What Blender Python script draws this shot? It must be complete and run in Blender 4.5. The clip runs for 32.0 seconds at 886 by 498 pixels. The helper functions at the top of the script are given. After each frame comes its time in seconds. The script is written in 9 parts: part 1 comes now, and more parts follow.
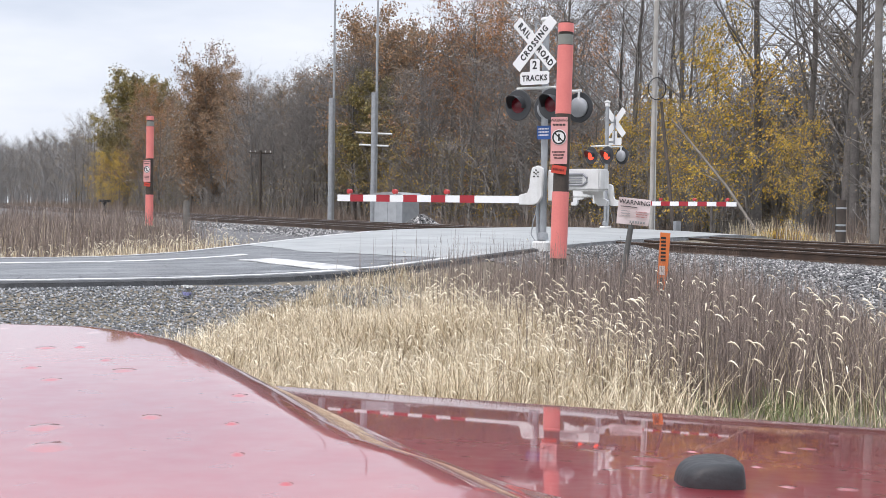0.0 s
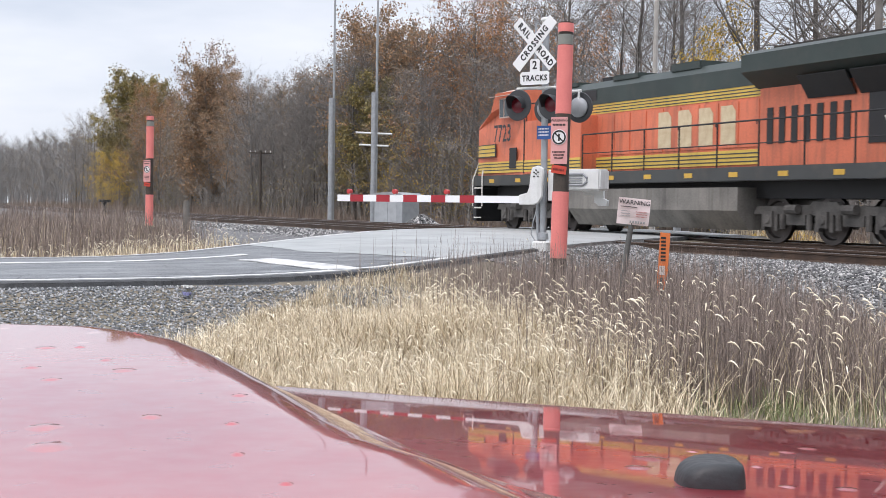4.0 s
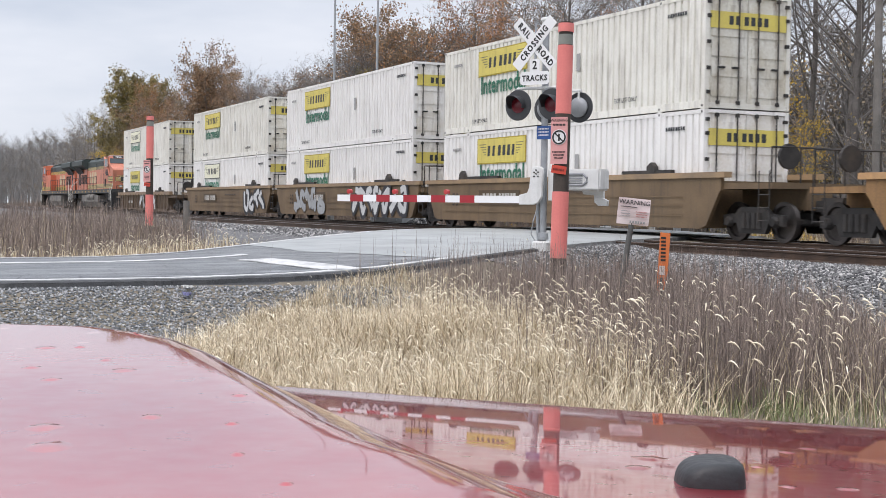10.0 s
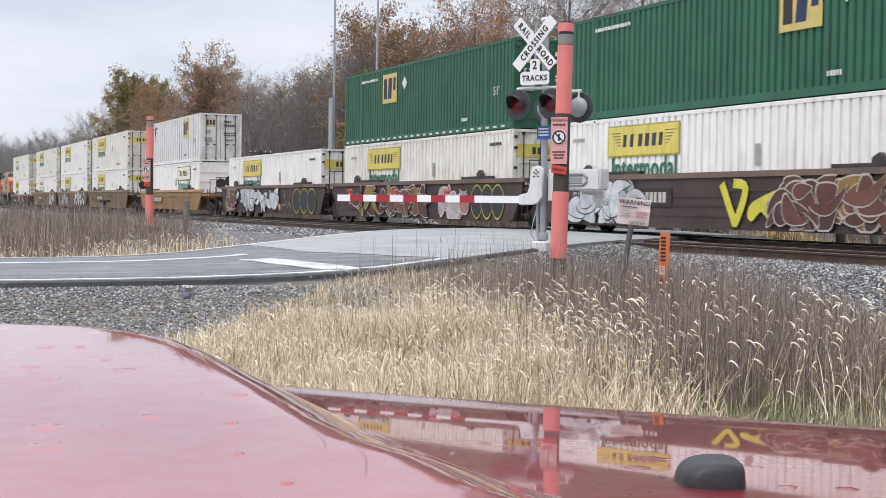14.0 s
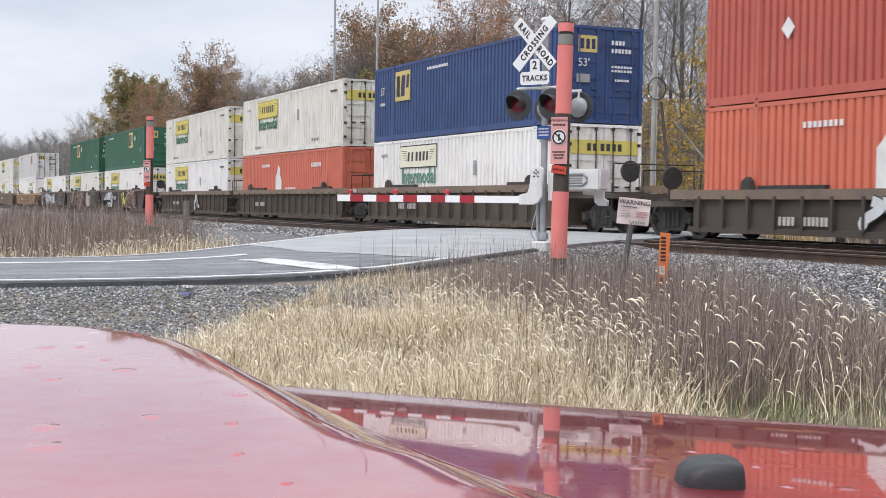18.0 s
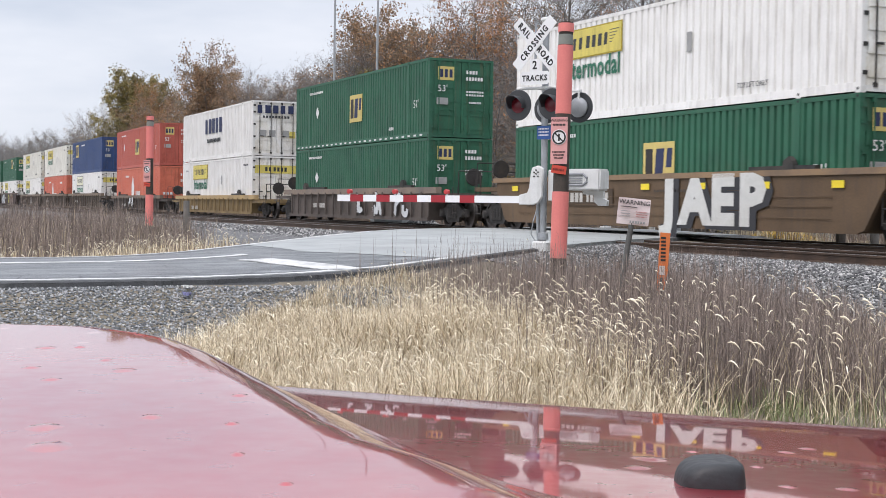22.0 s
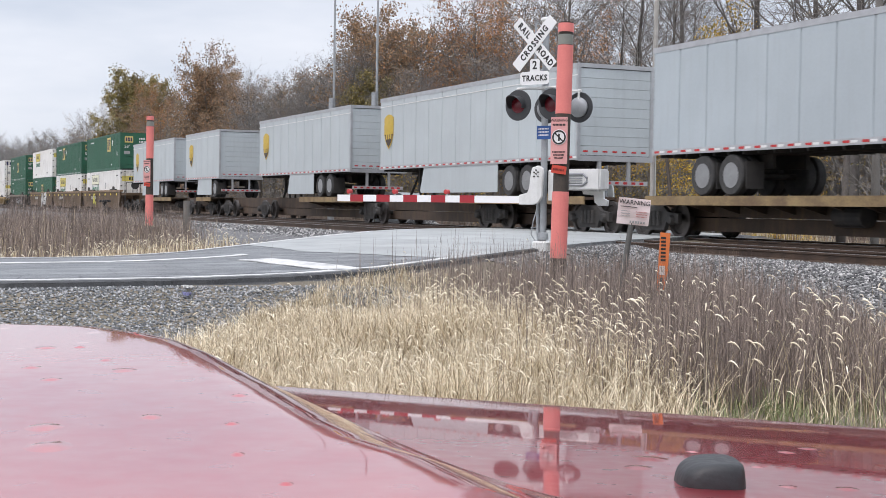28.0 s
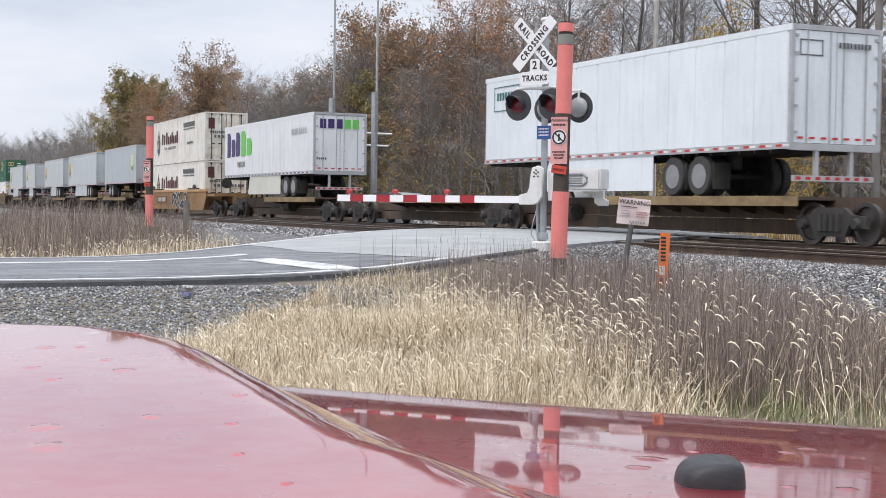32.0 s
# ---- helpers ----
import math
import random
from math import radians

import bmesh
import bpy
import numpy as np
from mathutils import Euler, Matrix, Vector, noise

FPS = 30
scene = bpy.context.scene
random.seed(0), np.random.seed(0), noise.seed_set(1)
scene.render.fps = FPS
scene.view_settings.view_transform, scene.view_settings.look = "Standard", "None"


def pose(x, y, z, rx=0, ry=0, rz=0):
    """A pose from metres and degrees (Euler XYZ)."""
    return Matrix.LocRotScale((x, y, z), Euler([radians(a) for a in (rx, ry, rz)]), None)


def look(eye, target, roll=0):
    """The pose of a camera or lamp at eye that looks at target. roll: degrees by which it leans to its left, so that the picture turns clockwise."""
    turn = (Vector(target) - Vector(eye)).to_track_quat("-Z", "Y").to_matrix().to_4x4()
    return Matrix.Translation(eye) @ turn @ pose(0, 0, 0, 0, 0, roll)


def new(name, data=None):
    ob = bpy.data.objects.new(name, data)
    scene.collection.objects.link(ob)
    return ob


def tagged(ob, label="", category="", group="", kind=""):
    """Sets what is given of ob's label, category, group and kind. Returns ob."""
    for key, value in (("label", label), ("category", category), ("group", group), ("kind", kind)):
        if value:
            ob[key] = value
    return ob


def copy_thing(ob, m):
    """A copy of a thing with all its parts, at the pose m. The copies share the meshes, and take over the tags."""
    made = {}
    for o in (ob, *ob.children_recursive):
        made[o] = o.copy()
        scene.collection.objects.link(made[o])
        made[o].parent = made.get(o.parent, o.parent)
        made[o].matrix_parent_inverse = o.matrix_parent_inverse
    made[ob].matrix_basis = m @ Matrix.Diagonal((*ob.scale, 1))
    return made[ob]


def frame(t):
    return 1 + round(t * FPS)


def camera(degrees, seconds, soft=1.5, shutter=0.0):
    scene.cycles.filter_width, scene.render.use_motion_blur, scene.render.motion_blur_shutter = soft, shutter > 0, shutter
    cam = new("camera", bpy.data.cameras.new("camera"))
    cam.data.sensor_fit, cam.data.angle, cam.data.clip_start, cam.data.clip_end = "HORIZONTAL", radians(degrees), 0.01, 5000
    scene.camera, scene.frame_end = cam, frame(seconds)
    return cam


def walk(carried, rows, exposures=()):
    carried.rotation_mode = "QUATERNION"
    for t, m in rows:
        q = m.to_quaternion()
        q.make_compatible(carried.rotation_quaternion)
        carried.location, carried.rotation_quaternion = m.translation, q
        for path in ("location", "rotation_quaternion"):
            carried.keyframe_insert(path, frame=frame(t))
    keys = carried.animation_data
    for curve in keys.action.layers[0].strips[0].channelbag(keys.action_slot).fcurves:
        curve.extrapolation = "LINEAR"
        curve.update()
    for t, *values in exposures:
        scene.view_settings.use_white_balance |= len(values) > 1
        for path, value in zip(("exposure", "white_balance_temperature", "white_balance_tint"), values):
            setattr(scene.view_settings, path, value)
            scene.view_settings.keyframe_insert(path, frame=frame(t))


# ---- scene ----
# Metres; X runs along the tracks, Y across them, z = 0 is the top of the rails.
cam = camera(36.02, 32.0, soft=0.7, shutter=0.1)
YAW, PITCH, ROLL = 66.376, -1.794, 0.795
EYE = Vector((0.0, 0.0, 0.728))
WAY = Vector((-math.sin(radians(YAW)) * math.cos(radians(PITCH)), math.cos(radians(YAW)) * math.cos(radians(PITCH)), math.sin(radians(PITCH))))
walk(cam, [(0.0, look(EYE, EYE + WAY, ROLL)), (32.0, look(EYE, EYE + WAY, ROLL))], [(0.0, 0.42, 6500, 19), (4.5, 0.40, 6500, 19), (9.0, 0.24, 6500, 19), (12.0, 0.30, 6500, 19), (32.0, 0.31, 6500, 19)])
SIDE = Vector((math.cos(radians(YAW)), math.sin(radians(YAW)), 0))
AHEAD = Vector((-math.sin(radians(YAW)), math.cos(radians(YAW)), 0))


def plan(right, ahead, z=0.0):
    """A place from metres to the right of the eye and ahead of it."""
    p = SIDE * right + AHEAD * ahead
    return Vector((p.x, p.y, z))


# ---- light ----
world = bpy.data.worlds.new("overcast")
scene.world = world
world.use_nodes = True
wn, wl = world.node_tree.nodes, world.node_tree.links
wn.clear()
w_out, w_bg = wn.new("ShaderNodeOutputWorld"), wn.new("ShaderNodeBackground")
w_sky = wn.new("ShaderNodeTexSky")
w_sky.sky_type, w_sky.sun_disc = "NISHITA", False
w_sky.sun_elevation, w_sky.sun_rotation = radians(38), radians(200)
w_dim = wn.new("ShaderNodeVectorMath")
w_dim.operation = "SCALE"
w_dim.inputs["Scale"].default_value = 0.12
w_tc, w_map, w_noise, w_ramp, w_mix = wn.new("ShaderNodeTexCoord"), wn.new("ShaderNodeMapping"), wn.new("ShaderNodeTexNoise"), wn.new("ShaderNodeValToRGB"), wn.new("ShaderNodeMixRGB")
w_map.inputs["Scale"].default_value = (1.6, 1.6, 6.0)
w_noise.inputs["Scale"].default_value, w_noise.inputs["Detail"].default_value, w_noise.inputs["Roughness"].default_value = 1.9, 5, 0.55
w_ramp.color_ramp.elements[0].position, w_ramp.color_ramp.elements[1].position = 0.33, 0.68
w_ramp.color_ramp.elements[0].color, w_ramp.color_ramp.elements[1].color = (0.515, 0.595, 0.66, 1), (0.735, 0.795, 0.82, 1)
w_mix.inputs["Fac"].default_value = 0.93
wl.new(w_tc.outputs["Generated"], w_map.inputs["Vector"])
wl.new(w_map.outputs["Vector"], w_noise.inputs["Vector"])
wl.new(w_noise.outputs["Fac"], w_ramp.inputs["Fac"])
wl.new(w_sky.outputs["Color"], w_dim.inputs[0])
wl.new(w_dim.outputs["Vector"], w_mix.inputs["Color1"])
wl.new(w_ramp.outputs["Color"], w_mix.inputs["Color2"])
# an overcast sky is brighter overhead than at the horizon
w_xyz, w_rise, w_lift = wn.new("ShaderNodeSeparateXYZ"), wn.new("ShaderNodeMapRange"), wn.new("ShaderNodeVectorMath")
w_lift.operation = "SCALE"
w_rise.inputs["From Min"].default_value, w_rise.inputs["From Max"].default_value = 0.18, 0.9
w_rise.inputs["To Min"].default_value, w_rise.inputs["To Max"].default_value = 1.0, 2.1
wl.new(w_tc.outputs["Generated"], w_xyz.inputs[0])
wl.new(w_xyz.outputs["Z"], w_rise.inputs["Value"])
wl.new(w_mix.outputs["Color"], w_lift.inputs[0])
wl.new(w_rise.outputs["Result"], w_lift.inputs["Scale"])
wl.new(w_lift.outputs["Vector"], w_bg.inputs["Color"])
w_bg.inputs["Strength"].default_value = 1.0
wl.new(w_bg.outputs["Background"], w_out.inputs["Surface"])
sun = new("sun", bpy.data.lights.new("sun", "SUN"))
sun.data.energy, sun.data.angle, sun.data.color = 1.4, radians(30), (1.0, 0.96, 0.9)
sun.matrix_world = look((0, 0, 60), (-14, 34, 0))


# ---- materials ----
MATS = {}


def mat(name, c1, c2=None, rough=0.6, metal=0.0, scale=4.0, fine=60.0, bump=0.15, stain=0.0, stain_col=(0.05, 0.035, 0.025), coat=0.0, coat_ior=1.55, emit=None, streak=False, per=0.0, depth=0.01):
    """A procedural surface: two tones at a large and a fine scale, stains, and a fine relief."""
    if name in MATS:
        return MATS[name]
    m = bpy.data.materials.new(name)
    m.use_nodes = True
    n, l = m.node_tree.nodes, m.node_tree.links
    b = n["Principled BSDF"]
    tc = n.new("ShaderNodeTexCoord")
    mp = n.new("ShaderNodeMapping")
    l.new(tc.outputs["Object"], mp.inputs["Vector"])
    na, nb = n.new("ShaderNodeTexNoise"), n.new("ShaderNodeTexNoise")
    na.inputs["Scale"].default_value, na.inputs["Detail"].default_value = scale, 4
    nb.inputs["Scale"].default_value, nb.inputs["Detail"].default_value = fine, 3
    l.new(mp.outputs["Vector"], na.inputs["Vector"])
    l.new(mp.outputs["Vector"], nb.inputs["Vector"])
    mixf = n.new("ShaderNodeMath")
    mixf.operation = "MULTIPLY_ADD"
    l.new(na.outputs["Fac"], mixf.inputs[0])
    mixf.inputs[1].default_value = 0.65
    sc = n.new("ShaderNodeMath")
    sc.operation = "MULTIPLY"
    l.new(nb.outputs["Fac"], sc.inputs[0])
    sc.inputs[1].default_value = 0.35
    l.new(sc.outputs[0], mixf.inputs[2])
    ramp = n.new("ShaderNodeValToRGB")
    ramp.color_ramp.elements[0].position, ramp.color_ramp.elements[1].position = 0.36, 0.64
    c2 = c2 or tuple(v * 0.82 for v in c1)
    ramp.color_ramp.elements[0].color, ramp.color_ramp.elements[1].color = (*c2, 1), (*c1, 1)
    l.new(mixf.outputs[0], ramp.inputs["Fac"])
    col = ramp.outputs["Color"]
    if per:
        info, hs, ma = n.new("ShaderNodeObjectInfo"), n.new("ShaderNodeHueSaturation"), n.new("ShaderNodeMapRange")
        ma.inputs["To Min"].default_value, ma.inputs["To Max"].default_value = 1 - per, 1 + per
        l.new(info.outputs["Random"], ma.inputs["Value"])
        l.new(ma.outputs["Result"], hs.inputs["Value"])
        l.new(col, hs.inputs["Color"])
        col = hs.outputs["Color"]
    if stain:
        ms, ns, rs, mx = n.new("ShaderNodeMapping"), n.new("ShaderNodeTexNoise"), n.new("ShaderNodeValToRGB"), n.new("ShaderNodeMixRGB")
        ms.inputs["Scale"].default_value = (3.0, 3.0, 0.35) if streak else (1, 1, 1)
        l.new(tc.outputs["Object"], ms.inputs["Vector"])
        l.new(ms.outputs["Vector"], ns.inputs["Vector"])
        ns.inputs["Scale"].default_value, ns.inputs["Detail"].default_value, ns.inputs["Roughness"].default_value = 1.7, 6, 0.65
        rs.color_ramp.elements[0].position, rs.color_ramp.elements[1].position = 0.50, 0.78
        rs.color_ramp.elements[0].color, rs.color_ramp.elements[1].color = (0, 0, 0, 1), (stain, stain, stain, 1)
        l.new(ns.outputs["Fac"], rs.inputs["Fac"])
        l.new(rs.outputs["Color"], mx.inputs["Fac"])
        l.new(col, mx.inputs["Color1"])
        mx.inputs["Color2"].default_value = (*stain_col, 1)
        col = mx.outputs["Color"]
    l.new(col, b.inputs["Base Color"])
    rr = n.new("ShaderNodeMapRange")
    rr.inputs["To Min"].default_value, rr.inputs["To Max"].default_value = max(rough - 0.1, 0.02), min(rough + 0.12, 1)
    l.new(nb.outputs["Fac"], rr.inputs["Value"])
    l.new(rr.outputs["Result"], b.inputs["Roughness"])
    b.inputs["Metallic"].default_value = metal
    if coat:
        b.inputs["Coat Weight"].default_value, b.inputs["Coat Roughness"].default_value = coat, 0.03
        b.inputs["Coat IOR"].default_value = coat_ior
    if bump:
        bp = n.new("ShaderNodeBump")
        bp.inputs["Strength"].default_value, bp.inputs["Distance"].default_value = bump, depth
        l.new(nb.outputs["Fac"], bp.inputs["Height"])
        l.new(bp.outputs["Normal"], b.inputs["Normal"])
    if emit:
        b.inputs["Emission Color"].default_value, b.inputs["Emission Strength"].default_value = (*emit[:3], 1), emit[3]
    MATS[name] = m
    return m


# ---- mesh helpers ----
def box(bm, x0, x1, y0, y1, z0, z1):
    v = [bm.verts.new((x, y, z)) for x in (x0, x1) for y in (y0, y1) for z in (z0, z1)]
    for f in ((0, 1, 3, 2), (4, 6, 7, 5), (0, 4, 5, 1), (2, 3, 7, 6), (0, 2, 6, 4), (1, 5, 7, 3)):
        bm.faces.new([v[i] for i in f])
    return v


def bevel_all(bm, w, seg=1):
    bmesh.ops.bevel(bm, geom=list(bm.edges), offset=w, segments=seg, affect="EDGES", clamp_overlap=True)
    return bm


def ring(bm, c, ax, r, n, up=None):
    ax = Vector(ax).normalized()
    u = ax.orthogonal().normalized() if up is None else (Vector(up) - ax * ax.dot(Vector(up))).normalized()
    w = ax.cross(u)
    return [bm.verts.new(Vector(c) + (u * math.cos(2 * math.pi * i / n) + w * math.sin(2 * math.pi * i / n)) * r) for i in range(n)]


def bridge(bm, a, b):
    n = len(a)
    for i in range(n):
        bm.faces.new((a[i], a[(i + 1) % n], b[(i + 1) % n], b[i]))


def tube(bm, pts, r, n=8, caps=True):
    """A pipe along points; r is one radius or one per point."""
    pts = [Vector(p) for p in pts]
    rs = r if isinstance(r, (list, tuple)) else [r] * len(pts)
    up = Vector((0.31, 0.17, 0.93))
    last = None
    for i, p in enumerate(pts):
        ax = (pts[min(i + 1, len(pts) - 1)] - pts[max(i - 1, 0)]).normalized()
        if abs(ax.dot(up.normalized())) > 0.98:
            up = Vector((0.93, 0.2, 0.1))
        now = ring(bm, p, ax, rs[i], n, up)
        if last:
            bridge(bm, last, now)
        elif caps:
            bm.faces.new(now[::-1])
        last = now
    if caps:
        bm.faces.new(last)
    return bm


def lathe(bm, profile, c, ax, n=24):
    """A turned form: (distance along ax, radius) pairs round the line through c."""
    c, ax = Vector(c), Vector(ax).normalized()
    last = None
    for h, r in profile:
        now = ring(bm, c + ax * h, ax, max(r, 0.0008), n)
        if last:
            bridge(bm, last, now)
        else:
            bm.faces.new(now[::-1])
        last = now
    bm.faces.new(last)
    return bm


def prism(bm, poly, place, depth):
    """A flat outline pushed out by the vector depth; place maps (u, v) to a point."""
    a = [bm.verts.new(place(u, v)) for u, v in poly]
    b = [bm.verts.new(Vector(place(u, v)) + Vector(depth)) for u, v in poly]
    bm.faces.new(a[::-1])
    bm.faces.new(b)
    bridge(bm, a, b)
    return bm


def mesh_of(bm, material, name="mesh", smooth=False):
    bmesh.ops.recalc_face_normals(bm, faces=list(bm.faces))
    me = bpy.data.meshes.new(name)
    bm.to_mesh(me)
    bm.free()
    me.materials.append(material)
    if smooth:
        me.shade_smooth()
        me.set_sharp_from_angle(angle=radians(38))
    return me


def part(name, bm, material, parent, label="", smooth=False, at=None):
    """Links a bmesh (or a ready mesh) as one mesh object under a thing or a part."""
    me = bm if isinstance(bm, bpy.types.Mesh) else mesh_of(bm, material, name, smooth)
    ob = new(name, me)
    ob.parent = parent
    if at is not None:
        ob.matrix_basis = at
    return tagged(ob, label)


def thing(name, at, label, category, group="", kind=""):
    ob = new(name)
    ob.empty_display_size = 0.2
    ob.matrix_basis = at if isinstance(at, Matrix) else Matrix.Translation(at)
    return tagged(ob, label, category, group, kind)


def solid(name, bm, material, label, category, kind="", at=None, smooth=False):
    me = bm if isinstance(bm, bpy.types.Mesh) else mesh_of(bm, material, name, smooth)
    ob = new(name, me)
    if at is not None:
        ob.matrix_basis = at
    return tagged(ob, label, category, "", kind)


def raw(name, verts, faces, material, smooth=False):
    me = bpy.data.meshes.new(name)
    me.from_pydata(verts, [], faces)
    me.materials.append(material)
    if smooth:
        me.shade_smooth()
    return me


TEXTS = {}


def words(text, size, material, stretch=1.0, bold=0.0, space=1.0):
    """Built-in font lettering as a thin mesh, centred, in the x-z plane facing -y."""
    key = (text, size, material.name, stretch, bold, space)
    if key not in TEXTS:
        cu = bpy.data.curves.new("lettering", "FONT")
        cu.body, cu.size, cu.extrude, cu.resolution_u, cu.offset = text, size, 0.002, 2, bold
        cu.align_x, cu.align_y, cu.space_character = "CENTER", "CENTER", space
        ob = bpy.data.objects.new("lettering", cu)
        scene.collection.objects.link(ob)
        me = bpy.data.meshes.new_from_object(ob.evaluated_get(bpy.context.evaluated_depsgraph_get()))
        bpy.data.objects.remove(ob)
        me.transform(Matrix.Rotation(radians(90), 4, "X") @ Matrix.Diagonal((stretch, 1, 1, 1)))
        me.materials.clear()
        me.materials.append(material)
        TEXTS[key] = me
    return TEXTS[key]


def face_to(x, y, z, turn=0.0):
    """A pose for lettering that faces -y, turned about z by degrees."""
    return pose(x, y, z, 0, 0, turn)

# ---- ground, road, tracks ----
NEAR_TRACK, FAR_TRACK = 16.57, 20.87
CAR_GROUND = -0.62


def smooth(a, b, x):
    t = min(max((x - a) / (b - a), 0.0), 1.0)
    return t * t * (3 - 2 * t)


# the road's two edges, from the south to beyond the tracks: (x, y, z)
ROAD_EDGE = [(-17.4, -70, -0.5), (-17.4, -30, -0.4), (-17.6, -8, -0.31), (-17.6, 2, -0.28), (-18.0, 4.8, -0.27), (-18.8, 6.9, -0.23), (-20.6, 9.0, -0.17), (-23.3, 12.0, -0.07), (-26.6, 16.0, 0.012), (-30.9, 21.2, 0.012), (-34.0, 25.0, -0.03), (-46.0, 41.0, -0.5), (-80, 90, -0.6)]
ROAD_FAR = [(-24.6, -70, -0.5), (-24.5, -30, -0.4), (-24.6, -8, -0.31), (-24.8, 2.5, -0.28), (-26.4, 5.4, -0.27), (-28.5, 7.4, -0.2), (-31.2, 9.6, -0.12), (-35.0, 12.4, -0.05), (-38.6, 15.6, 0.012), (-43.0, 21.4, 0.012), (-46.5, 26.0, -0.03), (-56.0, 40.0, -0.5), (-90, 88, -0.6)]


def glide(rows, steps=6):
    """Points on a smooth line through rows."""
    out = []
    n = len(rows)
    for i in range(n - 1):
        p0, p1, p2, p3 = (Vector(rows[max(min(j, n - 1), 0)]) for j in (i - 1, i, i + 1, i + 2))
        for k in range(steps):
            t = k / steps
            out.append(0.5 * ((2 * p1) + (p2 - p0) * t + (2 * p0 - 5 * p1 + 4 * p2 - p3) * t * t + (3 * p1 - p0 - 3 * p2 + p3) * t ** 3))
    out.append(Vector(rows[-1]))
    return out


EDGE_N, EDGE_F = glide(ROAD_EDGE), glide(ROAD_FAR)
ROAD_Y = np.array([(p.y + q.y) / 2 for p, q in zip(EDGE_N, EDGE_F)])
ROAD_XN, ROAD_XF = np.array([p.x for p in EDGE_N]), np.array([p.x for p in EDGE_F])
ROAD_YN, ROAD_YF, ROAD_Z = np.array([p.y for p in EDGE_N]), np.array([p.y for p in EDGE_F]), np.array([p.z for p in EDGE_N])


def road_gap(x, y):
    """How far a place lies outside the road's edges, across; below zero on it."""
    xn, xf = np.interp(y, ROAD_YN, ROAD_XN), np.interp(y, ROAD_YF, ROAD_XF)
    return max(x - xn, xf - x)


def ground_z(x, y):
    """The lie of the land."""
    field = -0.66 + 0.10 * noise.noise((x * 0.11, y * 0.11, 2.0)) + 0.03 * noise.noise((x * 0.6, y * 0.6, 5.0))
    field -= 0.35 * smooth(26, 34, y)
    bed = -0.25 if y > 0 else -1
    rise = smooth(12.4, 15.0, y) * (1 - smooth(22.6, 24.8, y))
    z = field * (1 - rise) + bed * rise
    gap = road_gap(x, y)
    if gap < 4.5:
        rz = float(np.interp(y, ROAD_Y, ROAD_Z)) - 0.075
        k = 1 - smooth(0.2, 3.6, gap)
        z = z * (1 - k) + min(rz, max(z, rz)) * k
        if gap < 0.15:
            z = min(z, rz - 0.03)
    return z


def dirt_material():
    m = mat("earth", (0.20, 0.165, 0.115), (0.10, 0.085, 0.06), 0.95, scale=0.9, fine=24, bump=0.6, stain=0.5, stain_col=(0.24, 0.22, 0.17), depth=0.03)
    return m


def build_ground():
    xs = sorted({*np.linspace(-60, 12, 181).tolist(), *[-60 - 1.09 ** i * 4 for i in range(1, 64)], *[12 + 1.1 ** i * 4 for i in range(1, 60)]})
    ys = sorted({*np.linspace(-4, 30, 120).tolist(), *[30 + 1.1 ** i * 3 for i in range(1, 70)], *[-4 - 1.1 ** i * 3 for i in range(1, 70)]})
    verts = [(x, y, ground_z(x, y)) for y in ys for x in xs]
    w = len(xs)
    faces = [(j * w + i, j * w + i + 1, (j + 1) * w + i + 1, (j + 1) * w + i) for j in range(len(ys) - 1) for i in range(w - 1)]
    solid("ground", raw("ground", verts, faces, dirt_material(), True), None, "dry autumn earth of the verge and the field beyond the tracks", "ground", "structure")


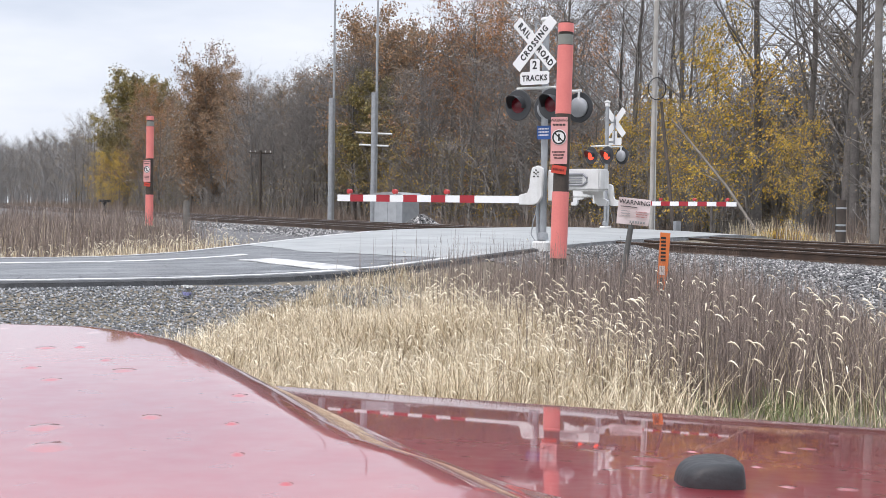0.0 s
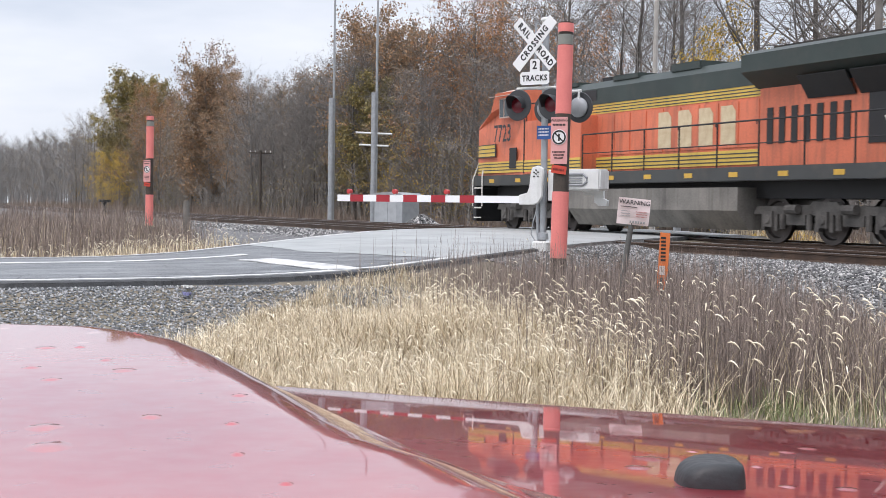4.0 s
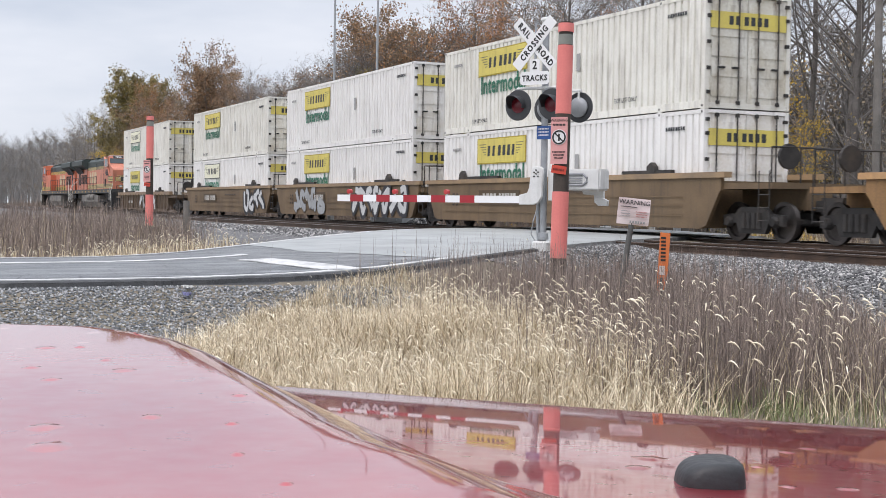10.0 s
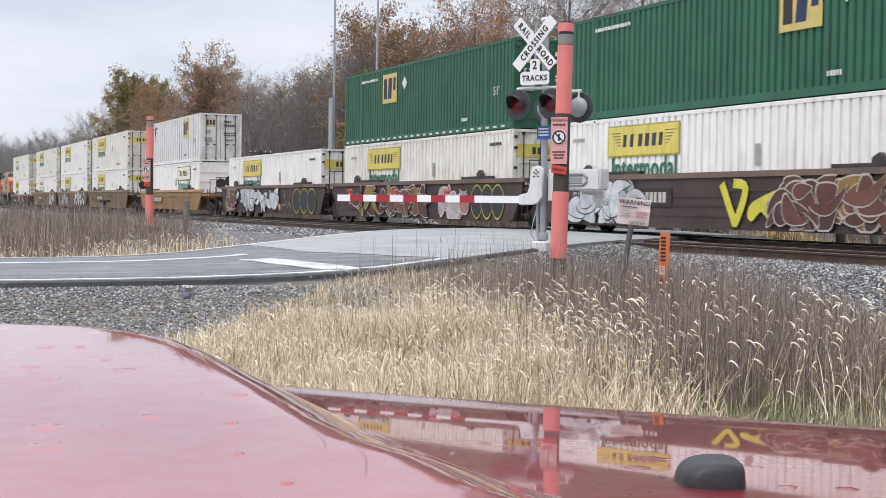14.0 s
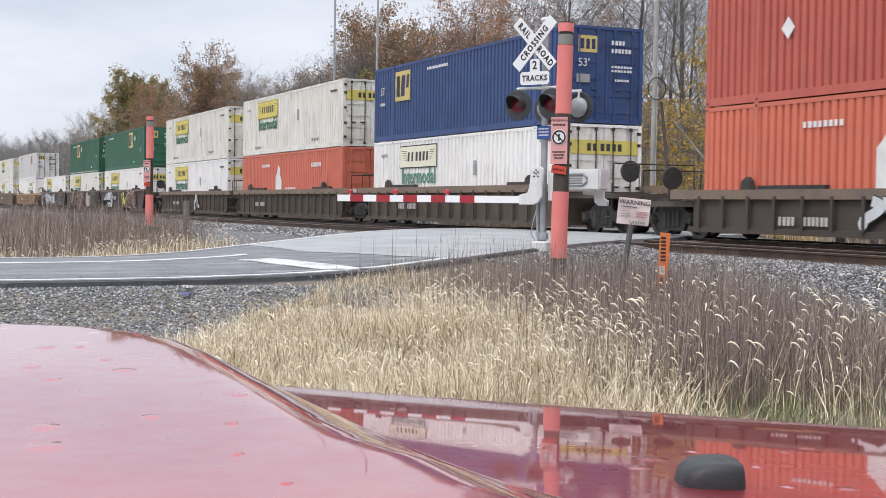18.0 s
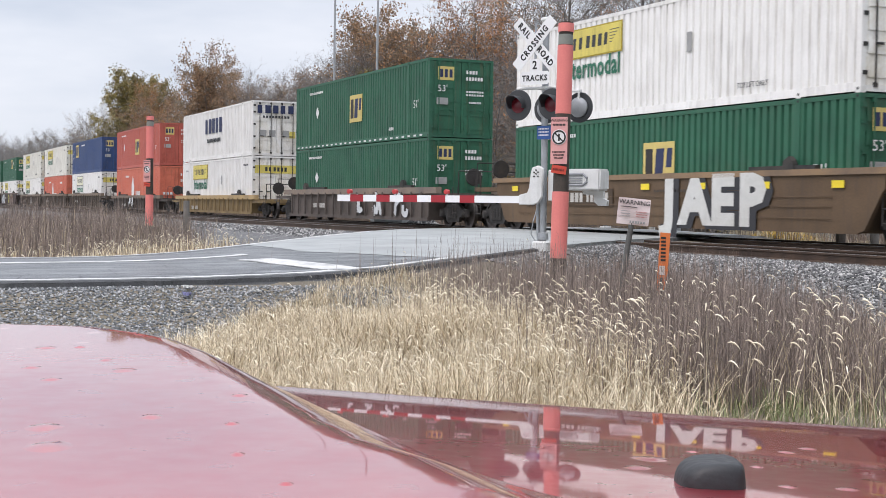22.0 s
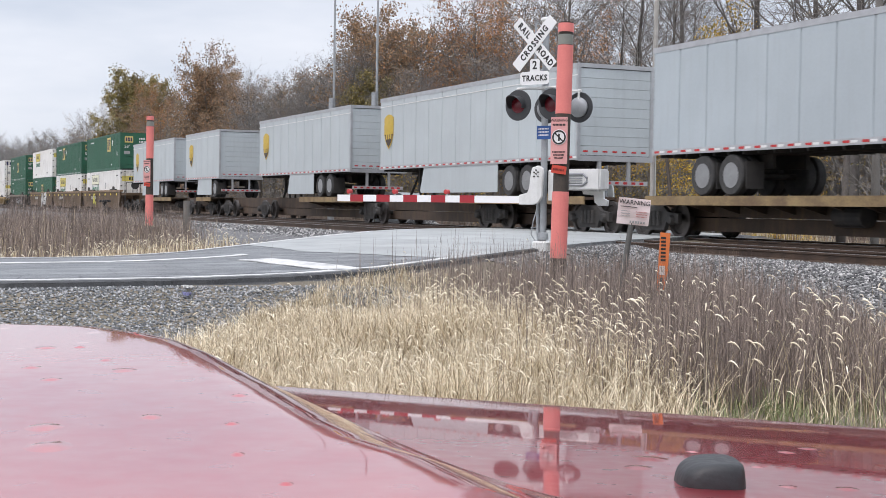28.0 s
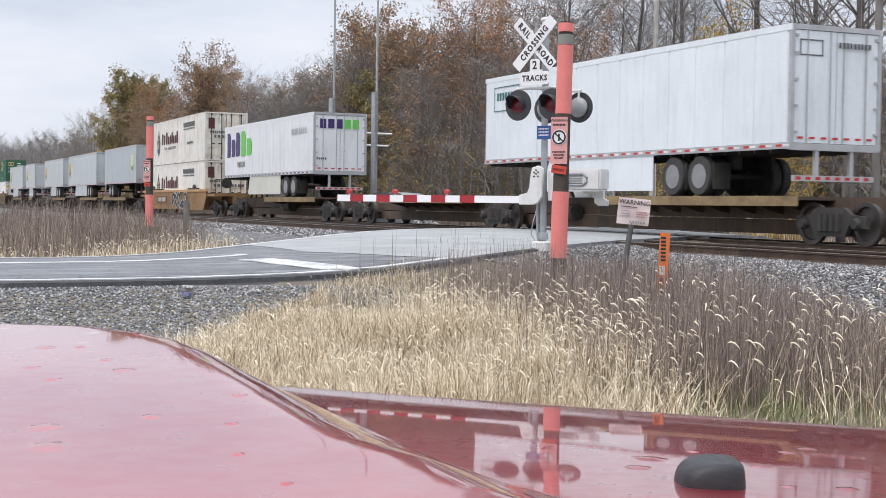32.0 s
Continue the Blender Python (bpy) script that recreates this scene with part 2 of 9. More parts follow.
def asphalt_material():
    """Wet worn asphalt: stone grain, wet sheen painted in as pale streaks along the lane, dark tar patches and cracks.
    """
    # the pale stain_col puts the bright look of wet patches into the colour
    m = mat("wet_asphalt", (0.085, 0.09, 0.094), (0.03, 0.033, 0.036), 0.36, scale=0.7, fine=110, bump=0.35, stain=0.75, stain_col=(0.25, 0.26, 0.262), depth=0.008)
    n, l = m.node_tree.nodes, m.node_tree.links
    b = n["Principled BSDF"]
    col = b.inputs["Base Color"].links[0].from_socket
    # stretched noise mixes in pale grey as a painted wet sheen
    tc, mp, ns, rs, mx = n.new("ShaderNodeTexCoord"), n.new("ShaderNodeMapping"), n.new("ShaderNodeTexNoise"), n.new("ShaderNodeValToRGB"), n.new("ShaderNodeMixRGB")
    mp.inputs["Rotation"].default_value, mp.inputs["Scale"].default_value = (0, 0, radians(28)), (3.2, 0.34, 1)
    ns.inputs["Scale"].default_value, ns.inputs["Detail"].default_value, ns.inputs["Roughness"].default_value = 1.3, 7, 0.7
    rs.color_ramp.elements[0].position, rs.color_ramp.elements[1].position = 0.50, 0.66
    rs.color_ramp.elements[0].color, rs.color_ramp.elements[1].color = (0, 0, 0, 1), (0.75, 0.75, 0.75, 1)
    mx.inputs["Color2"].default_value = (0.30, 0.315, 0.315, 1)
    l.new(tc.outputs["Object"], mp.inputs["Vector"])
    l.new(mp.outputs["Vector"], ns.inputs["Vector"])
    l.new(ns.outputs["Fac"], rs.inputs["Fac"])
    l.new(rs.outputs["Color"], mx.inputs["Fac"])
    l.new(col, mx.inputs["Color1"])
    vo, rv, mc = n.new("ShaderNodeTexVoronoi"), n.new("ShaderNodeValToRGB"), n.new("ShaderNodeMixRGB")
    vo.feature = "DISTANCE_TO_EDGE"
    vo.inputs["Scale"].default_value = 0.9
    rv.color_ramp.elements[0].position, rv.color_ramp.elements[1].position = 0.006, 0.016
    rv.color_ramp.elements[0].color, rv.color_ramp.elements[1].color = (0.8, 0.8, 0.8, 1), (0, 0, 0, 1)
    mc.inputs["Color2"].default_value = (0.016, 0.017, 0.018, 1)
    l.new(tc.outputs["Object"], vo.inputs["Vector"])
    l.new(vo.outputs["Distance"], rv.inputs["Fac"])
    l.new(rv.outputs["Color"], mc.inputs["Fac"])
    l.new(mx.outputs["Color"], mc.inputs["Color1"])
    l.new(mc.outputs["Color"], b.inputs["Base Color"])
    return m


def build_road():
    asphalt = asphalt_material()
    n = len(EDGE_N)
    cols = 9
    verts, faces = [], []
    for a, b in zip(EDGE_N, EDGE_F):
        for j in range(cols):
            t = j / (cols - 1)
            p = a.lerp(b, t)
            verts.append((p.x, p.y, p.z + 0.05 * math.sin(math.pi * t) * (0.4 if 14 < p.y < 23 else 1)))
    for i in range(n - 1):
        for j in range(cols - 1):
            k = i * cols + j
            faces.append((k, k + 1, k + cols + 1, k + cols))
    for j0 in (0, cols - 1):
        base = len(verts)
        for i in range(n):
            v = verts[i * cols + j0]
            verts.append((v[0] + (0.1 if j0 == 0 else -0.1), v[1], v[2] - 0.3))
        for i in range(n - 1):
            faces.append((i * cols + j0, (i + 1) * cols + j0, base + i + 1, base + i))
    solid("road", raw("road", verts, faces, asphalt, True), None, "dark worn asphalt road that climbs to the level crossing", "road", "structure")
    # lighter apron of the crossing
    apron = mat("worn_pale_asphalt", (0.37, 0.385, 0.375), (0.26, 0.272, 0.268), 0.6, scale=0.6, fine=80, bump=0.3, stain=0.5, stain_col=(0.13, 0.135, 0.135), depth=0.006)

    def band(name, rows, material, lift, label, category):
        vs, fs = [], []
        for p, q in rows:
            vs += [(p[0], p[1], p[2] + lift), (q[0], q[1], q[2] + lift)]
        fs = [(2 * i, 2 * i + 1, 2 * i + 3, 2 * i + 2) for i in range(len(rows) - 1)]
        vs2 = [(v[0], v[1], v[2] - 0.012) for v in vs]
        m = len(vs)
        fs += [(m + 2 * i, m + 2 * i + 2, 2 * i + 2, 2 * i) for i in range(len(rows) - 1)]
        fs += [(2 * i + 1, 2 * i + 3, m + 2 * i + 3, m + 2 * i + 1) for i in range(len(rows) - 1)]
        solid(name, raw(name, vs + vs2, fs, material), None, label, category, "structure")

    def across(i, t):
        p = EDGE_N[i].lerp(EDGE_F[i], t)
        return Vector((p.x, p.y, p.z + 0.05 * math.sin(math.pi * t) * (0.4 if 14 < p.y < 23 else 1)))

    def along(u, t):
        i = min(int(u), n - 2)
        return across(i, t).lerp(across(i + 1, t), u - i)

    # the apron's start runs aslant over the lane
    first = next(i for i in range(n) if EDGE_N[i].y > 9.1)
    last = max(i for i in range(n) if EDGE_N[i].y < 26)
    vs, fs = [], []
    for k in range(41):
        for j in range(13):
            t = j / 12
            u0 = first - 5.4 * min(1.0, t / 0.5) + 0.25 * noise.noise((t * 9, 0.3, 0))
            p = along(u0 + (last - u0) * k / 40, t)
            vs.append((p.x, p.y, p.z + 0.006))
    for k in range(40):
        for j in range(12):
            q = k * 13 + j
            fs.append((q, q + 1, q + 14, q + 13))
    solid("crossing_apron", raw("crossing_apron", vs, fs, apron, True), None, "pale worn asphalt apron across both tracks", "pavement", "structure")
    white = mat("road_paint", (0.66, 0.66, 0.645), (0.48, 0.48, 0.47), 0.6, scale=6, fine=70, bump=0.1, stain=1.0, stain_col=(0.10, 0.105, 0.11))
    idx = [i for i in range(n) if -60 < EDGE_N[i].y < 10.5]
    band("edge_line", [(across(i, 0.014), across(i, 0.034)) for i in idx], white, 0.012, "white painted edge line with worn rim", "road marking")
    band("far_edge_line", [(across(i, 0.995), across(i, 0.965)) for i in range(n) if -60 < EDGE_N[i].y < 14.5], white, 0.012, "thin white painted edge line", "road marking")
    band("centre_line", [(across(i, 0.54), across(i, 0.585)) for i in range(n) if -60 < EDGE_N[i].y < 6.4], white, 0.012, "worn pale centre line", "road marking")
    a, b = Vector((-18.9, 6.75, -0.225)), Vector((-21.9, 6.19, -0.19))
    v = (b - a).cross(Vector((0, 0, 1))).normalized() * -0.33
    rows = []

    def on_road(p):
        best = min(((across(i, t / 40) - p).xy.length, across(i, t / 40).z) for i in range(n) for t in range(0, 41, 1) if abs(EDGE_N[i].y - p.y) < 4)
        return Vector((p.x, p.y, best[1]))

    for k in range(13):
        p = a.lerp(b, k / 12)
        rows.append((on_road(p - v), on_road(p + v)))
    # broken dark rim of the asphalt that drops to the verge
    vs, fs = [], []
    pts = [p for p in EDGE_N if -30 < p.y < 13.5]
    fine = [pts[i].lerp(pts[i + 1], k / 10) for i in range(len(pts) - 1) for k in range(10)]
    for p, q in zip(fine, fine[1:]):
        d = (q - p).normalized()
        out = Vector((d.y, -d.x, 0))
        jag = 0.10 + 0.09 * noise.noise((p.x * 3.1, p.y * 3.1, 1)) + 0.05 * noise.noise((p.x * 11, p.y * 11, 4))
        low = ground_z(p.x + 0.3, p.y) - 0.02
        for k, (o, z) in enumerate(((-0.02, p.z + 0.004), (jag, p.z - 0.012), (jag + 0.03, p.z - 0.07), (jag + 0.16, min(low, p.z - 0.1)))):
            w_ = p + out * o
            vs.append((w_.x, w_.y, z))
    for i in range(len(vs) // 4 - 1):
        for k in range(3):
            fs.append((i * 4 + k, i * 4 + k + 1, i * 4 + k + 5, i * 4 + k + 4))
    solid("road_rim", raw("road_rim", vs, fs, mat("broken_asphalt", (0.045, 0.047, 0.05), (0.02, 0.021, 0.022), 0.7, scale=3, fine=60, bump=0.8, stain=0.3, stain_col=(0.14, 0.14, 0.135), depth=0.02)), None, "dark broken rim of the asphalt", "road edge", "structure")
    band("stop_line", rows, white, 0.016, "broad white stop line across the lane", "road marking")


def rail_profile():
    return [(-0.075, -0.17), (0.075, -0.17), (0.075, -0.158), (0.012, -0.14), (0.012, -0.045), (0.036, -0.035), (0.036, -0.006), (0.028, 0.0), (-0.028, 0.0), (-0.036, -0.006), (-0.036, -0.035), (-0.012, -0.045), (-0.012, -0.14), (-0.075, -0.158)]


X_FAR, X_NEAR = -900.0, 700.0


def build_tracks():
    rail_m = mat("rail_steel", (0.13, 0.085, 0.06), (0.06, 0.042, 0.034), 0.55, 0.6, scale=3, fine=50, bump=0.15)
    shine = mat("rail_head", (0.62, 0.62, 0.63), (0.45, 0.44, 0.43), 0.28, 1.0, scale=2, fine=40, bump=0.03)
    ballast = mat("ballast_bed", (0.24, 0.24, 0.235), (0.06, 0.06, 0.062), 0.9, scale=16, fine=40, bump=1.0, stain=0.3, stain_col=(0.6, 0.6, 0.59), depth=0.05)
    vs, fs = [], []
    cross = [(10.3, -0.86), (11.3, -0.68), (13.9, -0.26), (14.6, -0.20), (18.6, -0.20), (18.72, -0.3), (18.85, -0.2), (22.9, -0.20), (23.6, -0.26), (25.1, -0.7), (25.6, -0.9)]
    xs = [X_FAR, -400, -200, -120] + np.linspace(-90, -40, 51).tolist() + [-35, -30] + np.linspace(-27, 0, 60).tolist() + [30, 100, 300, X_NEAR]
    for x in xs:
        for y, z in cross:
            k = noise.noise((x * 0.9, y * 0.9, 0)) * 0.06
            vs.append((x, y + k * 2, z + k * 0.6 - (0.16 if road_gap(x, y) < 0.4 else 0)))
    w = len(cross)
    fs = [(i * w + j, (i + 1) * w + j, (i + 1) * w + j + 1, i * w + j + 1) for i in range(len(xs) - 1) for j in range(w - 1)]
    solid("ballast", raw("ballast", vs, fs, ballast, True), None, "bed of crushed grey and white ballast under both tracks", "ballast", "structure")
    for name, yc in (("near_track", NEAR_TRACK), ("far_track", FAR_TRACK)):
        track = thing(name, (0, yc, 0), "steel railway track on timber sleepers", "railway track", "", "structure")
        for side in (-0.7535, 0.7535):
            bm = bmesh.new()
            prism(bm, rail_profile(), lambda u, v: (X_FAR, side + u, v), (X_NEAR - X_FAR, 0, 0))
            rail = part("rail", bm, rail_m, track, "rusty steel rail")
            bm = bmesh.new()
            box(bm, X_FAR, X_NEAR, side - 0.024, side + 0.024, -0.002, 0.003)
            part("railhead", bm, shine, rail, "wheel-polished running surface")
    # stones of the shoulder
    rng = np.random.default_rng(4)
    stone_m = ballast_stone_material()
    verts, faces = [], []

    def stone(x, y, z, s):
        base = len(verts)
        a = rng.uniform(0, 6.28)
        k = rng.uniform(0.6, 1.1, 6) * s
        ca, sa = math.cos(a), math.sin(a)
        for ux, uy, uz, r in ((1, 0, 0.1, k[0]), (-1, 0.1, 0, k[1]), (0.1, 1, 0, k[2]), (0, -1, 0.15, k[3]), (0.1, 0.1, 0.8, k[4]), (0, 0, -0.6, k[5])):
            verts.append((x + (ux * ca - uy * sa) * r, y + (ux * sa + uy * ca) * r, z + uz * r))
        for f in ((0, 2, 4), (2, 1, 4), (1, 3, 4), (3, 0, 4), (2, 0, 5), (1, 2, 5), (3, 1, 5), (0, 3, 5)):
            faces.append(tuple(base + i for i in f))

    for _ in range(46000):
        x, y = -9.5 - 20.5 * rng.random() ** 0.85, rng.uniform(10.2, 15.7)
        if road_gap(x, y) > 0.25:
            stone(x, y, max(ground_z(x, y), float(np.interp(y, [10.4, 11.3, 13.9, 14.6], [-0.76, -0.64, -0.25, -0.19]))) + 0.012, rng.uniform(0.014, 0.042))
    for _ in range(24000):
        x, y = -35 - rng.uniform(0, 1) ** 1.3 * 58, rng.uniform(10.6, 15.6)
        if road_gap(x, y) > 0.25:
            stone(x, y, max(ground_z(x, y), float(np.interp(y, [11.9, 12.4, 13.9, 14.6], [-0.74, -0.64, -0.25, -0.19]))) + 0.01, rng.uniform(0.03, 0.075))
    for _ in range(34000):
        x, y = rng.uniform(-24, -8), rng.uniform(7.6, 11.6)
        edge = 11.0 - 0.33 * (x + 17.9)
        if road_gap(x, y) > 0.3 and y > edge + rng.uniform(-0.9, 0.5):
            stone(x, y, ground_z(x, y) + 0.008, rng.uniform(0.016, 0.042))
    solid("ballast_stones", raw("ballast_stones", verts, faces, stone_m), None, "loose grey and white crushed stones", "stones", "stuff")
    verts.clear()
    faces.clear()
    for _ in range(48000):
        x, y = rng.uniform(-17.4, -9), rng.uniform(-2, 7)
        if road_gap(x, y) > 0.05 and x + 0.55 * (y - 2.6) < -11.0 + rng.uniform(-1.2, 0.8):
            stone(x, y, ground_z(x, y) + 0.006, rng.uniform(0.010, 0.028))
    solid("roadside_gravel", raw("roadside_gravel", verts, faces, ballast_stone_material("roadside_gravel", (0.06, 0.065, 0.068), (0.17, 0.18, 0.185), (0.46, 0.46, 0.455))), None, "loose wet grey gravel beside the road", "gravel", "stuff")
    # sleepers nearest the camera
    tie_m = mat("tie_timber", (0.10, 0.08, 0.065), (0.05, 0.042, 0.036), 0.9, scale=5, fine=60, bump=0.5, per=0.25)
    bm = bmesh.new()
    box(bm, -0.11, 0.11, -1.3, 1.3, -0.34, -0.168)
    bevel_all(bm, 0.012)
    me = mesh_of(bm, tie_m, "sleeper")
    for track in (o for o in list(scene.objects) if o.name in ("near_track", "far_track")):
        for i in range(130):
            x = -11 - i * 0.52
            if not (np.interp(track.location.y, ROAD_YF, ROAD_XF) - 0.3 < x < np.interp(track.location.y, ROAD_YN, ROAD_XN) + 0.3):
                part("sleeper", me, None, track, "", at=pose(x, 0, 0))


def ballast_stone_material(name="ballast_stone", dark=(0.05, 0.05, 0.052), mid=(0.13, 0.13, 0.128), light=(0.50, 0.49, 0.47)):
    m = bpy.data.materials.new(name)
    m.use_nodes = True
    n, l = m.node_tree.nodes, m.node_tree.links
    b = n["Principled BSDF"]
    g, r = n.new("ShaderNodeNewGeometry"), n.new("ShaderNodeValToRGB")
    r.color_ramp.elements[0].color, r.color_ramp.elements[1].color = (*dark, 1), (*light, 1)
    e = r.color_ramp.elements.new(0.55)
    e.color = (*mid, 1)
    l.new(g.outputs["Random Per Island"], r.inputs["Fac"])
    l.new(r.outputs["Color"], b.inputs["Base Color"])
    b.inputs["Roughness"].default_value = 0.8
    return m


build_ground()
build_road()
build_tracks()

# ---- the parked red car ----
def build_car():
    paint = mat("red_car_paint", (0.43, 0.017, 0.030), (0.40, 0.015, 0.027), 0.3, 0.55, scale=2, fine=40, bump=0.0, coat=1.0, coat_ior=1.6)
    black = mat("black_plastic", (0.02, 0.021, 0.023), None, 0.5, scale=8, fine=120, bump=0.1)
    glass_black = mat("tyre_rubber", (0.025, 0.025, 0.026), None, 0.85, scale=9, fine=70, bump=0.3)
    at = Matrix.Translation(Vector((0, 0, CAR_GROUND))) @ Matrix.Rotation(radians(YAW), 4, "Z")
    car = thing("parked_car", at, "red car with a wet bonnet parked on the verge", "car")
    eye_h = EYE.z - CAR_GROUND
    # in the car's space x is right, y is ahead, z is up from the ground
    cols, rows = 280, 260
    vs = []
    for j in range(rows):
        v = j / (rows - 1)
        for i in range(cols):
            x = -0.85 + 1.75 * i / (cols - 1)
            y = 0.3 + (1.98 - 0.40 * x - 0.3) * v
            vs.append((x, y, eye_h + hood_z(x, y)))
    fs = [(j * cols + i, j * cols + i + 1, (j + 1) * cols + i + 1, (j + 1) * cols + i) for j in range(rows - 1) for i in range(cols - 1)]
    # the bonnet's sheet turns down to the wings, the nose and the scuttle
    rim = [i for i in range(cols)] + [j * cols + cols - 1 for j in range(1, rows)] + [(rows - 1) * cols + i for i in range(cols - 2, -1, -1)] + [j * cols for j in range(rows - 2, 0, -1)]
    low = len(vs)
    vs += [(vs[i][0], vs[i][1], min(vs[i][2] - 0.03, eye_h - 0.43)) for i in rim]
    fs += [(rim[i], low + i, low + (i + 1) % len(rim), rim[(i + 1) % len(rim)]) for i in range(len(rim))]
    hood = part("hood", raw("hood", vs, fs, paint, True), None, car, "glossy wet red bonnet with a raised dome")
    rng = random.Random(8)
    for x, y, r in ((-0.219, 0.762, 0.0055), (-0.176, 0.603, 0.0075), (-0.161, 0.556, 0.0086), (-0.136, 0.637, 0.0053), (-0.106, 0.713, 0.0044), (-0.082, 0.549, 0.0034), (-0.269, 0.924, 0.0067), (-0.248, 0.931, 0.0039), (-0.212, 0.857, 0.0039), (-0.189, 0.807, 0.0067), (-0.246, 0.814, 0.0051), (-0.056, 0.494, 0.0026), (-0.096, 0.623, 0.0031), (0.338, 1.246, 0.0083), (0.308, 1.208, 0.0075), (0.255, 1.091, 0.005), (0.253, 0.984, 0.0061), (0.296, 0.983, 0.0082), (0.155, 1.06, 0.0099), (0.173, 1.12, 0.0139), (-0.035, 1.076, 0.0112), (0.22, 1.182, 0.0049)):
        bm = bmesh.new()
        r *= 1.45
        wob = [rng.uniform(0.75, 1.15) for _ in range(18)]
        wob = [(wob[i - 1] + wob[i] + wob[(i + 1) % 18]) / 3 for i in range(18)]
        rows_ = []
        for rise, rad in [(0.0011 * (0.5 + 0.5 * math.cos(math.pi * q)) - 0.0001, q) for q in (1.0, 0.88, 0.75, 0.62, 0.5, 0.35, 0.2)]:
            ring_ = []
            for i in range(18):
                a = 2 * math.pi * i / 18
                px, py = r * rad * wob[i] * math.cos(a), 1.3 * r * rad * wob[i] * math.sin(a)
                ring_.append(bm.verts.new((px, py, hood_z(x + px, y + py) - hood_z(x, y) + rise)))
            rows_.append(ring_)
        for r0, r1 in zip(rows_, rows_[1:]):
            bridge(bm, r0, r1)
        bm.faces.new(rows_[-1])
        part("water_drop", bm, paint, hood, "bead of rain water", True, pose(x, y, eye_h + hood_z(x, y)))
    bm = bmesh.new()
    rings_ = []
    for i in range(11):
        t = i / 10
        xl, xr, hy = -0.0245 + 0.003 * t + 0.023 * t ** 3, 0.0245 - 0.002 * t - 0.009 * t ** 6, 0.028 * (1 - 0.3 * t * t)
        row = []
        for p in np.linspace(0, 2 * math.pi, 32, endpoint=False):
            c, s_ = math.cos(p), math.sin(p)
            c, s_ = math.copysign(abs(c) ** 0.6, c), math.copysign(abs(s_) ** 0.6, s_)
            row.append(bm.verts.new(((xl + xr) / 2 + (xr - xl) / 2 * c, hy * s_, 0.0215 * math.sin(t * math.pi / 2) - 0.002)))
        rings_.append(row)
    for r0, r1 in zip(rings_, rings_[1:]):
        bridge(bm, r0, r1)
    bm.faces.new(rings_[-1])
    part("washer_nozzle", bm, black, car, "black plastic washer nozzle", True, pose(0.196, 0.985, eye_h + hood_z(0.196, 0.985) - 0.001))
    # body below the bonnet
    bm = bmesh.new()
    box(bm, -0.8, 0.86, -0.2, 1.55, 0.28, eye_h - 0.42)
    bevel_all(bm, 0.06, 2)
    part("front_body", bm, paint, car, "red painted front body", True)
    for x in (-0.68, 0.83):
        bm = bmesh.new()
        lathe(bm, [(-0.1, 0.2), (-0.1, 0.3), (-0.07, 0.33), (0.07, 0.33), (0.1, 0.3), (0.1, 0.2)], (x, 1.1, 0.33), (1, 0, 0), 28)
        wheel = part("wheel", bm, glass_black, car, "black tyre", True)


DOME = [(-1.2, 1.13), (-0.365, 1.123), (-0.287, 1.11), (-0.235, 1.06), (-0.204, 1.015), (-0.17, 0.944), (-0.137, 0.861), (-0.109, 0.789), (-0.0855, 0.726), (-0.062, 0.666), (-0.036, 0.61), (-0.01, 0.57), (0.02, 0.5), (0.03, 0.2)]


def dome_reach(x, y):
    """How far a place lies outside the raised dome's rim; below zero on the dome."""
    best = 9.0
    for (ax, ay), (bx, by) in zip(DOME, DOME[1:]):
        dx, dy = bx - ax, by - ay
        t = min(max(((x - ax) * dx + (y - ay) * dy) / (dx * dx + dy * dy), 0), 1)
        best = min(best, math.hypot(x - ax - t * dx, y - ay - t * dy))
    ry = np.interp(x, [p[0] for p in DOME], [p[1] for p in DOME])
    return -best if (x < 0.04 and y < ry) else best


def hood_z(x, y):
    """Height of the bonnet under the eye: a gently rounded sheet with a raised dome along one side."""
    d = y + 0.4 * x - 0.9
    z = -(0.191 + 0.045 * d + 0.024 * d * abs(d))
    if d > 0.85:
        z -= 2.2 * (d - 0.85) ** 2
    reach = dome_reach(x, y)
    q = max(0.0, reach + 0.02)
    near, far = 0.62 * (math.sqrt(q * q + 0.0016) - 0.04), 4.0 * q * q + 38.0 * max(0.0, reach - 0.005) ** 2
    blend = smooth(0.84, 1.06, y)
    top = -0.100 - 0.012 * (y - 0.9) ** 2 - 0.01 * max(0.0, x + 0.15) - near * (1 - blend) - far * blend
    # the dome's foot runs out softly towards the screen
    k = 0.012 + 0.07 * smooth(1.06, 0.8, y)
    return max(top, z) + max(k - abs(top - z), 0.0) ** 2 / (4 * k)


build_car()

# ---- the train ----
STEEL = mat("dark_running_gear", (0.055, 0.051, 0.048), (0.028, 0.027, 0.026), 0.75, 0.2, scale=3, fine=40, bump=0.3, stain=0.5, stain_col=(0.12, 0.09, 0.065))
TREAD = mat("wheel_steel", (0.11, 0.097, 0.09), (0.06, 0.054, 0.05), 0.5, 0.8, scale=3, fine=30, bump=0.1)
BLACK = mat("black_paint", (0.02, 0.02, 0.021), None, 0.6, scale=3, fine=40, bump=0.1)
WHITE_MARK = mat("white_lettering", (0.78, 0.78, 0.76), None, 0.6, scale=3, fine=40, bump=0)
DARK_MARK = mat("dark_lettering", (0.035, 0.04, 0.045), None, 0.6, scale=3, fine=40, bump=0)
GREEN_MARK = mat("green_lettering", (0.015, 0.15, 0.085), None, 0.55, scale=3, fine=40, bump=0)
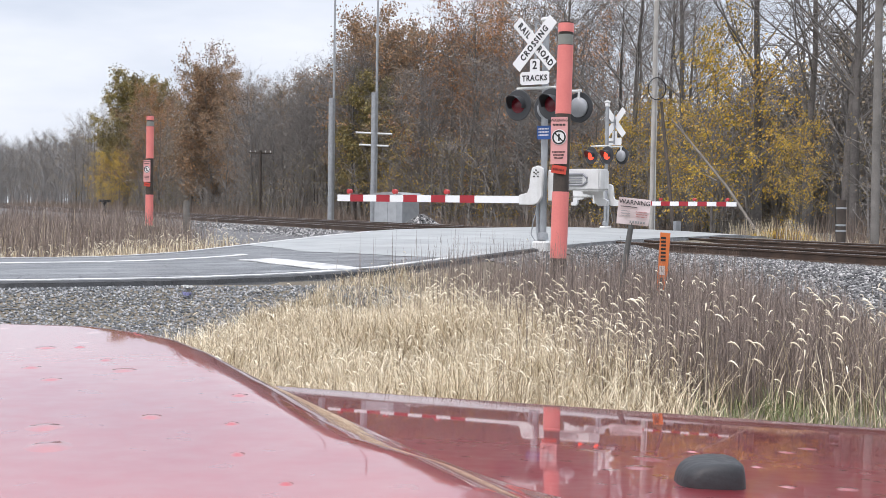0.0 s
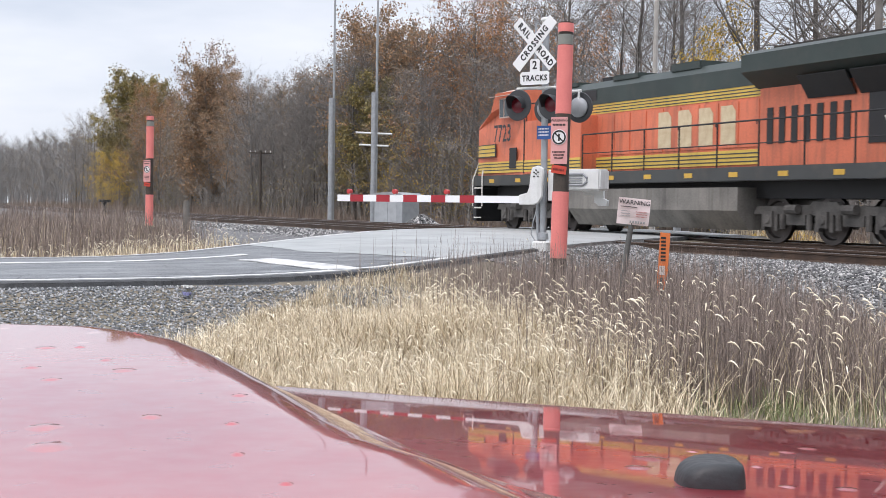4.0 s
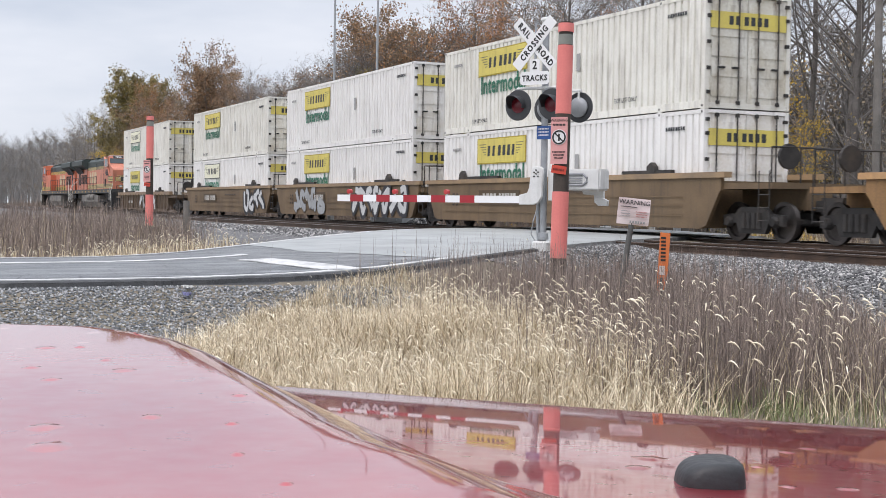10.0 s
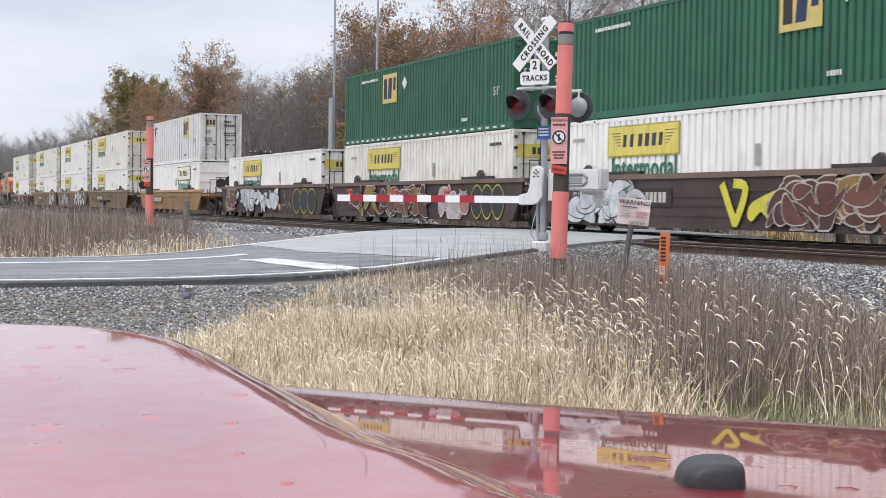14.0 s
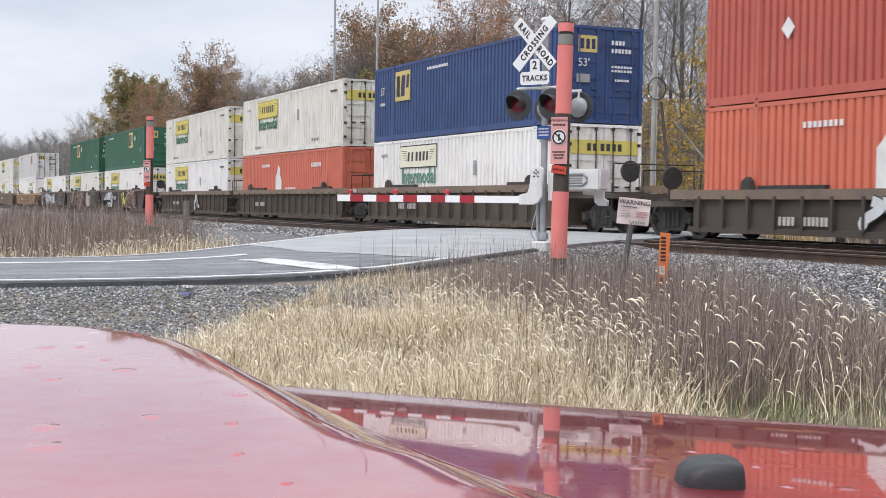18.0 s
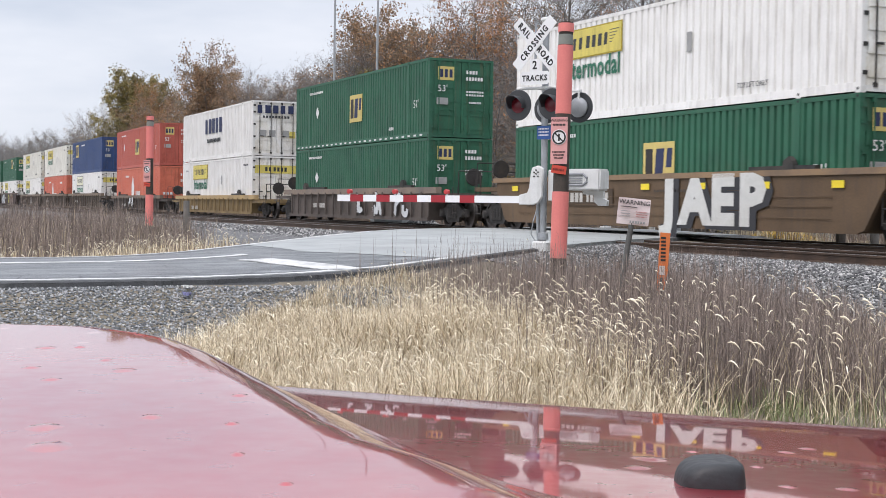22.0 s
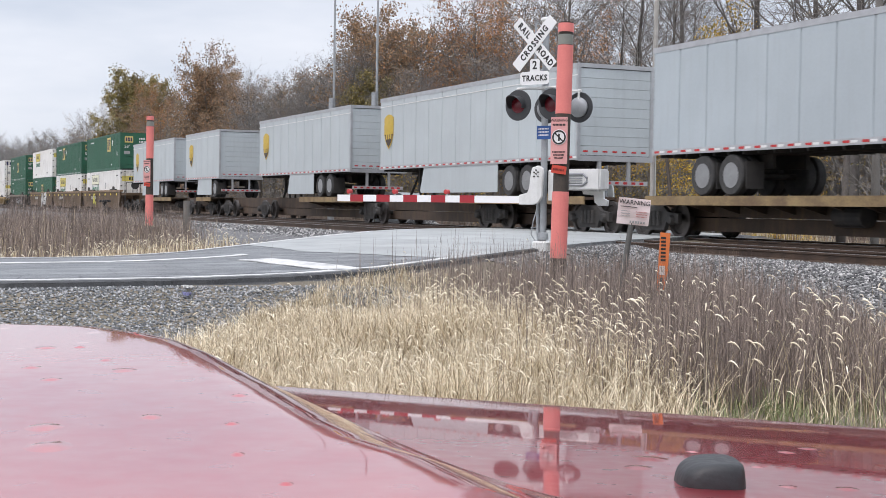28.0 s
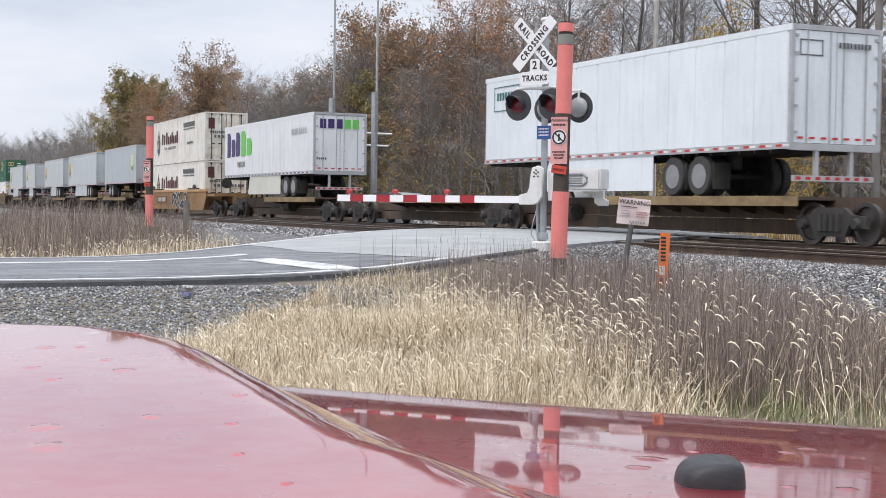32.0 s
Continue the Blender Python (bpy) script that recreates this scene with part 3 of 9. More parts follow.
YELLOW_PLATE = mat("yellow_plate", (0.70, 0.59, 0.13), (0.58, 0.48, 0.12), 0.6, scale=1.2, fine=20, bump=0.05, stain=0.55, stain_col=(0.22, 0.17, 0.05), streak=True)
PALE_PLATE = mat("pale_plate", (0.80, 0.79, 0.64), (0.72, 0.70, 0.50), 0.55, scale=3, fine=40, bump=0.05)
RUBBER = mat("trailer_tyre", (0.03, 0.03, 0.031), (0.055, 0.053, 0.05), 0.85, scale=5, fine=60, bump=0.3)
ALLOY = mat("trailer_rim", (0.40, 0.40, 0.40), None, 0.35, 0.9, scale=5, fine=60, bump=0.1)
RED_REFLECTOR = mat("red_reflector", (0.55, 0.03, 0.03), None, 0.35, scale=5, fine=60, bump=0)
YELLOW_REFLECTOR = mat("yellow_reflector", (0.9, 0.7, 0.03), None, 0.4, scale=5, fine=60, bump=0)
WELL_M = {}
TRAIN = []


def travelled(t):
    """Metres the train has run at t, against 18 s."""
    tt = t - 18.0
    late = 0.0 if t < 12 else (0.0375 * (t - 12) ** 2 if t < 19.33 else 2.016 + 0.55 * (t - 19.33))
    return 19.537 * tt + 0.0386 * tt * tt + late


def wagon(name, s, label, category, group="", turned=False):
    ob = thing(name, pose(s, FAR_TRACK, 0, 0, 0, 180 if turned else 0), label, category, group)
    TRAIN.append((ob, s, turned))
    return ob


def wheel_mesh(r=0.46):
    bm = bmesh.new()
    lathe(bm, [(-0.075, r * 0.3), (-0.075, r * 0.82), (-0.06, r), (0.055, r * 0.98), (0.06, r + 0.028), (0.085, r + 0.024), (0.085, r * 0.84), (0.03, r * 0.78), (0.02, r * 0.3), (0.05, r * 0.2)], (0, 0, 0), (0, 1, 0), 26)
    return mesh_of(bm, TREAD, "wheel", True)


WHEEL = wheel_mesh()
LOCO_WHEEL = wheel_mesh(0.53)


def truck_frame_mesh(axles, r, pitch):
    """A cast side frame with its spring nest, seen from outside."""
    bm = bmesh.new()
    span = pitch * (axles - 1)
    out = [(-span / 2 - 0.28, r - 0.10), (-span / 2 - 0.28, r + 0.16), (-span / 2 + 0.2, r + 0.2), (-0.45, r + 0.36), (0.45, r + 0.36), (span / 2 - 0.2, r + 0.2), (span / 2 + 0.28, r + 0.16), (span / 2 + 0.28, r - 0.10), (span / 2 - 0.25, r - 0.02), (0.5, r - 0.28), (-0.5, r - 0.28), (-span / 2 + 0.25, r - 0.02)]
    if axles == 3:
        out = [(-span / 2 - 0.62, r + 0.12), (-span / 2 - 0.5, r + 0.3), (-0.5, r + 0.34), (-0.4, r + 0.42), (0.4, r + 0.42), (0.5, r + 0.34), (span / 2 + 0.5, r + 0.3), (span / 2 + 0.62, r + 0.12)]
        for k in range(3):
            x = -span / 2 + k * pitch
            for d in (-0.3, 0.18):
                box(bm, x + d, x + d + 0.12, -0.06, 0.06, r - 0.26, r + 0.13)
            box(bm, x - 0.16, x + 0.16, -0.12, 0.05, r - 0.17, r + 0.19)
        for x in (-pitch / 2, pitch / 2):
            box(bm, x - 0.34, x + 0.34, -0.07, 0.05, r - 0.12, r + 0.12)
            lathe(bm, [(-0.2, 0.11), (0.2, 0.11)], (x, -0.16, r + 0.24), (1, 0, 0), 10)
            for d in (-0.48, 0.48):
                lathe(bm, [(-0.22, 0.075), (0.14, 0.075)], (x + d, -0.05, r), (0, 0, 1), 8)
    prism(bm, out, lambda u, v: (u, -0.05, v), (0, 0.12, 0))
    for k in range(axles):
        x = -span / 2 + k * pitch
        lathe(bm, [(-0.13, 0.06), (-0.13, 0.1), (-0.05, 0.14), (0.02, 0.14)], (x, -0.02, r), (0, 1, 0), 12)
    for x in (-0.3, -0.1, 0.1, 0.3) if axles == 2 else ():
        lathe(bm, [(-0.18, 0.085), (0.2, 0.085)], (x, -0.05, r + 0.02), (0, 0, 1), 8)
    return mesh_of(bm, STEEL if axles == 2 else mat("dusty_truck_grey", (0.13, 0.122, 0.112), (0.06, 0.056, 0.052), 0.8, 0.1, scale=3, fine=30, bump=0.3, stain=0.5, stain_col=(0.04, 0.036, 0.032)), "side_frame")


FRAME2, FRAME3 = truck_frame_mesh(2, 0.46, 1.78), truck_frame_mesh(3, 0.53, 1.95)


def truck(parent, x, axles=2):
    r, pitch, wheel, fr = (0.46, 1.78, WHEEL, FRAME2) if axles == 2 else (0.53, 1.95, LOCO_WHEEL, FRAME3)
    bm = bmesh.new()
    box(bm, -0.25, 0.25, -0.95, 0.95, r - 0.05, r + 0.22)
    t = part("truck", bm, STEEL, parent, "dark cast steel bogie", at=pose(x, 0, 0))
    for y, turn in ((-1.02, 0), (1.02, 180)):
        part("side_frame", fr, None, t, at=pose(0, y, 0, 0, 0, turn))
    for k in range(axles):
        bm = bmesh.new()
        tube(bm, [(pitch * (k - (axles - 1) / 2), -0.75, r), (pitch * (k - (axles - 1) / 2), 0.75, r)], 0.09, 8)
        part("axle", bm, STEEL, t)
        for y, turn in ((-0.755, 180), (0.755, 0)):
            part("wheel", wheel, None, t, at=pose(pitch * (k - (axles - 1) / 2), y, r, 0, 0, turn))
    return t


CORR = {}


def corrugated(length, height, period, depth, duty, material, key):
    """A panel of upright folds in the x-z plane that faces -y."""
    if key in CORR:
        return CORR[key]
    n = int(round(length / period))
    p = length / n
    vs, fs = [], []
    for i in range(n):
        for u, d in ((0, 0), (duty, 0), (duty + (1 - duty) * 0.25, depth), (1 - (1 - duty) * 0.25, depth)):
            vs += [(i * p + u * p, d, 0), (i * p + u * p, d, height)]
    vs += [(length, 0, 0), (length, 0, height)]
    fs = [(2 * i, 2 * i + 2, 2 * i + 3, 2 * i + 1) for i in range(len(vs) // 2 - 1)]
    me = raw("side_panel", vs, fs, material)
    CORR[key] = me
    return me


BOX_L, BOX_H, BOX_W = 16.154, 2.896, 2.591
KINDS = {
    "white": dict(col=(0.84, 0.83, 0.80), col2=(0.75, 0.735, 0.70), period=0.305, depth=0.075, duty=0.70, word="white", dirty=0.35),
    "pale": dict(col=(0.79, 0.78, 0.71), col2=(0.66, 0.64, 0.57), period=0.305, depth=0.075, duty=0.70, word="weathered cream-white", dirty=0.55),
    "ribbed": dict(col=(0.78, 0.78, 0.77), col2=(0.66, 0.66, 0.65), period=0.58, depth=0.05, duty=0.86, word="white ribbed", dirty=0.4),
    "green": dict(col=(0.020, 0.125, 0.068), col2=(0.014, 0.09, 0.05), period=0.27, depth=0.062, duty=0.60, word="dark green corrugated", dirty=0.25),
    "red": dict(col=(0.50, 0.115, 0.08), col2=(0.42, 0.09, 0.065), period=0.27, depth=0.062, duty=0.60, word="faded red corrugated", dirty=0.3),
    "orange": dict(col=(0.64, 0.17, 0.10), col2=(0.55, 0.14, 0.085), period=0.27, depth=0.062, duty=0.60, word="faded orange-red corrugated", dirty=0.3),
    "blue": dict(col=(0.032, 0.075, 0.21), col2=(0.025, 0.055, 0.155), period=0.27, depth=0.062, duty=0.60, word="dark blue corrugated", dirty=0.25),
    "cream": dict(col=(0.77, 0.755, 0.70), col2=(0.64, 0.615, 0.545), period=1.22, depth=0.012, duty=0.97, word="cream smooth-sided reefer", dirty=0.5),
}
BOXES = {}


def bars(parent, x, y, z, w, h, n, material, turn=0, name="lettering"):
    """A line of writing as plain bars."""
    bm = bmesh.new()
    step = w / n
    for i in range(n):
        box(bm, -w / 2 + i * step, -w / 2 + i * step + step * (0.72 if i % 3 else 0.6), -0.004, 0.0, -h / 2, h / 2)
    return part(name, bm, material, parent, at=pose(x, y, z, 0, 0, turn))


def container(kind, art, s, z, rear="doors"):
    key = (kind, art, rear)
    if key in BOXES:
        ob = copy_thing(BOXES[key], pose(s, FAR_TRACK, z))
        TRAIN.append((ob, s, False))
        return ob
    k = KINDS[kind]
    m = mat("container_" + kind, k["col"], k["col2"], 0.55, scale=0.9, fine=18, bump=0.08, stain=k["dirty"], stain_col=(0.10, 0.075, 0.055), streak=True, per=0.06)
    ob = wagon("container", s, k["word"] + " 53-foot intermodal container riding in a well car", "container", "containers on the train")
    ob.location.z = z
    w, h, L = BOX_W / 2, BOX_H, BOX_L
    grimy = mat("container_door_" + kind, k["col"], tuple(v * d for v, d in zip(k["col2"], (0.9, 0.86, 0.78))), 0.6, scale=1.6, fine=14, bump=0.1, stain=min(0.95, k["dirty"] * 2.2), stain_col=(0.13, 0.085, 0.05), streak=True, per=0.1)
    # frame
    for name, (x0, x1, z0, z1) in (("bottom_rail", (0, L, 0.0, 0.19)), ("top_rail", (0, L, h - 0.1, h))):
        for y in (-w, w - 0.07):
            bm = bmesh.new()
            box(bm, x0, x1, y, y + 0.07, z0, z1)
            part(name, bm, m, ob)
    for x in (0, L - 0.16):
        for y in (-w, w - 0.12):
            bm = bmesh.new()
            box(bm, x, x + 0.16, y - (0.004 if y < 0 else 0), y + 0.12, 0.1, h - 0.06)
            part("corner_post", bm, m, ob)
    for x in (1.98, L - 2.14):
        for y in (-w - 0.006, w - 0.05):
            bm = bmesh.new()
            box(bm, x, x + 0.16, y, y + 0.056, 0.002, h + 0.004)
            box(bm, x - 0.02, x + 0.18, y - 0.004, y + 0.056, h - 0.14, h + 0.006)
            part("lifting_post", bm, m, ob)
    for x in (0, 1.98, L - 2.14, L - 0.17):
        for zz in (0.0, h - 0.118):
            bm = bmesh.new()
            box(bm, x - 0.004, x + 0.174, -w - 0.01, -w + 0.14, zz - (0.04 if zz == 0 else 0.003), zz + 0.121)
            bevel_all(bm, 0.012)
            cast = part("corner_casting", bm, m, ob)
            bm = bmesh.new()
            lathe(bm, [(0, 0.034), (0.006, 0.034)], (x + 0.085, -w - 0.013, zz + 0.06), (0, 1, 0), 10)
            part("slot", bm, BLACK, cast, "dark lifting slot")
    # skins
    side = corrugated(L - 0.3, h - 0.27, k["period"], k["depth"], k["duty"], m, (kind, "side"))
    part("side_panel", side, None, ob, "fluted side wall", at=pose(0.15, -w + 0.012, 0.18))
    part("side_panel", side, None, ob, "fluted side wall", at=pose(L - 0.15, w - 0.012, 0.18, 0, 0, 180))
    if kind == "ribbed":
        bm = bmesh.new()
        box(bm, -0.03, 0.03, -0.012, 0.02, 0.2, h - 0.1)
        post = mesh_of(bm, mat("weathered_post", (0.42, 0.39, 0.36), (0.20, 0.165, 0.14), 0.7, scale=1.5, fine=20, bump=0.1, stain=0.6, stain_col=(0.12, 0.085, 0.065), streak=True), "side_post")
        for i in range(25):
            part("side_post", post, None, ob, "stained riveted side post" if i == 0 else "", at=pose(0.45 + i * 0.635, -w + 0.012, 0))
    bm = bmesh.new()
    for i in range(27):
        x0 = 0.05 + i * (L - 0.1) / 27
        box(bm, x0, x0 + (L - 0.1) / 27 * 0.7, -w + 0.07, w - 0.07, h - 0.05, h - 0.012)
    box(bm, 0.02, L - 0.02, -w + 0.05, w - 0.05, h - 0.06, h - 0.03)
    part("roof", bm, m, ob)
    bm = bmesh.new()
    box(bm, 0.03, L - 0.05, -w + 0.05, w - 0.05, 0.05, 0.17)
    part("floor", bm, m, ob)
    bm = bmesh.new()
    box(bm, 0.02, 0.07, -w + 0.1, w - 0.1, 0.05, h - 0.04)
    part("front_wall", bm, m, ob)
    if rear == "doors":
        for y0, y1 in ((-w + 0.1, -0.012), (0.012, w - 0.1)):
            bm = bmesh.new()
            box(bm, L - 0.09, L - 0.035, y0, y1, 0.14, h - 0.1)
            for i in range(5):
                zz = 0.3 + i * 0.5
                box(bm, L - 0.06, L - 0.015, y0 + 0.1, y1 - 0.1, zz, zz + 0.3)
            door = part("door", bm, grimy, ob, "cargo door with locking bars")
            for f in (0.24, 0.76):
                y = y0 + (y1 - y0) * f
                bm = bmesh.new()
                tube(bm, [(L + 0.012, y, 0.1), (L + 0.012, y, h - 0.08)], 0.02, 6)
                box(bm, L - 0.02, L + 0.03, y - 0.05, y + 0.05, 0.10, 0.19)
                box(bm, L - 0.02, L + 0.03, y - 0.05, y + 0.05, h - 0.18, h - 0.09)
                box(bm, L + 0.0, L + 0.03, y - 0.02, y + 0.2 * (1 if f < 0.5 else -1), 1.0, 1.05)
                part("lock_bar", bm, STEEL if kind in ("white", "pale", "ribbed", "cream") else m, door, "door locking bar with its handle")
            for zz in (0.35, 0.95, 1.6, 2.25, 2.6):
                yy = y0 if y0 < -0.5 else y1
                bm = bmesh.new()
                box(bm, L - 0.05, L + 0.02, yy - 0.06, yy + 0.06, zz, zz + 0.09)
                part("hinge", bm, STEEL if kind in ("white", "pale") else m, door)
        for nm, z0, z1 in (("door_sill", 0.0, 0.13), ("door_header", h - 0.09, h)):
            bm = bmesh.new()
            box(bm, L - 0.1, L - 0.002, -w + 0.1, w - 0.1, z0, z1)
            part(nm, bm, m, ob)
    else:
        bm = bmesh.new()
        for i in range(9):
            zz = 0.1 + i * 0.305
            box(bm, L - 0.08, L - 0.045 + (0.04 if i % 2 else 0.015), -w + 0.1, w - 0.1, zz, zz + 0.3)
        part("end_wall", bm, m, ob, "ribbed end wall")
    mark = WHITE_MARK if kind in ("green", "red", "orange", "blue") else DARK_MARK
    y = -w - 0.012

    def plate(x0, x1, z0, z1, material, name="plate", yy=None, turn=0, label=""):
        bm = bmesh.new()
        box(bm, -(x1 - x0) / 2, (x1 - x0) / 2, -0.006, 0.004, -(z1 - z0) / 2, (z1 - z0) / 2)
        return part(name, bm, material, ob, label, at=pose((x0 + x1) / 2, y if yy is None else yy, (z0 + z1) / 2, 0, 0, turn))

    def end_plate(y0, y1, z0, z1, material, name="plate", label=""):
        bm = bmesh.new()
        box(bm, L - 0.004, L + 0.004, y0, y1, z0, z1)
        return part(name, bm, material, ob, label)

    if art.startswith("hauler"):
        yellow, ax = not art.startswith("hauler_pale"), (7.35 if art.endswith("aft") else 0.0)
        plate(2.85 + ax, 6.45 + ax, 1.80, 2.66, DARK_MARK if not yellow else mat("ochre_rim", (0.42, 0.33, 0.03), None, 0.6), "sign_rim")
        pl = plate(2.9 + ax, 6.4 + ax, 1.84, 2.62, YELLOW_PLATE if yellow else PALE_PLATE, "sign_plate", y - 0.006, label="yellow sign plate" if yellow else "pale sign plate")
        # slanting block shapes of the haulier's name, two short ones and a run of four, between speed lines
        for x, wd in ((-0.98, 0.22), (-0.62, 0.22), (-0.20, 0.25), (0.14, 0.25), (0.48, 0.25), (0.82, 0.22)):
            bm = bmesh.new()
            prism(bm, [(x, -0.17), (x + wd * 0.78, -0.17), (x + wd * 0.78 + 0.04, 0.17), (x + 0.04, 0.17)], lambda u, v: (u, -0.011, v), (0, 0.004, 0))
            part("emblem_block", bm, DARK_MARK, pl, "dark slanting block")
        bm = bmesh.new()
        for i in range(5):
            box(bm, -1.62 + i * 0.09, -1.1, -0.011, -0.007, 0.21 - i * 0.085, 0.235 - i * 0.085)
            box(bm, 1.14, 1.64 - i * 0.09, -0.011, -0.007, 0.21 - i * 0.085, 0.235 - i * 0.085)
        part("speed_lines", bm, mat("grey_olive_mark", (0.16, 0.15, 0.09), None, 0.6), pl, "thin dark speed lines")
        part("lettering", words("Intermodal", 0.80, GREEN_MARK if yellow else mat("faded_green_lettering", (0.10, 0.27, 0.19), None, 0.6, bump=0), 0.9, 0.016, 1.04), None, ob, "green lettering", at=pose(4.7 + ax, y - 0.004, 1.47))
        if rear == "doors":
            ep = end_plate(-w + 0.14, w - 0.14, 2.0, 2.42, YELLOW_PLATE, "door_sign", "yellow sign band across the doors")
            for i in range(6):
                yy = -0.6 + i * 0.2 + (0.06 if i > 1 else 0)
                bm = bmesh.new()
                box(bm, L + 0.004, L + 0.009, yy, yy + 0.13, 2.1, 2.32)
                part("emblem_block", bm, DARK_MARK, ep)
        part("lettering", words("TOP LIFT ONLY", 0.19, mark, 0.9), None, ob, at=pose(12.4, y - 0.006, 0.42))
        bars(ob, 1.2, y, 2.35, 0.7, 0.1, 7, mat("grey_mark", (0.35, 0.35, 0.34), None, 0.6))
        part("lettering", words("TOP LIFT ONLY", 0.19, mark, 0.9), None, ob, at=pose(3.0, y - 0.006, 0.33))
        bars(ob, 14.9, y, 2.45, 0.9, 0.1, 8, mark)
        plate(9.62, 9.84, 1.45, 1.95, mat("grey_mark", (0.35, 0.35, 0.34), None, 0.6), "placard", y - 0.002)
    elif art.startswith("square"):
        at_x, zc = {"square_front": (4.5, 2.05), "square_back": (10.45, 2.08), "square_mid": (7.55, 1.5), "square_small": (2.3, 2.05), "square_low": (7.65, 1.57), "square_ribbed": (11.75, 2.12), "square_none": (8.0, 1.5)}[art]
        size = 1.5
        if art != "square_none":
            pl = plate(at_x, at_x + size, zc - 0.57, zc + 0.57, mat("ochre_plate", (0.64, 0.52, 0.17), (0.54, 0.42, 0.14), 0.6, stain=0.4, stain_col=(0.35, 0.27, 0.1)), "sign_plate", label="ochre square emblem plate")
            for poly, tone in (([(-0.62, -0.40), (-0.28, -0.40), (-0.28, 0.40), (-0.62, 0.40)], "black_mark"), ([(-0.18, -0.40), (0.2, -0.40), (0.28, 0.40), (-0.1, 0.40)], "navy_mark"), ([(0.36, -0.1), (0.62, -0.1), (0.66, 0.40), (0.42, 0.40)], "navy_mark")):
                bm = bmesh.new()
                prism(bm, poly, lambda u, v: (u, -0.011, v), (0, 0.005, 0))
                part("emblem", bm, mat(tone, (0.02, 0.03, 0.09) if tone == "navy_mark" else (0.025, 0.022, 0.02), None, 0.6), pl, "dark block emblem")
        part("lettering", words("53'" if art == "square_small" else "51'", 0.42, mark), None, ob, at=pose(14.9 if art != "square_small" else 0.95, y - 0.004, 1.25 if art != "square_small" else 1.95))
        bars(ob, 0.95 if art == "square_small" else 12.4, y, 1.45 if art == "square_small" else 0.45, 0.5, 0.12, 5, mark)
        bars(ob, 3.0 if art != "square_small" else 6.4, y, 2.5, 1.9, 0.1, 14, mark)
        bm = bmesh.new()
        prism(bm, [(0, -0.26), (0.24, 0), (0, 0.26), (-0.24, 0)], lambda u, v: (u, 0, v), (0, 0.005, 0))
        part("placard", bm, mark, ob, "diamond placard", at=pose(at_x + 2.3 if art in ("square_back", "square_front") else 3.2, y - 0.004, zc + 0.1))
        ep = end_plate(-0.95, -0.3, 2.1, 2.6, mat("ochre_plate", (0.72, 0.55, 0.10), (0.6, 0.45, 0.1), 0.6), "door_emblem")
        bm = bmesh.new()
        for i in range(3):
            box(bm, L + 0.004, L + 0.009, -0.88 + i * 0.19, -0.76 + i * 0.19, 2.2, 2.5)
        part("emblem", bm, mat("navy_mark", (0.02, 0.03, 0.09), None, 0.6), ep)
        for yy, zz, n, ww in ((0.42, 2.42, 4, 0.5), (0.52, 2.18, 6, 0.7), (0.55, 1.7, 7, 0.75), (0.55, 1.58, 7, 0.75), (0.55, 1.3, 6, 0.5)):
            bars(ob, L + 0.03, yy, zz, ww, 0.13 if zz > 2 else 0.07, n, mark, 90)
        part("lettering", words("53'", 0.34, mark), None, ob, at=pose(L + 0.034, -0.78, 1.78, 0, 0, 90))
        end_plate(-1.0, -0.55, 1.2, 1.45, mat("grey_mark", (0.35, 0.35, 0.34), None, 0.6), "placard")
        if kind == "green" and rear == "doors":
            box_lines = bmesh.new()
            for i in range(26):
                box(box_lines, 0.3 + i * 0.6, 0.55 + i * 0.6, y - 0.004, y, 0.05, 0.12)
            part("reflective_tape", box_lines, WHITE_MARK, ob, "dashes of white reflective tape")
    elif art == "hub":
        bm = bmesh.new()
        prism(bm, [(-0.5, -0.85), (0.5, -0.85), (0.5, 0.2), (0.25, 0.45), (0.25, 0.75), (-0.05, 0.95), (-0.25, 0.6), (-0.5, 0.35)], lambda u, v: (u, 0, v), (0, 0.006, 0))
        part("emblem", bm, WHITE_MARK, ob, "plain white emblem", at=pose(6.7, y - 0.004, 1.35))
        bars(ob, 8.7, y - 0.004, 1.0, 1.7, 0.36, 5, WHITE_MARK)
        bars(ob, 12.6, y, 2.2, 1.5, 0.2, 8, WHITE_MARK)
        bars(ob, 4.5, y, 2.3, 1.4, 0.14, 8, WHITE_MARK)
        for yy, zz, n in ((0.5, 2.3, 5), (0.5, 1.9, 6), (-0.7, 1.0, 3)):
            bars(ob, L + 0.03, yy, zz, 0.7, 0.17, n, mark, 90)
    elif art == "bold":
        bars(ob, 7.9, y - 0.004, 1.95, 4.1, 0.85, 5, mat("navy_mark", (0.02, 0.03, 0.09), None, 0.6))
        bars(ob, 7.9, y - 0.004, 1.1, 3.2, 0.22, 10, mark)
        bars(ob, L + 0.03, 0, 2.45, 2.1, 0.42, 5, mat("navy_mark", (0.02, 0.03, 0.09), None, 0.6), 90)
        bars(ob, L + 0.03, 0, 2.05, 1.5, 0.12, 9, mark, 90)
        for yy in (-0.9, -0.4, 0.35):
            end_plate(yy, yy + 0.35, 1.0, 1.35, mat("grey_mark", (0.35, 0.35, 0.34), None, 0.6), "placard")
        end_plate(0.72, 1.05, 0.95, 1.3, YELLOW_PLATE, "placard")
    elif art == "reefer":
        dark_red = mat("maroon_mark", (0.10, 0.025, 0.028), None, 0.6)
        grey = mat("charcoal_mark", (0.12, 0.12, 0.12), None, 0.6)
        bm = bmesh.new()
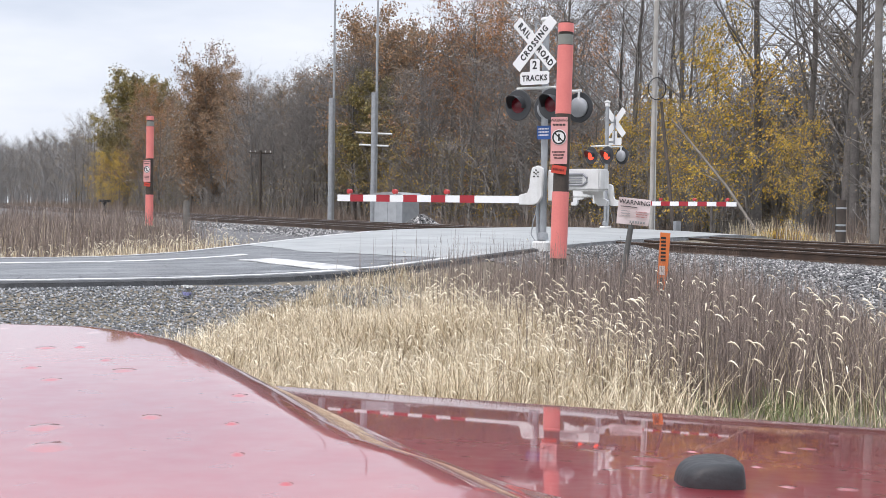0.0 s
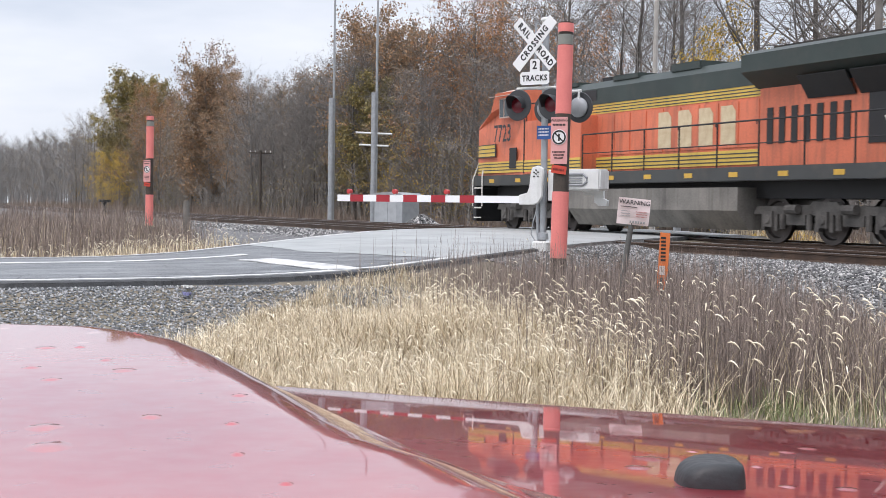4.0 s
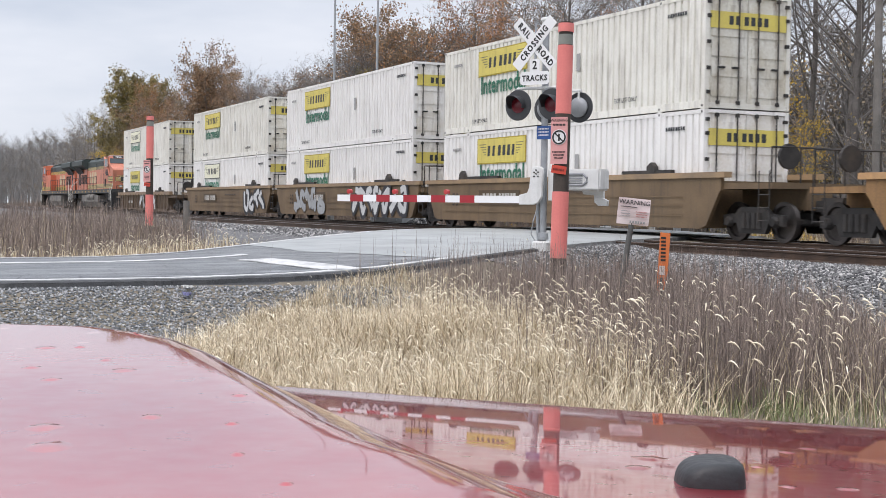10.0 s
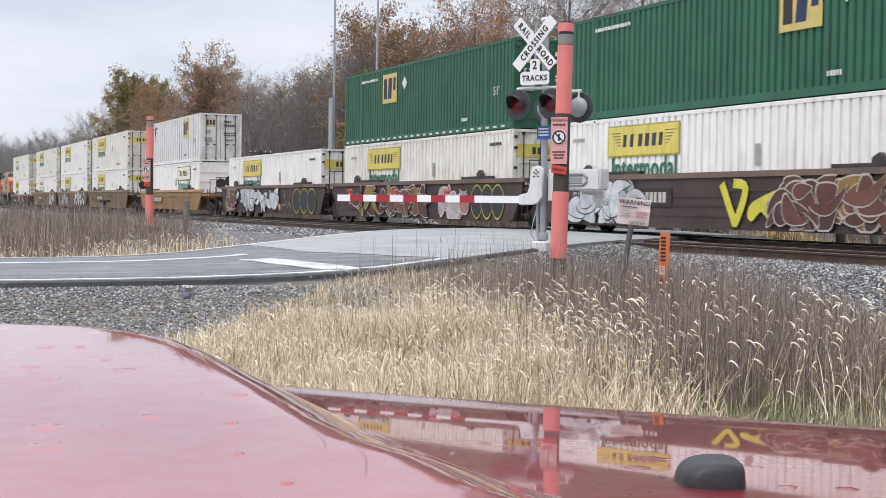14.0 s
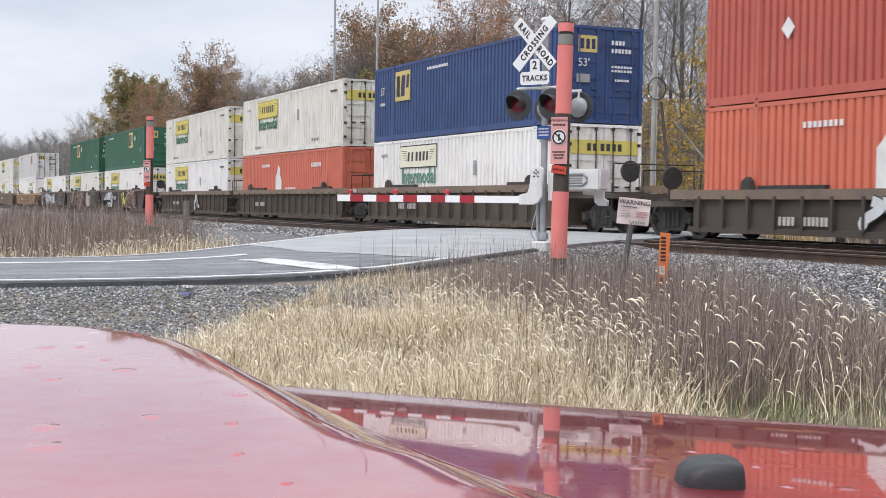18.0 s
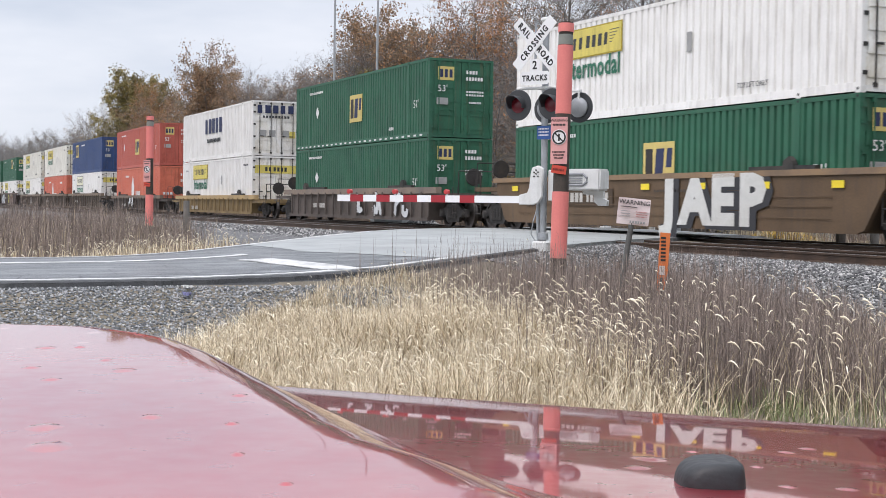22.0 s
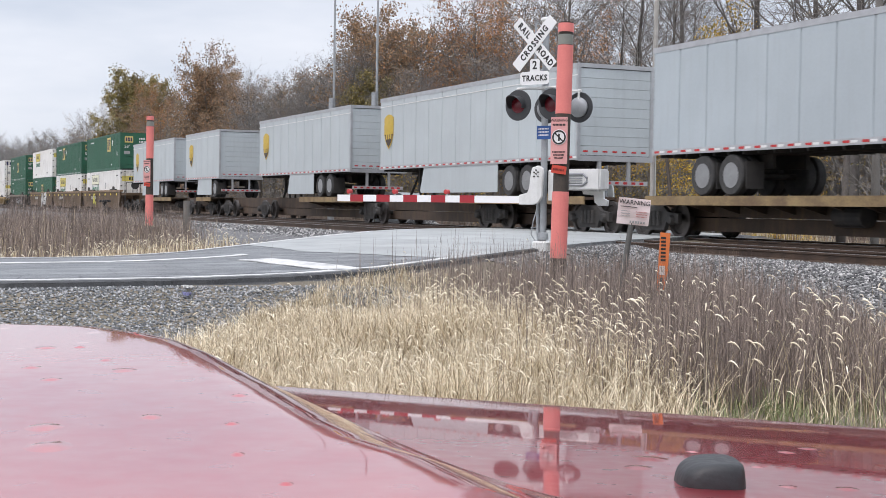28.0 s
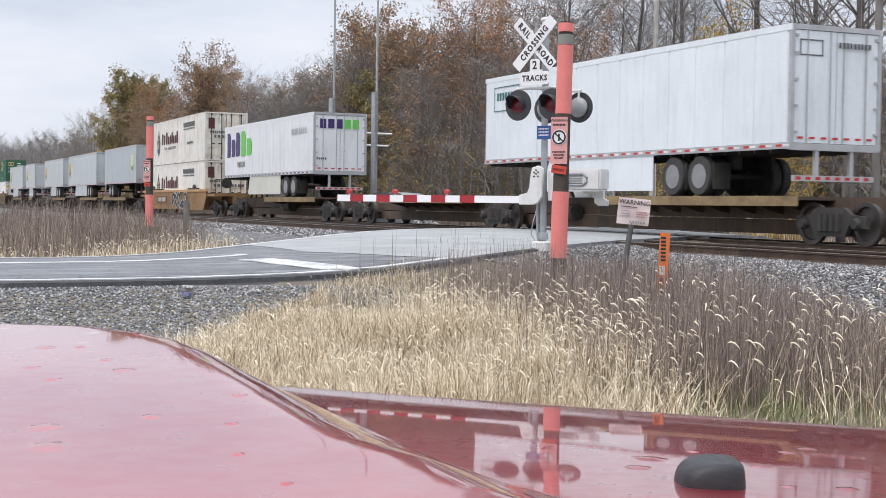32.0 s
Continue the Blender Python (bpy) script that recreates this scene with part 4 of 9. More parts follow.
        prism(bm, [(0, -0.85), (0.26, -0.62), (0.42, -0.55), (0.36, -0.2), (0.46, 0.1), (0.36, 0.3), (0.24, 0.34), (0.22, 0.62), (0.1, 0.56), (0.06, 0.9), (-0.06, 0.9), (-0.1, 0.56), (-0.22, 0.62), (-0.24, 0.34), (-0.36, 0.3), (-0.46, 0.1), (-0.36, -0.2), (-0.42, -0.55), (-0.26, -0.62)], lambda u, v: (u, 0, v), (0, 0.006, 0))
        crest = part("emblem", bm, grey, ob, "dark heraldic emblem shape", at=pose(2.95, y - 0.004, 1.42))
        bm = bmesh.new()
        prism(bm, [(0, -0.6), (0.24, -0.4), (0.24, 0.16), (-0.24, 0.16), (-0.24, -0.4)], lambda u, v: (u, -0.006, v), (0, 0.004, 0))
        field = part("field", bm, mat("royal_blue_mark", (0.04, 0.06, 0.20), None, 0.6, bump=0), crest, "blue shield field")
        bm = bmesh.new()
        box(bm, -0.16, 0.16, -0.01, -0.006, 0.2, 0.34)
        part("crown", bm, mat("gold_mark", (0.62, 0.42, 0.05), None, 0.5), crest, "gold band")
        for i in range(3):
            bm = bmesh.new()
            box(bm, -0.17 + i * 0.13, -0.09 + i * 0.13, -0.011, -0.006, -0.32, 0.08)
            part("bar", bm, mat("gold_mark", (0.62, 0.42, 0.05), None, 0.5), crest)
        for i, (x0, hh) in enumerate(((4.0, 0.72), (4.62, 0.62), (5.3, 0.78), (5.85, 0.5), (6.4, 0.56), (6.95, 0.74), (7.4, 0.5), (7.95, 0.5), (8.45, 0.76))):
            bm = bmesh.new()
            prism(bm, [(0, -0.25), (0.18, -0.3), (0.36, -0.25), (0.40, hh - 0.3), (0.2, hh - 0.25), (0.03, hh - 0.32)], lambda u, v: (u, 0, v), (0, 0.005, 0))
            part("emblem_block", bm, dark_red, ob, at=pose(x0, y - 0.006, 1.6))
        part("lettering", words("GLOBAL TRANSPORTATION", 0.27, grey, 0.95, 0.002, 1.08), None, ob, "small dark lettering", at=pose(6.5, y - 0.006, 1.03))
        bars(ob, 12.0, y - 0.004, 2.35, 3.0, 0.3, 9, grey)
        bars(ob, 12.0, y - 0.004, 2.08, 3.0, 0.08, 24, grey)
        bars(ob, 12.3, y - 0.004, 1.2, 1.7, 0.14, 10, grey)
        end_plate(-1.1, -0.72, 1.9, 2.55, dark_red, "door_panel")
        bars(ob, L + 0.03, 0.2, 1.45, 1.9, 0.16, 9, grey, 90)
        bars(ob, L + 0.03, -0.4, 1.7, 1.2, 0.14, 9, grey, 90)
    BOXES[key] = ob
    return ob


def scrawl(parent, x0, x1, z0, z1, y, colours, seed, fat=0.115, close=False):
    """Spray-paint strokes that spell nothing: thick bent ribbons on a car side."""
    rng = random.Random(seed)
    n = max(2, int((x1 - x0) / (0.75 * (z1 - z0))))
    for c, (colour, grow, back) in enumerate(colours):
        m = mat("spray_%02d%02d%02d" % tuple(int(v * 99) for v in colour), colour, None, 0.6, scale=5, fine=40, bump=0, stain=0.3)
        bm = bmesh.new()
        r2 = random.Random(seed + 7)
        for i in range(n):
            cx = x0 + (i + 0.5) * (x1 - x0) / n
            half = (x1 - x0) / n * 0.42
            pts = []
            k = r2.randint(4, 6)
            for j in range(k):
                a = j / (k - 1)
                pts.append((cx + half * math.sin(a * r2.uniform(4, 7) + i), z0 + (z1 - z0) * (0.08 + 0.84 * (0.5 + 0.5 * math.cos(a * 3.1 * r2.choice((1, 1, 2)) + i * 2)))))
            line = glide([(p[0], 0, p[1]) for p in pts], 5)
            w = fat + grow
            last = None
            for q in range(len(line)):
                t = (line[min(q + 1, len(line) - 1)] - line[max(q - 1, 0)])
                t = t.normalized() if t.length > 1e-6 else Vector((1, 0, 0))
                nrm = Vector((-t.z, 0, t.x)) * w
                pair = (bm.verts.new((line[q].x + nrm.x, y - 0.002 - back, line[q].z + nrm.z)), bm.verts.new((line[q].x - nrm.x, y - 0.002 - back, line[q].z - nrm.z)))
                if last:
                    bm.faces.new((last[0], pair[0], pair[1], last[1]))
                last = pair
        part("spray_paint", bm, m, parent, "spray-painted strokes")


def bubble_tag(parent, x0, x1, z0, z1, y, text, seed):
    """Fat white spray-painted capitals with a dark drop shadow."""
    white = mat("spray_white", (0.66, 0.66, 0.63), (0.55, 0.55, 0.52), 0.65, scale=3, fine=30, bump=0, stain=0.4, stain_col=(0.30, 0.27, 0.22))
    dark = mat("spray_dark", (0.035, 0.035, 0.04), None, 0.65, scale=3, fine=30, bump=0)
    step = (x1 - x0) / len(text)
    for i, ch in enumerate(text):
        x = x0 + (i + 0.5) * step
        part("spray_shadow", words(ch, (z1 - z0) * 1.28, dark, 1.15, 0.16), None, parent, "dark sprayed shadow", at=pose(x + 0.17, y + 0.002 - 0.001 * i, (z0 + z1) / 2 - 0.02))
        part("spray_letter", words(ch, (z1 - z0) * 1.28, white, 1.15, 0.09), None, parent, "fat white sprayed capital", at=pose(x, y - 0.006 - 0.001 * i, (z0 + z1) / 2))


def mural(parent, x0, x1, z0, z1, y, scheme, seed):
    """Layers of sprayed curved shapes, each with a pale outline."""
    rng = random.Random(seed)
    fills, lines, n = {"maroon": (((0.13, 0.05, 0.035), (0.20, 0.085, 0.055), (0.085, 0.04, 0.035), (0.10, 0.045, 0.035), (0.155, 0.06, 0.045), (0.30, 0.19, 0.05)), (0.50, 0.46, 0.40), 46),
                       "bubbles": (((0.55, 0.54, 0.52), (0.50, 0.44, 0.42), (0.42, 0.20, 0.19)), (0.60, 0.58, 0.55), 9),
                       "dark": (((0.025, 0.025, 0.027), (0.03, 0.03, 0.03)), (0.40, 0.38, 0.07), 3),
                       "silver": (((0.66, 0.69, 0.70), (0.58, 0.62, 0.63), (0.52, 0.55, 0.57)), (0.05, 0.055, 0.06), 30)}[scheme]
    line_m = mat("spray_line_" + scheme, lines, None, 0.65, scale=4, fine=30, bump=0, stain=0.5, stain_col=tuple(v * 0.5 for v in lines))
    edge = bmesh.new()
    sheets = [bmesh.new() for _ in fills]
    for k in range(n):
        hz = (z1 - z0) / 2
        big = scheme == "dark"
        cx, cz = rng.uniform(x0 + 0.4, x1 - 0.4) if not big else x0 + (k + 0.5) * (x1 - x0) / n, (z0 + z1) / 2 + (0 if big else rng.uniform(-0.45, 0.45) * hz)
        a, b = rng.uniform(0.35, 0.9) * (0.8 if scheme == "bubbles" else 1), rng.uniform(0.2, 0.6 if scheme == "maroon" else 0.75) * hz
        tilt, bend = rng.uniform(-0.9, 0.9), rng.uniform(-0.7, 0.7)
        if big:
            a, b, tilt, bend = (x1 - x0) / n * 0.62, hz * 0.95, 0, 0.1
        ring_ = []
        for i in range(22):
            t = 2 * math.pi * i / 22
            u = math.copysign(abs(math.cos(t)) ** 1.25, math.cos(t)) * a
            v = math.sin(t) * b * (1 - 0.45 * math.cos(t) * (scheme == "maroon")) + bend * (u * u / a - a * 0.4)
            ring_.append((cx + u * math.cos(tilt) - v * math.sin(tilt), min(max(cz + u * math.sin(tilt) + v * math.cos(tilt), z0), z1)))
        yy = y - 0.0016 * k
        for target, shrink, lift in ((edge, 1.0, 0.0), (sheets[rng.randrange(len(fills))], 1 - 0.035 / max(a, b), 0.0008)):
            c = target.verts.new((cx, yy - lift, min(max(cz, z0), z1)))
            vs = [target.verts.new((cx + (px - cx) * shrink, yy - lift, cz + (pz - cz) * (shrink - 0.04 * (shrink < 1)))) for px, pz in ring_]
            for i in range(22):
                target.faces.new((c, vs[i], vs[(i + 1) % 22]))
    part("spray_outline", edge, line_m, parent, "pale spray-painted outlines")
    for bm, f in zip(sheets, fills):
        part("spray_fill", bm, mat("spray_%02d%02d%02d" % tuple(int(v * 99) for v in f), f, tuple(v * 0.6 for v in f), 0.65, scale=2.5, fine=30, bump=0, stain=0.3), parent, "spray-painted shapes")


def well_car(s, style, colour, top=1.5, bottom=0.2, front="end", rear="end", word="brown", marks=None, reflect=0):
    """One well-car unit. s is where its container starts; x in the car's space counts from there."""
    m = mat("well_car_" + word.replace(" ", "_"), colour, tuple(v * 0.6 for v in colour), 0.72, 0.1, scale=0.8, fine=22, bump=0.2, stain=0.55, stain_col=(0.07, 0.055, 0.045), streak=True)
    car = wagon("well_car", s, word + " steel double-stack well car on the far track", "rail wagon", "well cars of the train")
    L, w = BOX_L, 1.48
    for sgn in (-1, 1):
        bm = bmesh.new()
        if style == "ribbed":
            box(bm, -0.3, L + 0.3, sgn * (w - 0.08), sgn * (w - 0.12), bottom, top)
            box(bm, -0.4, L + 0.4, sgn * (w - 0.14), sgn * w, bottom - 0.02, bottom + 0.12)
        else:
            out = [(-1.0, top - 0.05), (-1.0, top - 0.45), (-0.92, top - 0.52), (-0.4, bottom + 0.08), (-0.15, bottom), (L + 0.15, bottom), (L + 0.4, bottom + 0.08), (L + 0.92, top - 0.52), (L + 1.0, top - 0.45), (L + 1.0, top - 0.05)]
            prism(bm, out, lambda u, v: (u, sgn * (w - 0.02), v), (0, -sgn * 0.1, 0))
        wall = part("side_wall", bm, m, car, "weathered steel side wall")
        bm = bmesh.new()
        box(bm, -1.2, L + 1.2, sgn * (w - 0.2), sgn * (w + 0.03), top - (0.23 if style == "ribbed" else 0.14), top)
        part("top_chord", bm, mat("top_chord_" + word.replace(" ", "_"), tuple(min(1, v * 1.35 + d) for v, d in zip(colour, (0.10, 0.065, 0.03))), tuple(v + 0.03 for v in colour), 0.7, scale=0.9, fine=25, bump=0.2, stain=0.5, stain_col=(0.10, 0.075, 0.055)), car, "lighter top chord")
        if style == "ribbed":
            bm2 = bmesh.new()
            box(bm2, -0.045, 0.045, -0.07, 0.0, bottom + 0.1, top - 0.16)
            rib = mesh_of(bm2, m, "rib")
            for i in range(17):
                part("rib", rib, None, wall, at=pose(0.1 + i * (L - 0.2) / 16, sgn * (w - 0.01), 0, 0, 0, 0 if sgn < 0 else 180))
        if sgn < 0:
            for x in (2.0, L - 2.1):
                bm = bmesh.new()
                prism(bm, [(-0.24, 0), (-0.2, 0.2), (0, 0.3), (0.12, 0.2), (0.2, 0)], lambda u, v: (x + u, -w - 0.02, top + v), (0, 0.14, 0))
                part("box_guide", bm, STEEL, car, "steel container guide")
            for x in (2.4, L - 3.6):
                bm = bmesh.new()
                box(bm, x, x + 2.4, -w + 0.0, -w + 0.14, top + 0.002, top + 0.09)
                part("walkway", bm, STEEL, car)
    bm = bmesh.new()
    box(bm, 0.2, L - 0.2, -w + 0.2, w - 0.2, bottom + 0.02, bottom + 0.1)
    part("well_floor", bm, m, car)
    for end, x_end, sg in ((front, 0.0, -1), (rear, L, 1)):
        reach = 2.9 if end == "end" else 1.35
        bm = bmesh.new()
        xa, xb = sorted((x_end + sg * 0.35, x_end + sg * reach))
        box(bm, xa, xb, -w + 0.1, w - 0.1, top - 0.42, top - 0.28)
        box(bm, xa, xb, -0.35, 0.35, 0.75, top - 0.42)
        part("end_platform", bm, m, car, "end platform of the car")
        bm = bmesh.new()
        box(bm, *sorted((x_end + sg * 0.16, x_end + sg * 0.24)), -w + 0.13, w - 0.13, bottom + 0.02, top - 0.2)
        part("bulkhead", bm, m, car, "steel end bulkhead of the well")
        bm = bmesh.new()
        xr = x_end + sg * (reach - 0.1)
        for y in (-w + 0.15, -0.5, 0.5, w - 0.15):
            tube(bm, [(xr, y, top - 0.3), (xr, y, top + 0.55)], 0.02, 6)
        tube(bm, [(xr, -w + 0.15, top + 0.55), (xr, w - 0.15, top + 0.55)], 0.02, 6)
        for zz in (0.5, 0.8, 1.1):
            tube(bm, [(xr, -w + 0.1, zz), (xr - sg * 0.4, -w + 0.1, zz)], 0.016, 6)
        for xx in (xr, xr - sg * 0.4):
            tube(bm, [(xx, -w + 0.1, 0.45), (xx, -w + 0.1, top)], 0.016, 6)
        part("ladder", bm, STEEL, car, "end railing and ladder")
        if end == "end":
            truck(car, x_end + sg * 1.75)
            bm = bmesh.new()
            xa, xb = sorted((x_end + sg * 2.6, x_end + sg * 3.55))
            box(bm, xa, xb, -0.12, 0.12, 0.72, 0.98)
            box(bm, *sorted((x_end + sg * 3.2, x_end + sg * 3.6)), -0.2, 0.2, 0.66, 1.04)
            part("coupler", bm, STEEL, car)
            bm = bmesh.new()
            lathe(bm, [(-0.06, 0.02), (-0.06, 0.3), (-0.02, 0.31), (0.03, 0.3), (0.03, 0.02)], (x_end + sg * 2.5, -0.6, top + 0.35), (1, 0, 0), 16)
            part("brake_wheel", bm, STEEL, car, "hand brake wheel")
        elif end == "shared":
            truck(car, x_end + sg * 1.6)
    if reflect:
        for i in range(reflect):
            bm = bmesh.new()
            box(bm, -0.2, 0.2, -0.006, 0, -0.08, 0.08)
            part("reflector", bm, YELLOW_REFLECTOR, car, "yellow reflector patch", at=pose(0.4 + i * (L - 0.8) / (reflect - 1), -w - 0.022, top - 0.34))
    y = -w - 0.016
    stencil = mat("faded_stencil", (0.5, 0.48, 0.44), None, 0.7, bump=0)
    if style != "ribbed":
        bm = bmesh.new()
        box(bm, -1.5, 1.5, -0.002, 0.004, -0.24, 0.24)
        back = part("stencil_patch", bm, mat("stencil_patch_" + word.replace(" ", "_"), tuple(v * 0.45 for v in colour), None, 0.75, bump=0.05), car, "darker patch behind the stencilled mark", at=pose(4.9, y + 0.002, top - 0.62))
        bars(back, -0.62, -0.004, 0, 1.1, 0.27, 4, stencil)
        bars(back, 0.68, -0.004, 0, 1.25, 0.27, 6, stencil)
        part("lettering", words("53", 0.62, stencil if colour == MAROON else mat("dark_stencil", (0.075, 0.058, 0.045), None, 0.8, bump=0)), None, car, at=pose(1.5, y, 0.95))
        bars(car, 9.6, y, top - 0.45, 2.2, 0.06, 16, mat("dark_stencil", (0.075, 0.058, 0.045), None, 0.8, bump=0))
        for zz in (0.32, 0.58, 0.8):
            bm = bmesh.new()
            box(bm, 0.6, L - 0.6, -0.004, 0.004, -0.012, 0.012)
            part("weld_seam", bm, m, car, at=pose(0, y + 0.004, bottom + zz))
    else:
        bars(car, 3.55, y, top - 0.72, 0.62, 0.2, 4, stencil)
        bars(car, 4.55, y, top - 0.72, 0.85, 0.2, 6, stencil)
    for i, (a, b, cols) in enumerate(marks or ()):
        if isinstance(cols, str):
            (mural if cols != "JAEP" else bubble_tag)(car, a, b, bottom + 0.03, top - 0.12, y - 0.004, cols, int(s * 7) + i)
            continue
        scrawl(car, a, b, bottom + 0.12, top - 0.2, y - 0.004 if style == "smooth" else -w - 0.03, cols, int(s * 7) + i)
    return car


def spine_car(s0, s1, trucks, stands, decks, word="rusty brown"):
    """A low spine wagon for road trailers, from s0 to s1 along the train."""
    L = s1 - s0
    m = mat("spine_car_steel", (0.10, 0.065, 0.045), (0.05, 0.036, 0.028), 0.8, 0.1, scale=0.9, fine=24, bump=0.25, stain=0.5, stain_col=(0.17, 0.12, 0.05), streak=True)
    edge = mat("worn_yellow_edge", (0.30, 0.215, 0.10), (0.14, 0.09, 0.05), 0.75, scale=1.6, fine=20, bump=0.2, stain=0.6, stain_col=(0.10, 0.06, 0.04))
    car = wagon("spine_car", s0, word + " steel spine wagon carrying road trailers", "rail wagon", "trailer wagons of the train")
    bm = bmesh.new()
    box(bm, 0.5, L - 0.5, -0.35, 0.35, 0.55, 1.05)
    part("spine_beam", bm, m, car, "deep steel centre beam")
    bm = bmesh.new()
    prism(bm, [(1.6, 0.28), (2.6, 0.18), (L - 2.6, 0.18), (L - 1.6, 0.28), (L - 1.6, 0.52), (1.6, 0.52)], lambda u, v: (u, -0.4, v), (0, 0.8, 0))
    part("lower_sill", bm, m, car)
    for a, b in decks:
        bm = bmesh.new()
        box(bm, a, b, -1.38, 1.38, 0.98, 1.06)
        d = part("deck", bm, m, car, "narrow wheel deck")
        bm = bmesh.new()
        box(bm, a, b, -1.42, -1.375, 0.84, 1.075)
        part("deck_edge", bm, edge, d, "worn yellow deck edge")
        bm = bmesh.new()
        for i in range(int((b - a) / 1.1)):
            prism(bm, [(0.0, 0.55), (0.0, 0.98), (1.35, 0.98), (1.35, 0.9)], lambda u, v: (a + 0.5 + i * 1.1, -0.02 - u, v), (0.06, 0, 0))
        part("bracket", bm, m, d)
    for x in stands:
        bm = bmesh.new()
        for y in (-0.32, 0.32):
            tube(bm, [(x - 0.7, y, 1.0), (x + 0.05, y * 0.6, 1.98)], 0.05, 6)
            tube(bm, [(x + 0.5, y, 1.0), (x + 0.05, y * 0.6, 1.98)], 0.05, 6)
        box(bm, x - 0.3, x + 0.4, -0.4, 0.4, 1.96, 2.04)
        part("hitch_stand", bm, STEEL, car, "raised trailer hitch stand")
    for x in trucks:
        truck(car, x)
    for x in (0.0, L):
        bm = bmesh.new()
        box(bm, x - 0.5, x + 0.5, -0.13, 0.13, 0.7, 0.96)
        part("coupler", bm, STEEL, car)
    bm = bmesh.new()
    lathe(bm, [(-0.5, 0.2), (-0.48, 0.24), (0.48, 0.24), (0.5, 0.2)], (L * 0.55, -0.62, 0.62), (1, 0, 0), 16)
    part("air_tank", bm, STEEL, car, "air reservoir")
    return car


def trailer(s, L, colour, art, axle, word, gear=2.6, skirt=None, front_up=False, ribs=1.22):
    """A road trailer riding on a spine wagon; doors at its trailing end."""
    m = mat("trailer_" + word.replace(" ", "_"), colour, tuple(v * 0.9 for v in colour), 0.45, 0.1, scale=0.7, fine=14, bump=0.04, stain=0.22, stain_col=(0.3, 0.3, 0.3), streak=True)
    trim = mat("bare_alloy_trim", (0.5, 0.51, 0.52), (0.4, 0.4, 0.41), 0.4, 0.6, scale=3, fine=40, bump=0.05)
    ob = wagon("road_trailer", s, word + " box trailer riding on a spine wagon", "trailer", "road trailers on the train")
    w, z0, z1 = 1.295, 2.18, 4.98
    n = int(L / ribs)
    side = corrugated(L - 0.2, z1 - z0 - 0.22, (L - 0.2) / n, 0.03, 0.94, m, ("trailer", word, round(L, 1)))
    part("side_panel", side, None, ob, "riveted side wall", at=pose(0.1, -w + 0.004, z0 + 0.1))
    part("side_panel", side, None, ob, "riveted side wall", at=pose(L - 0.1, w - 0.004, z0 + 0.1, 0, 0, 180))
    bm = bmesh.new()
    box(bm, 0.0, L - 0.02, -w + 0.03, w - 0.03, z1 - 0.05, z1)
    part("roof", bm, m, ob)
    bm = bmesh.new()
    box(bm, 0.0, 0.06, -w + 0.02, w - 0.02, z0, z1 - 0.03)
    bevel_all(bm, 0.02)
    part("front_wall", bm, m, ob)
    bm = bmesh.new()
    box(bm, 0.04, L - 0.03, -w + 0.05, w - 0.05, z0 + 0.0, z0 + 0.12)
    for i in range(int(L / 0.6)):
        box(bm, 0.3 + i * 0.6, 0.36 + i * 0.6, -w + 0.08, w - 0.08, z0 - 0.1, z0)
    part("floor", bm, STEEL, ob)
    for y in (-w - 0.006, w - 0.03):
        bm = bmesh.new()
        box(bm, 0, L, y, y + 0.036, z0 - 0.03, z0 + 0.12)
        part("bottom_rail", bm, trim, ob, "alloy bottom rail")
        bm = bmesh.new()
        box(bm, 0, L, y, y + 0.036, z1 - 0.14, z1 + 0.005)
        part("top_rail", bm, trim if art not in ("twotone", "boxed") else m, ob, "top rail")
    bm = bmesh.new()
    for i in range(int(L / 0.62)):
        box(bm, 0.15 + i * 0.62, 0.37 + i * 0.62, -w - 0.011, -w - 0.006, z0 + 0.02, z0 + 0.075)
    part("reflective_tape", bm, RED_REFLECTOR if art != "twotone" else DARK_MARK, ob, "dashes of reflective tape")
    bm = bmesh.new()
    for i in range(int(L / 0.62)):
        box(bm, 0.4 + i * 0.62, 0.62 + i * 0.62, -w - 0.011, -w - 0.006, z0 + 0.02, z0 + 0.075)
    part("reflective_tape", bm, WHITE_MARK if art != "twotone" else m, ob, "white dashes of reflective tape")
    # rear frame and doors
    bm = bmesh.new()
    for y in (-w, w - 0.1):
        box(bm, L - 0.1, L, y, y + 0.1, z0 - 0.05, z1)
    box(bm, L - 0.1, L, -w + 0.1, w - 0.1, z1 - 0.12, z1)
    box(bm, L - 0.1, L + 0.004, -w + 0.1, w - 0.1, z0 - 0.06, z0 + 0.1)
    part("rear_frame", bm, trim, ob, "grey rear door frame")
    if art in ("fleet",):
        bm = bmesh.new()
        for i in range(9):
            zz = z0 + 0.11 + i * 0.284
            box(bm, L - 0.07, L - 0.03, -w + 0.1, w - 0.1, zz, zz + 0.276)
        part("roll_door", bm, m, ob, "grey roll-up door")
    else:
        for y0, y1 in ((-w + 0.1, -0.01), (0.01, w - 0.1)):
            bm = bmesh.new()
            box(bm, L - 0.07, L - 0.025, y0, y1, z0 + 0.11, z1 - 0.13)
            door = part("door", bm, m, ob, "rear door")
            for f in (0.3, 0.85) if y0 < -0.5 else (0.15, 0.7):
                bm = bmesh.new()
                yy = y0 + (y1 - y0) * f
                tube(bm, [(L + 0.0, yy, z0 + 0.1), (L + 0.0, yy, z1 - 0.14)], 0.016, 6)
                part("lock_bar", bm, trim, door)
            bm = bmesh.new()
            for zz in (2.5, 3.1, 3.7, 4.3, 4.7):
                yy = y0 if y0 < -0.5 else y1 - 0.1
                box(bm, L - 0.03, L + 0.012, yy, yy + 0.1, zz, zz + 0.06)
            part("hinge", bm, trim, door)
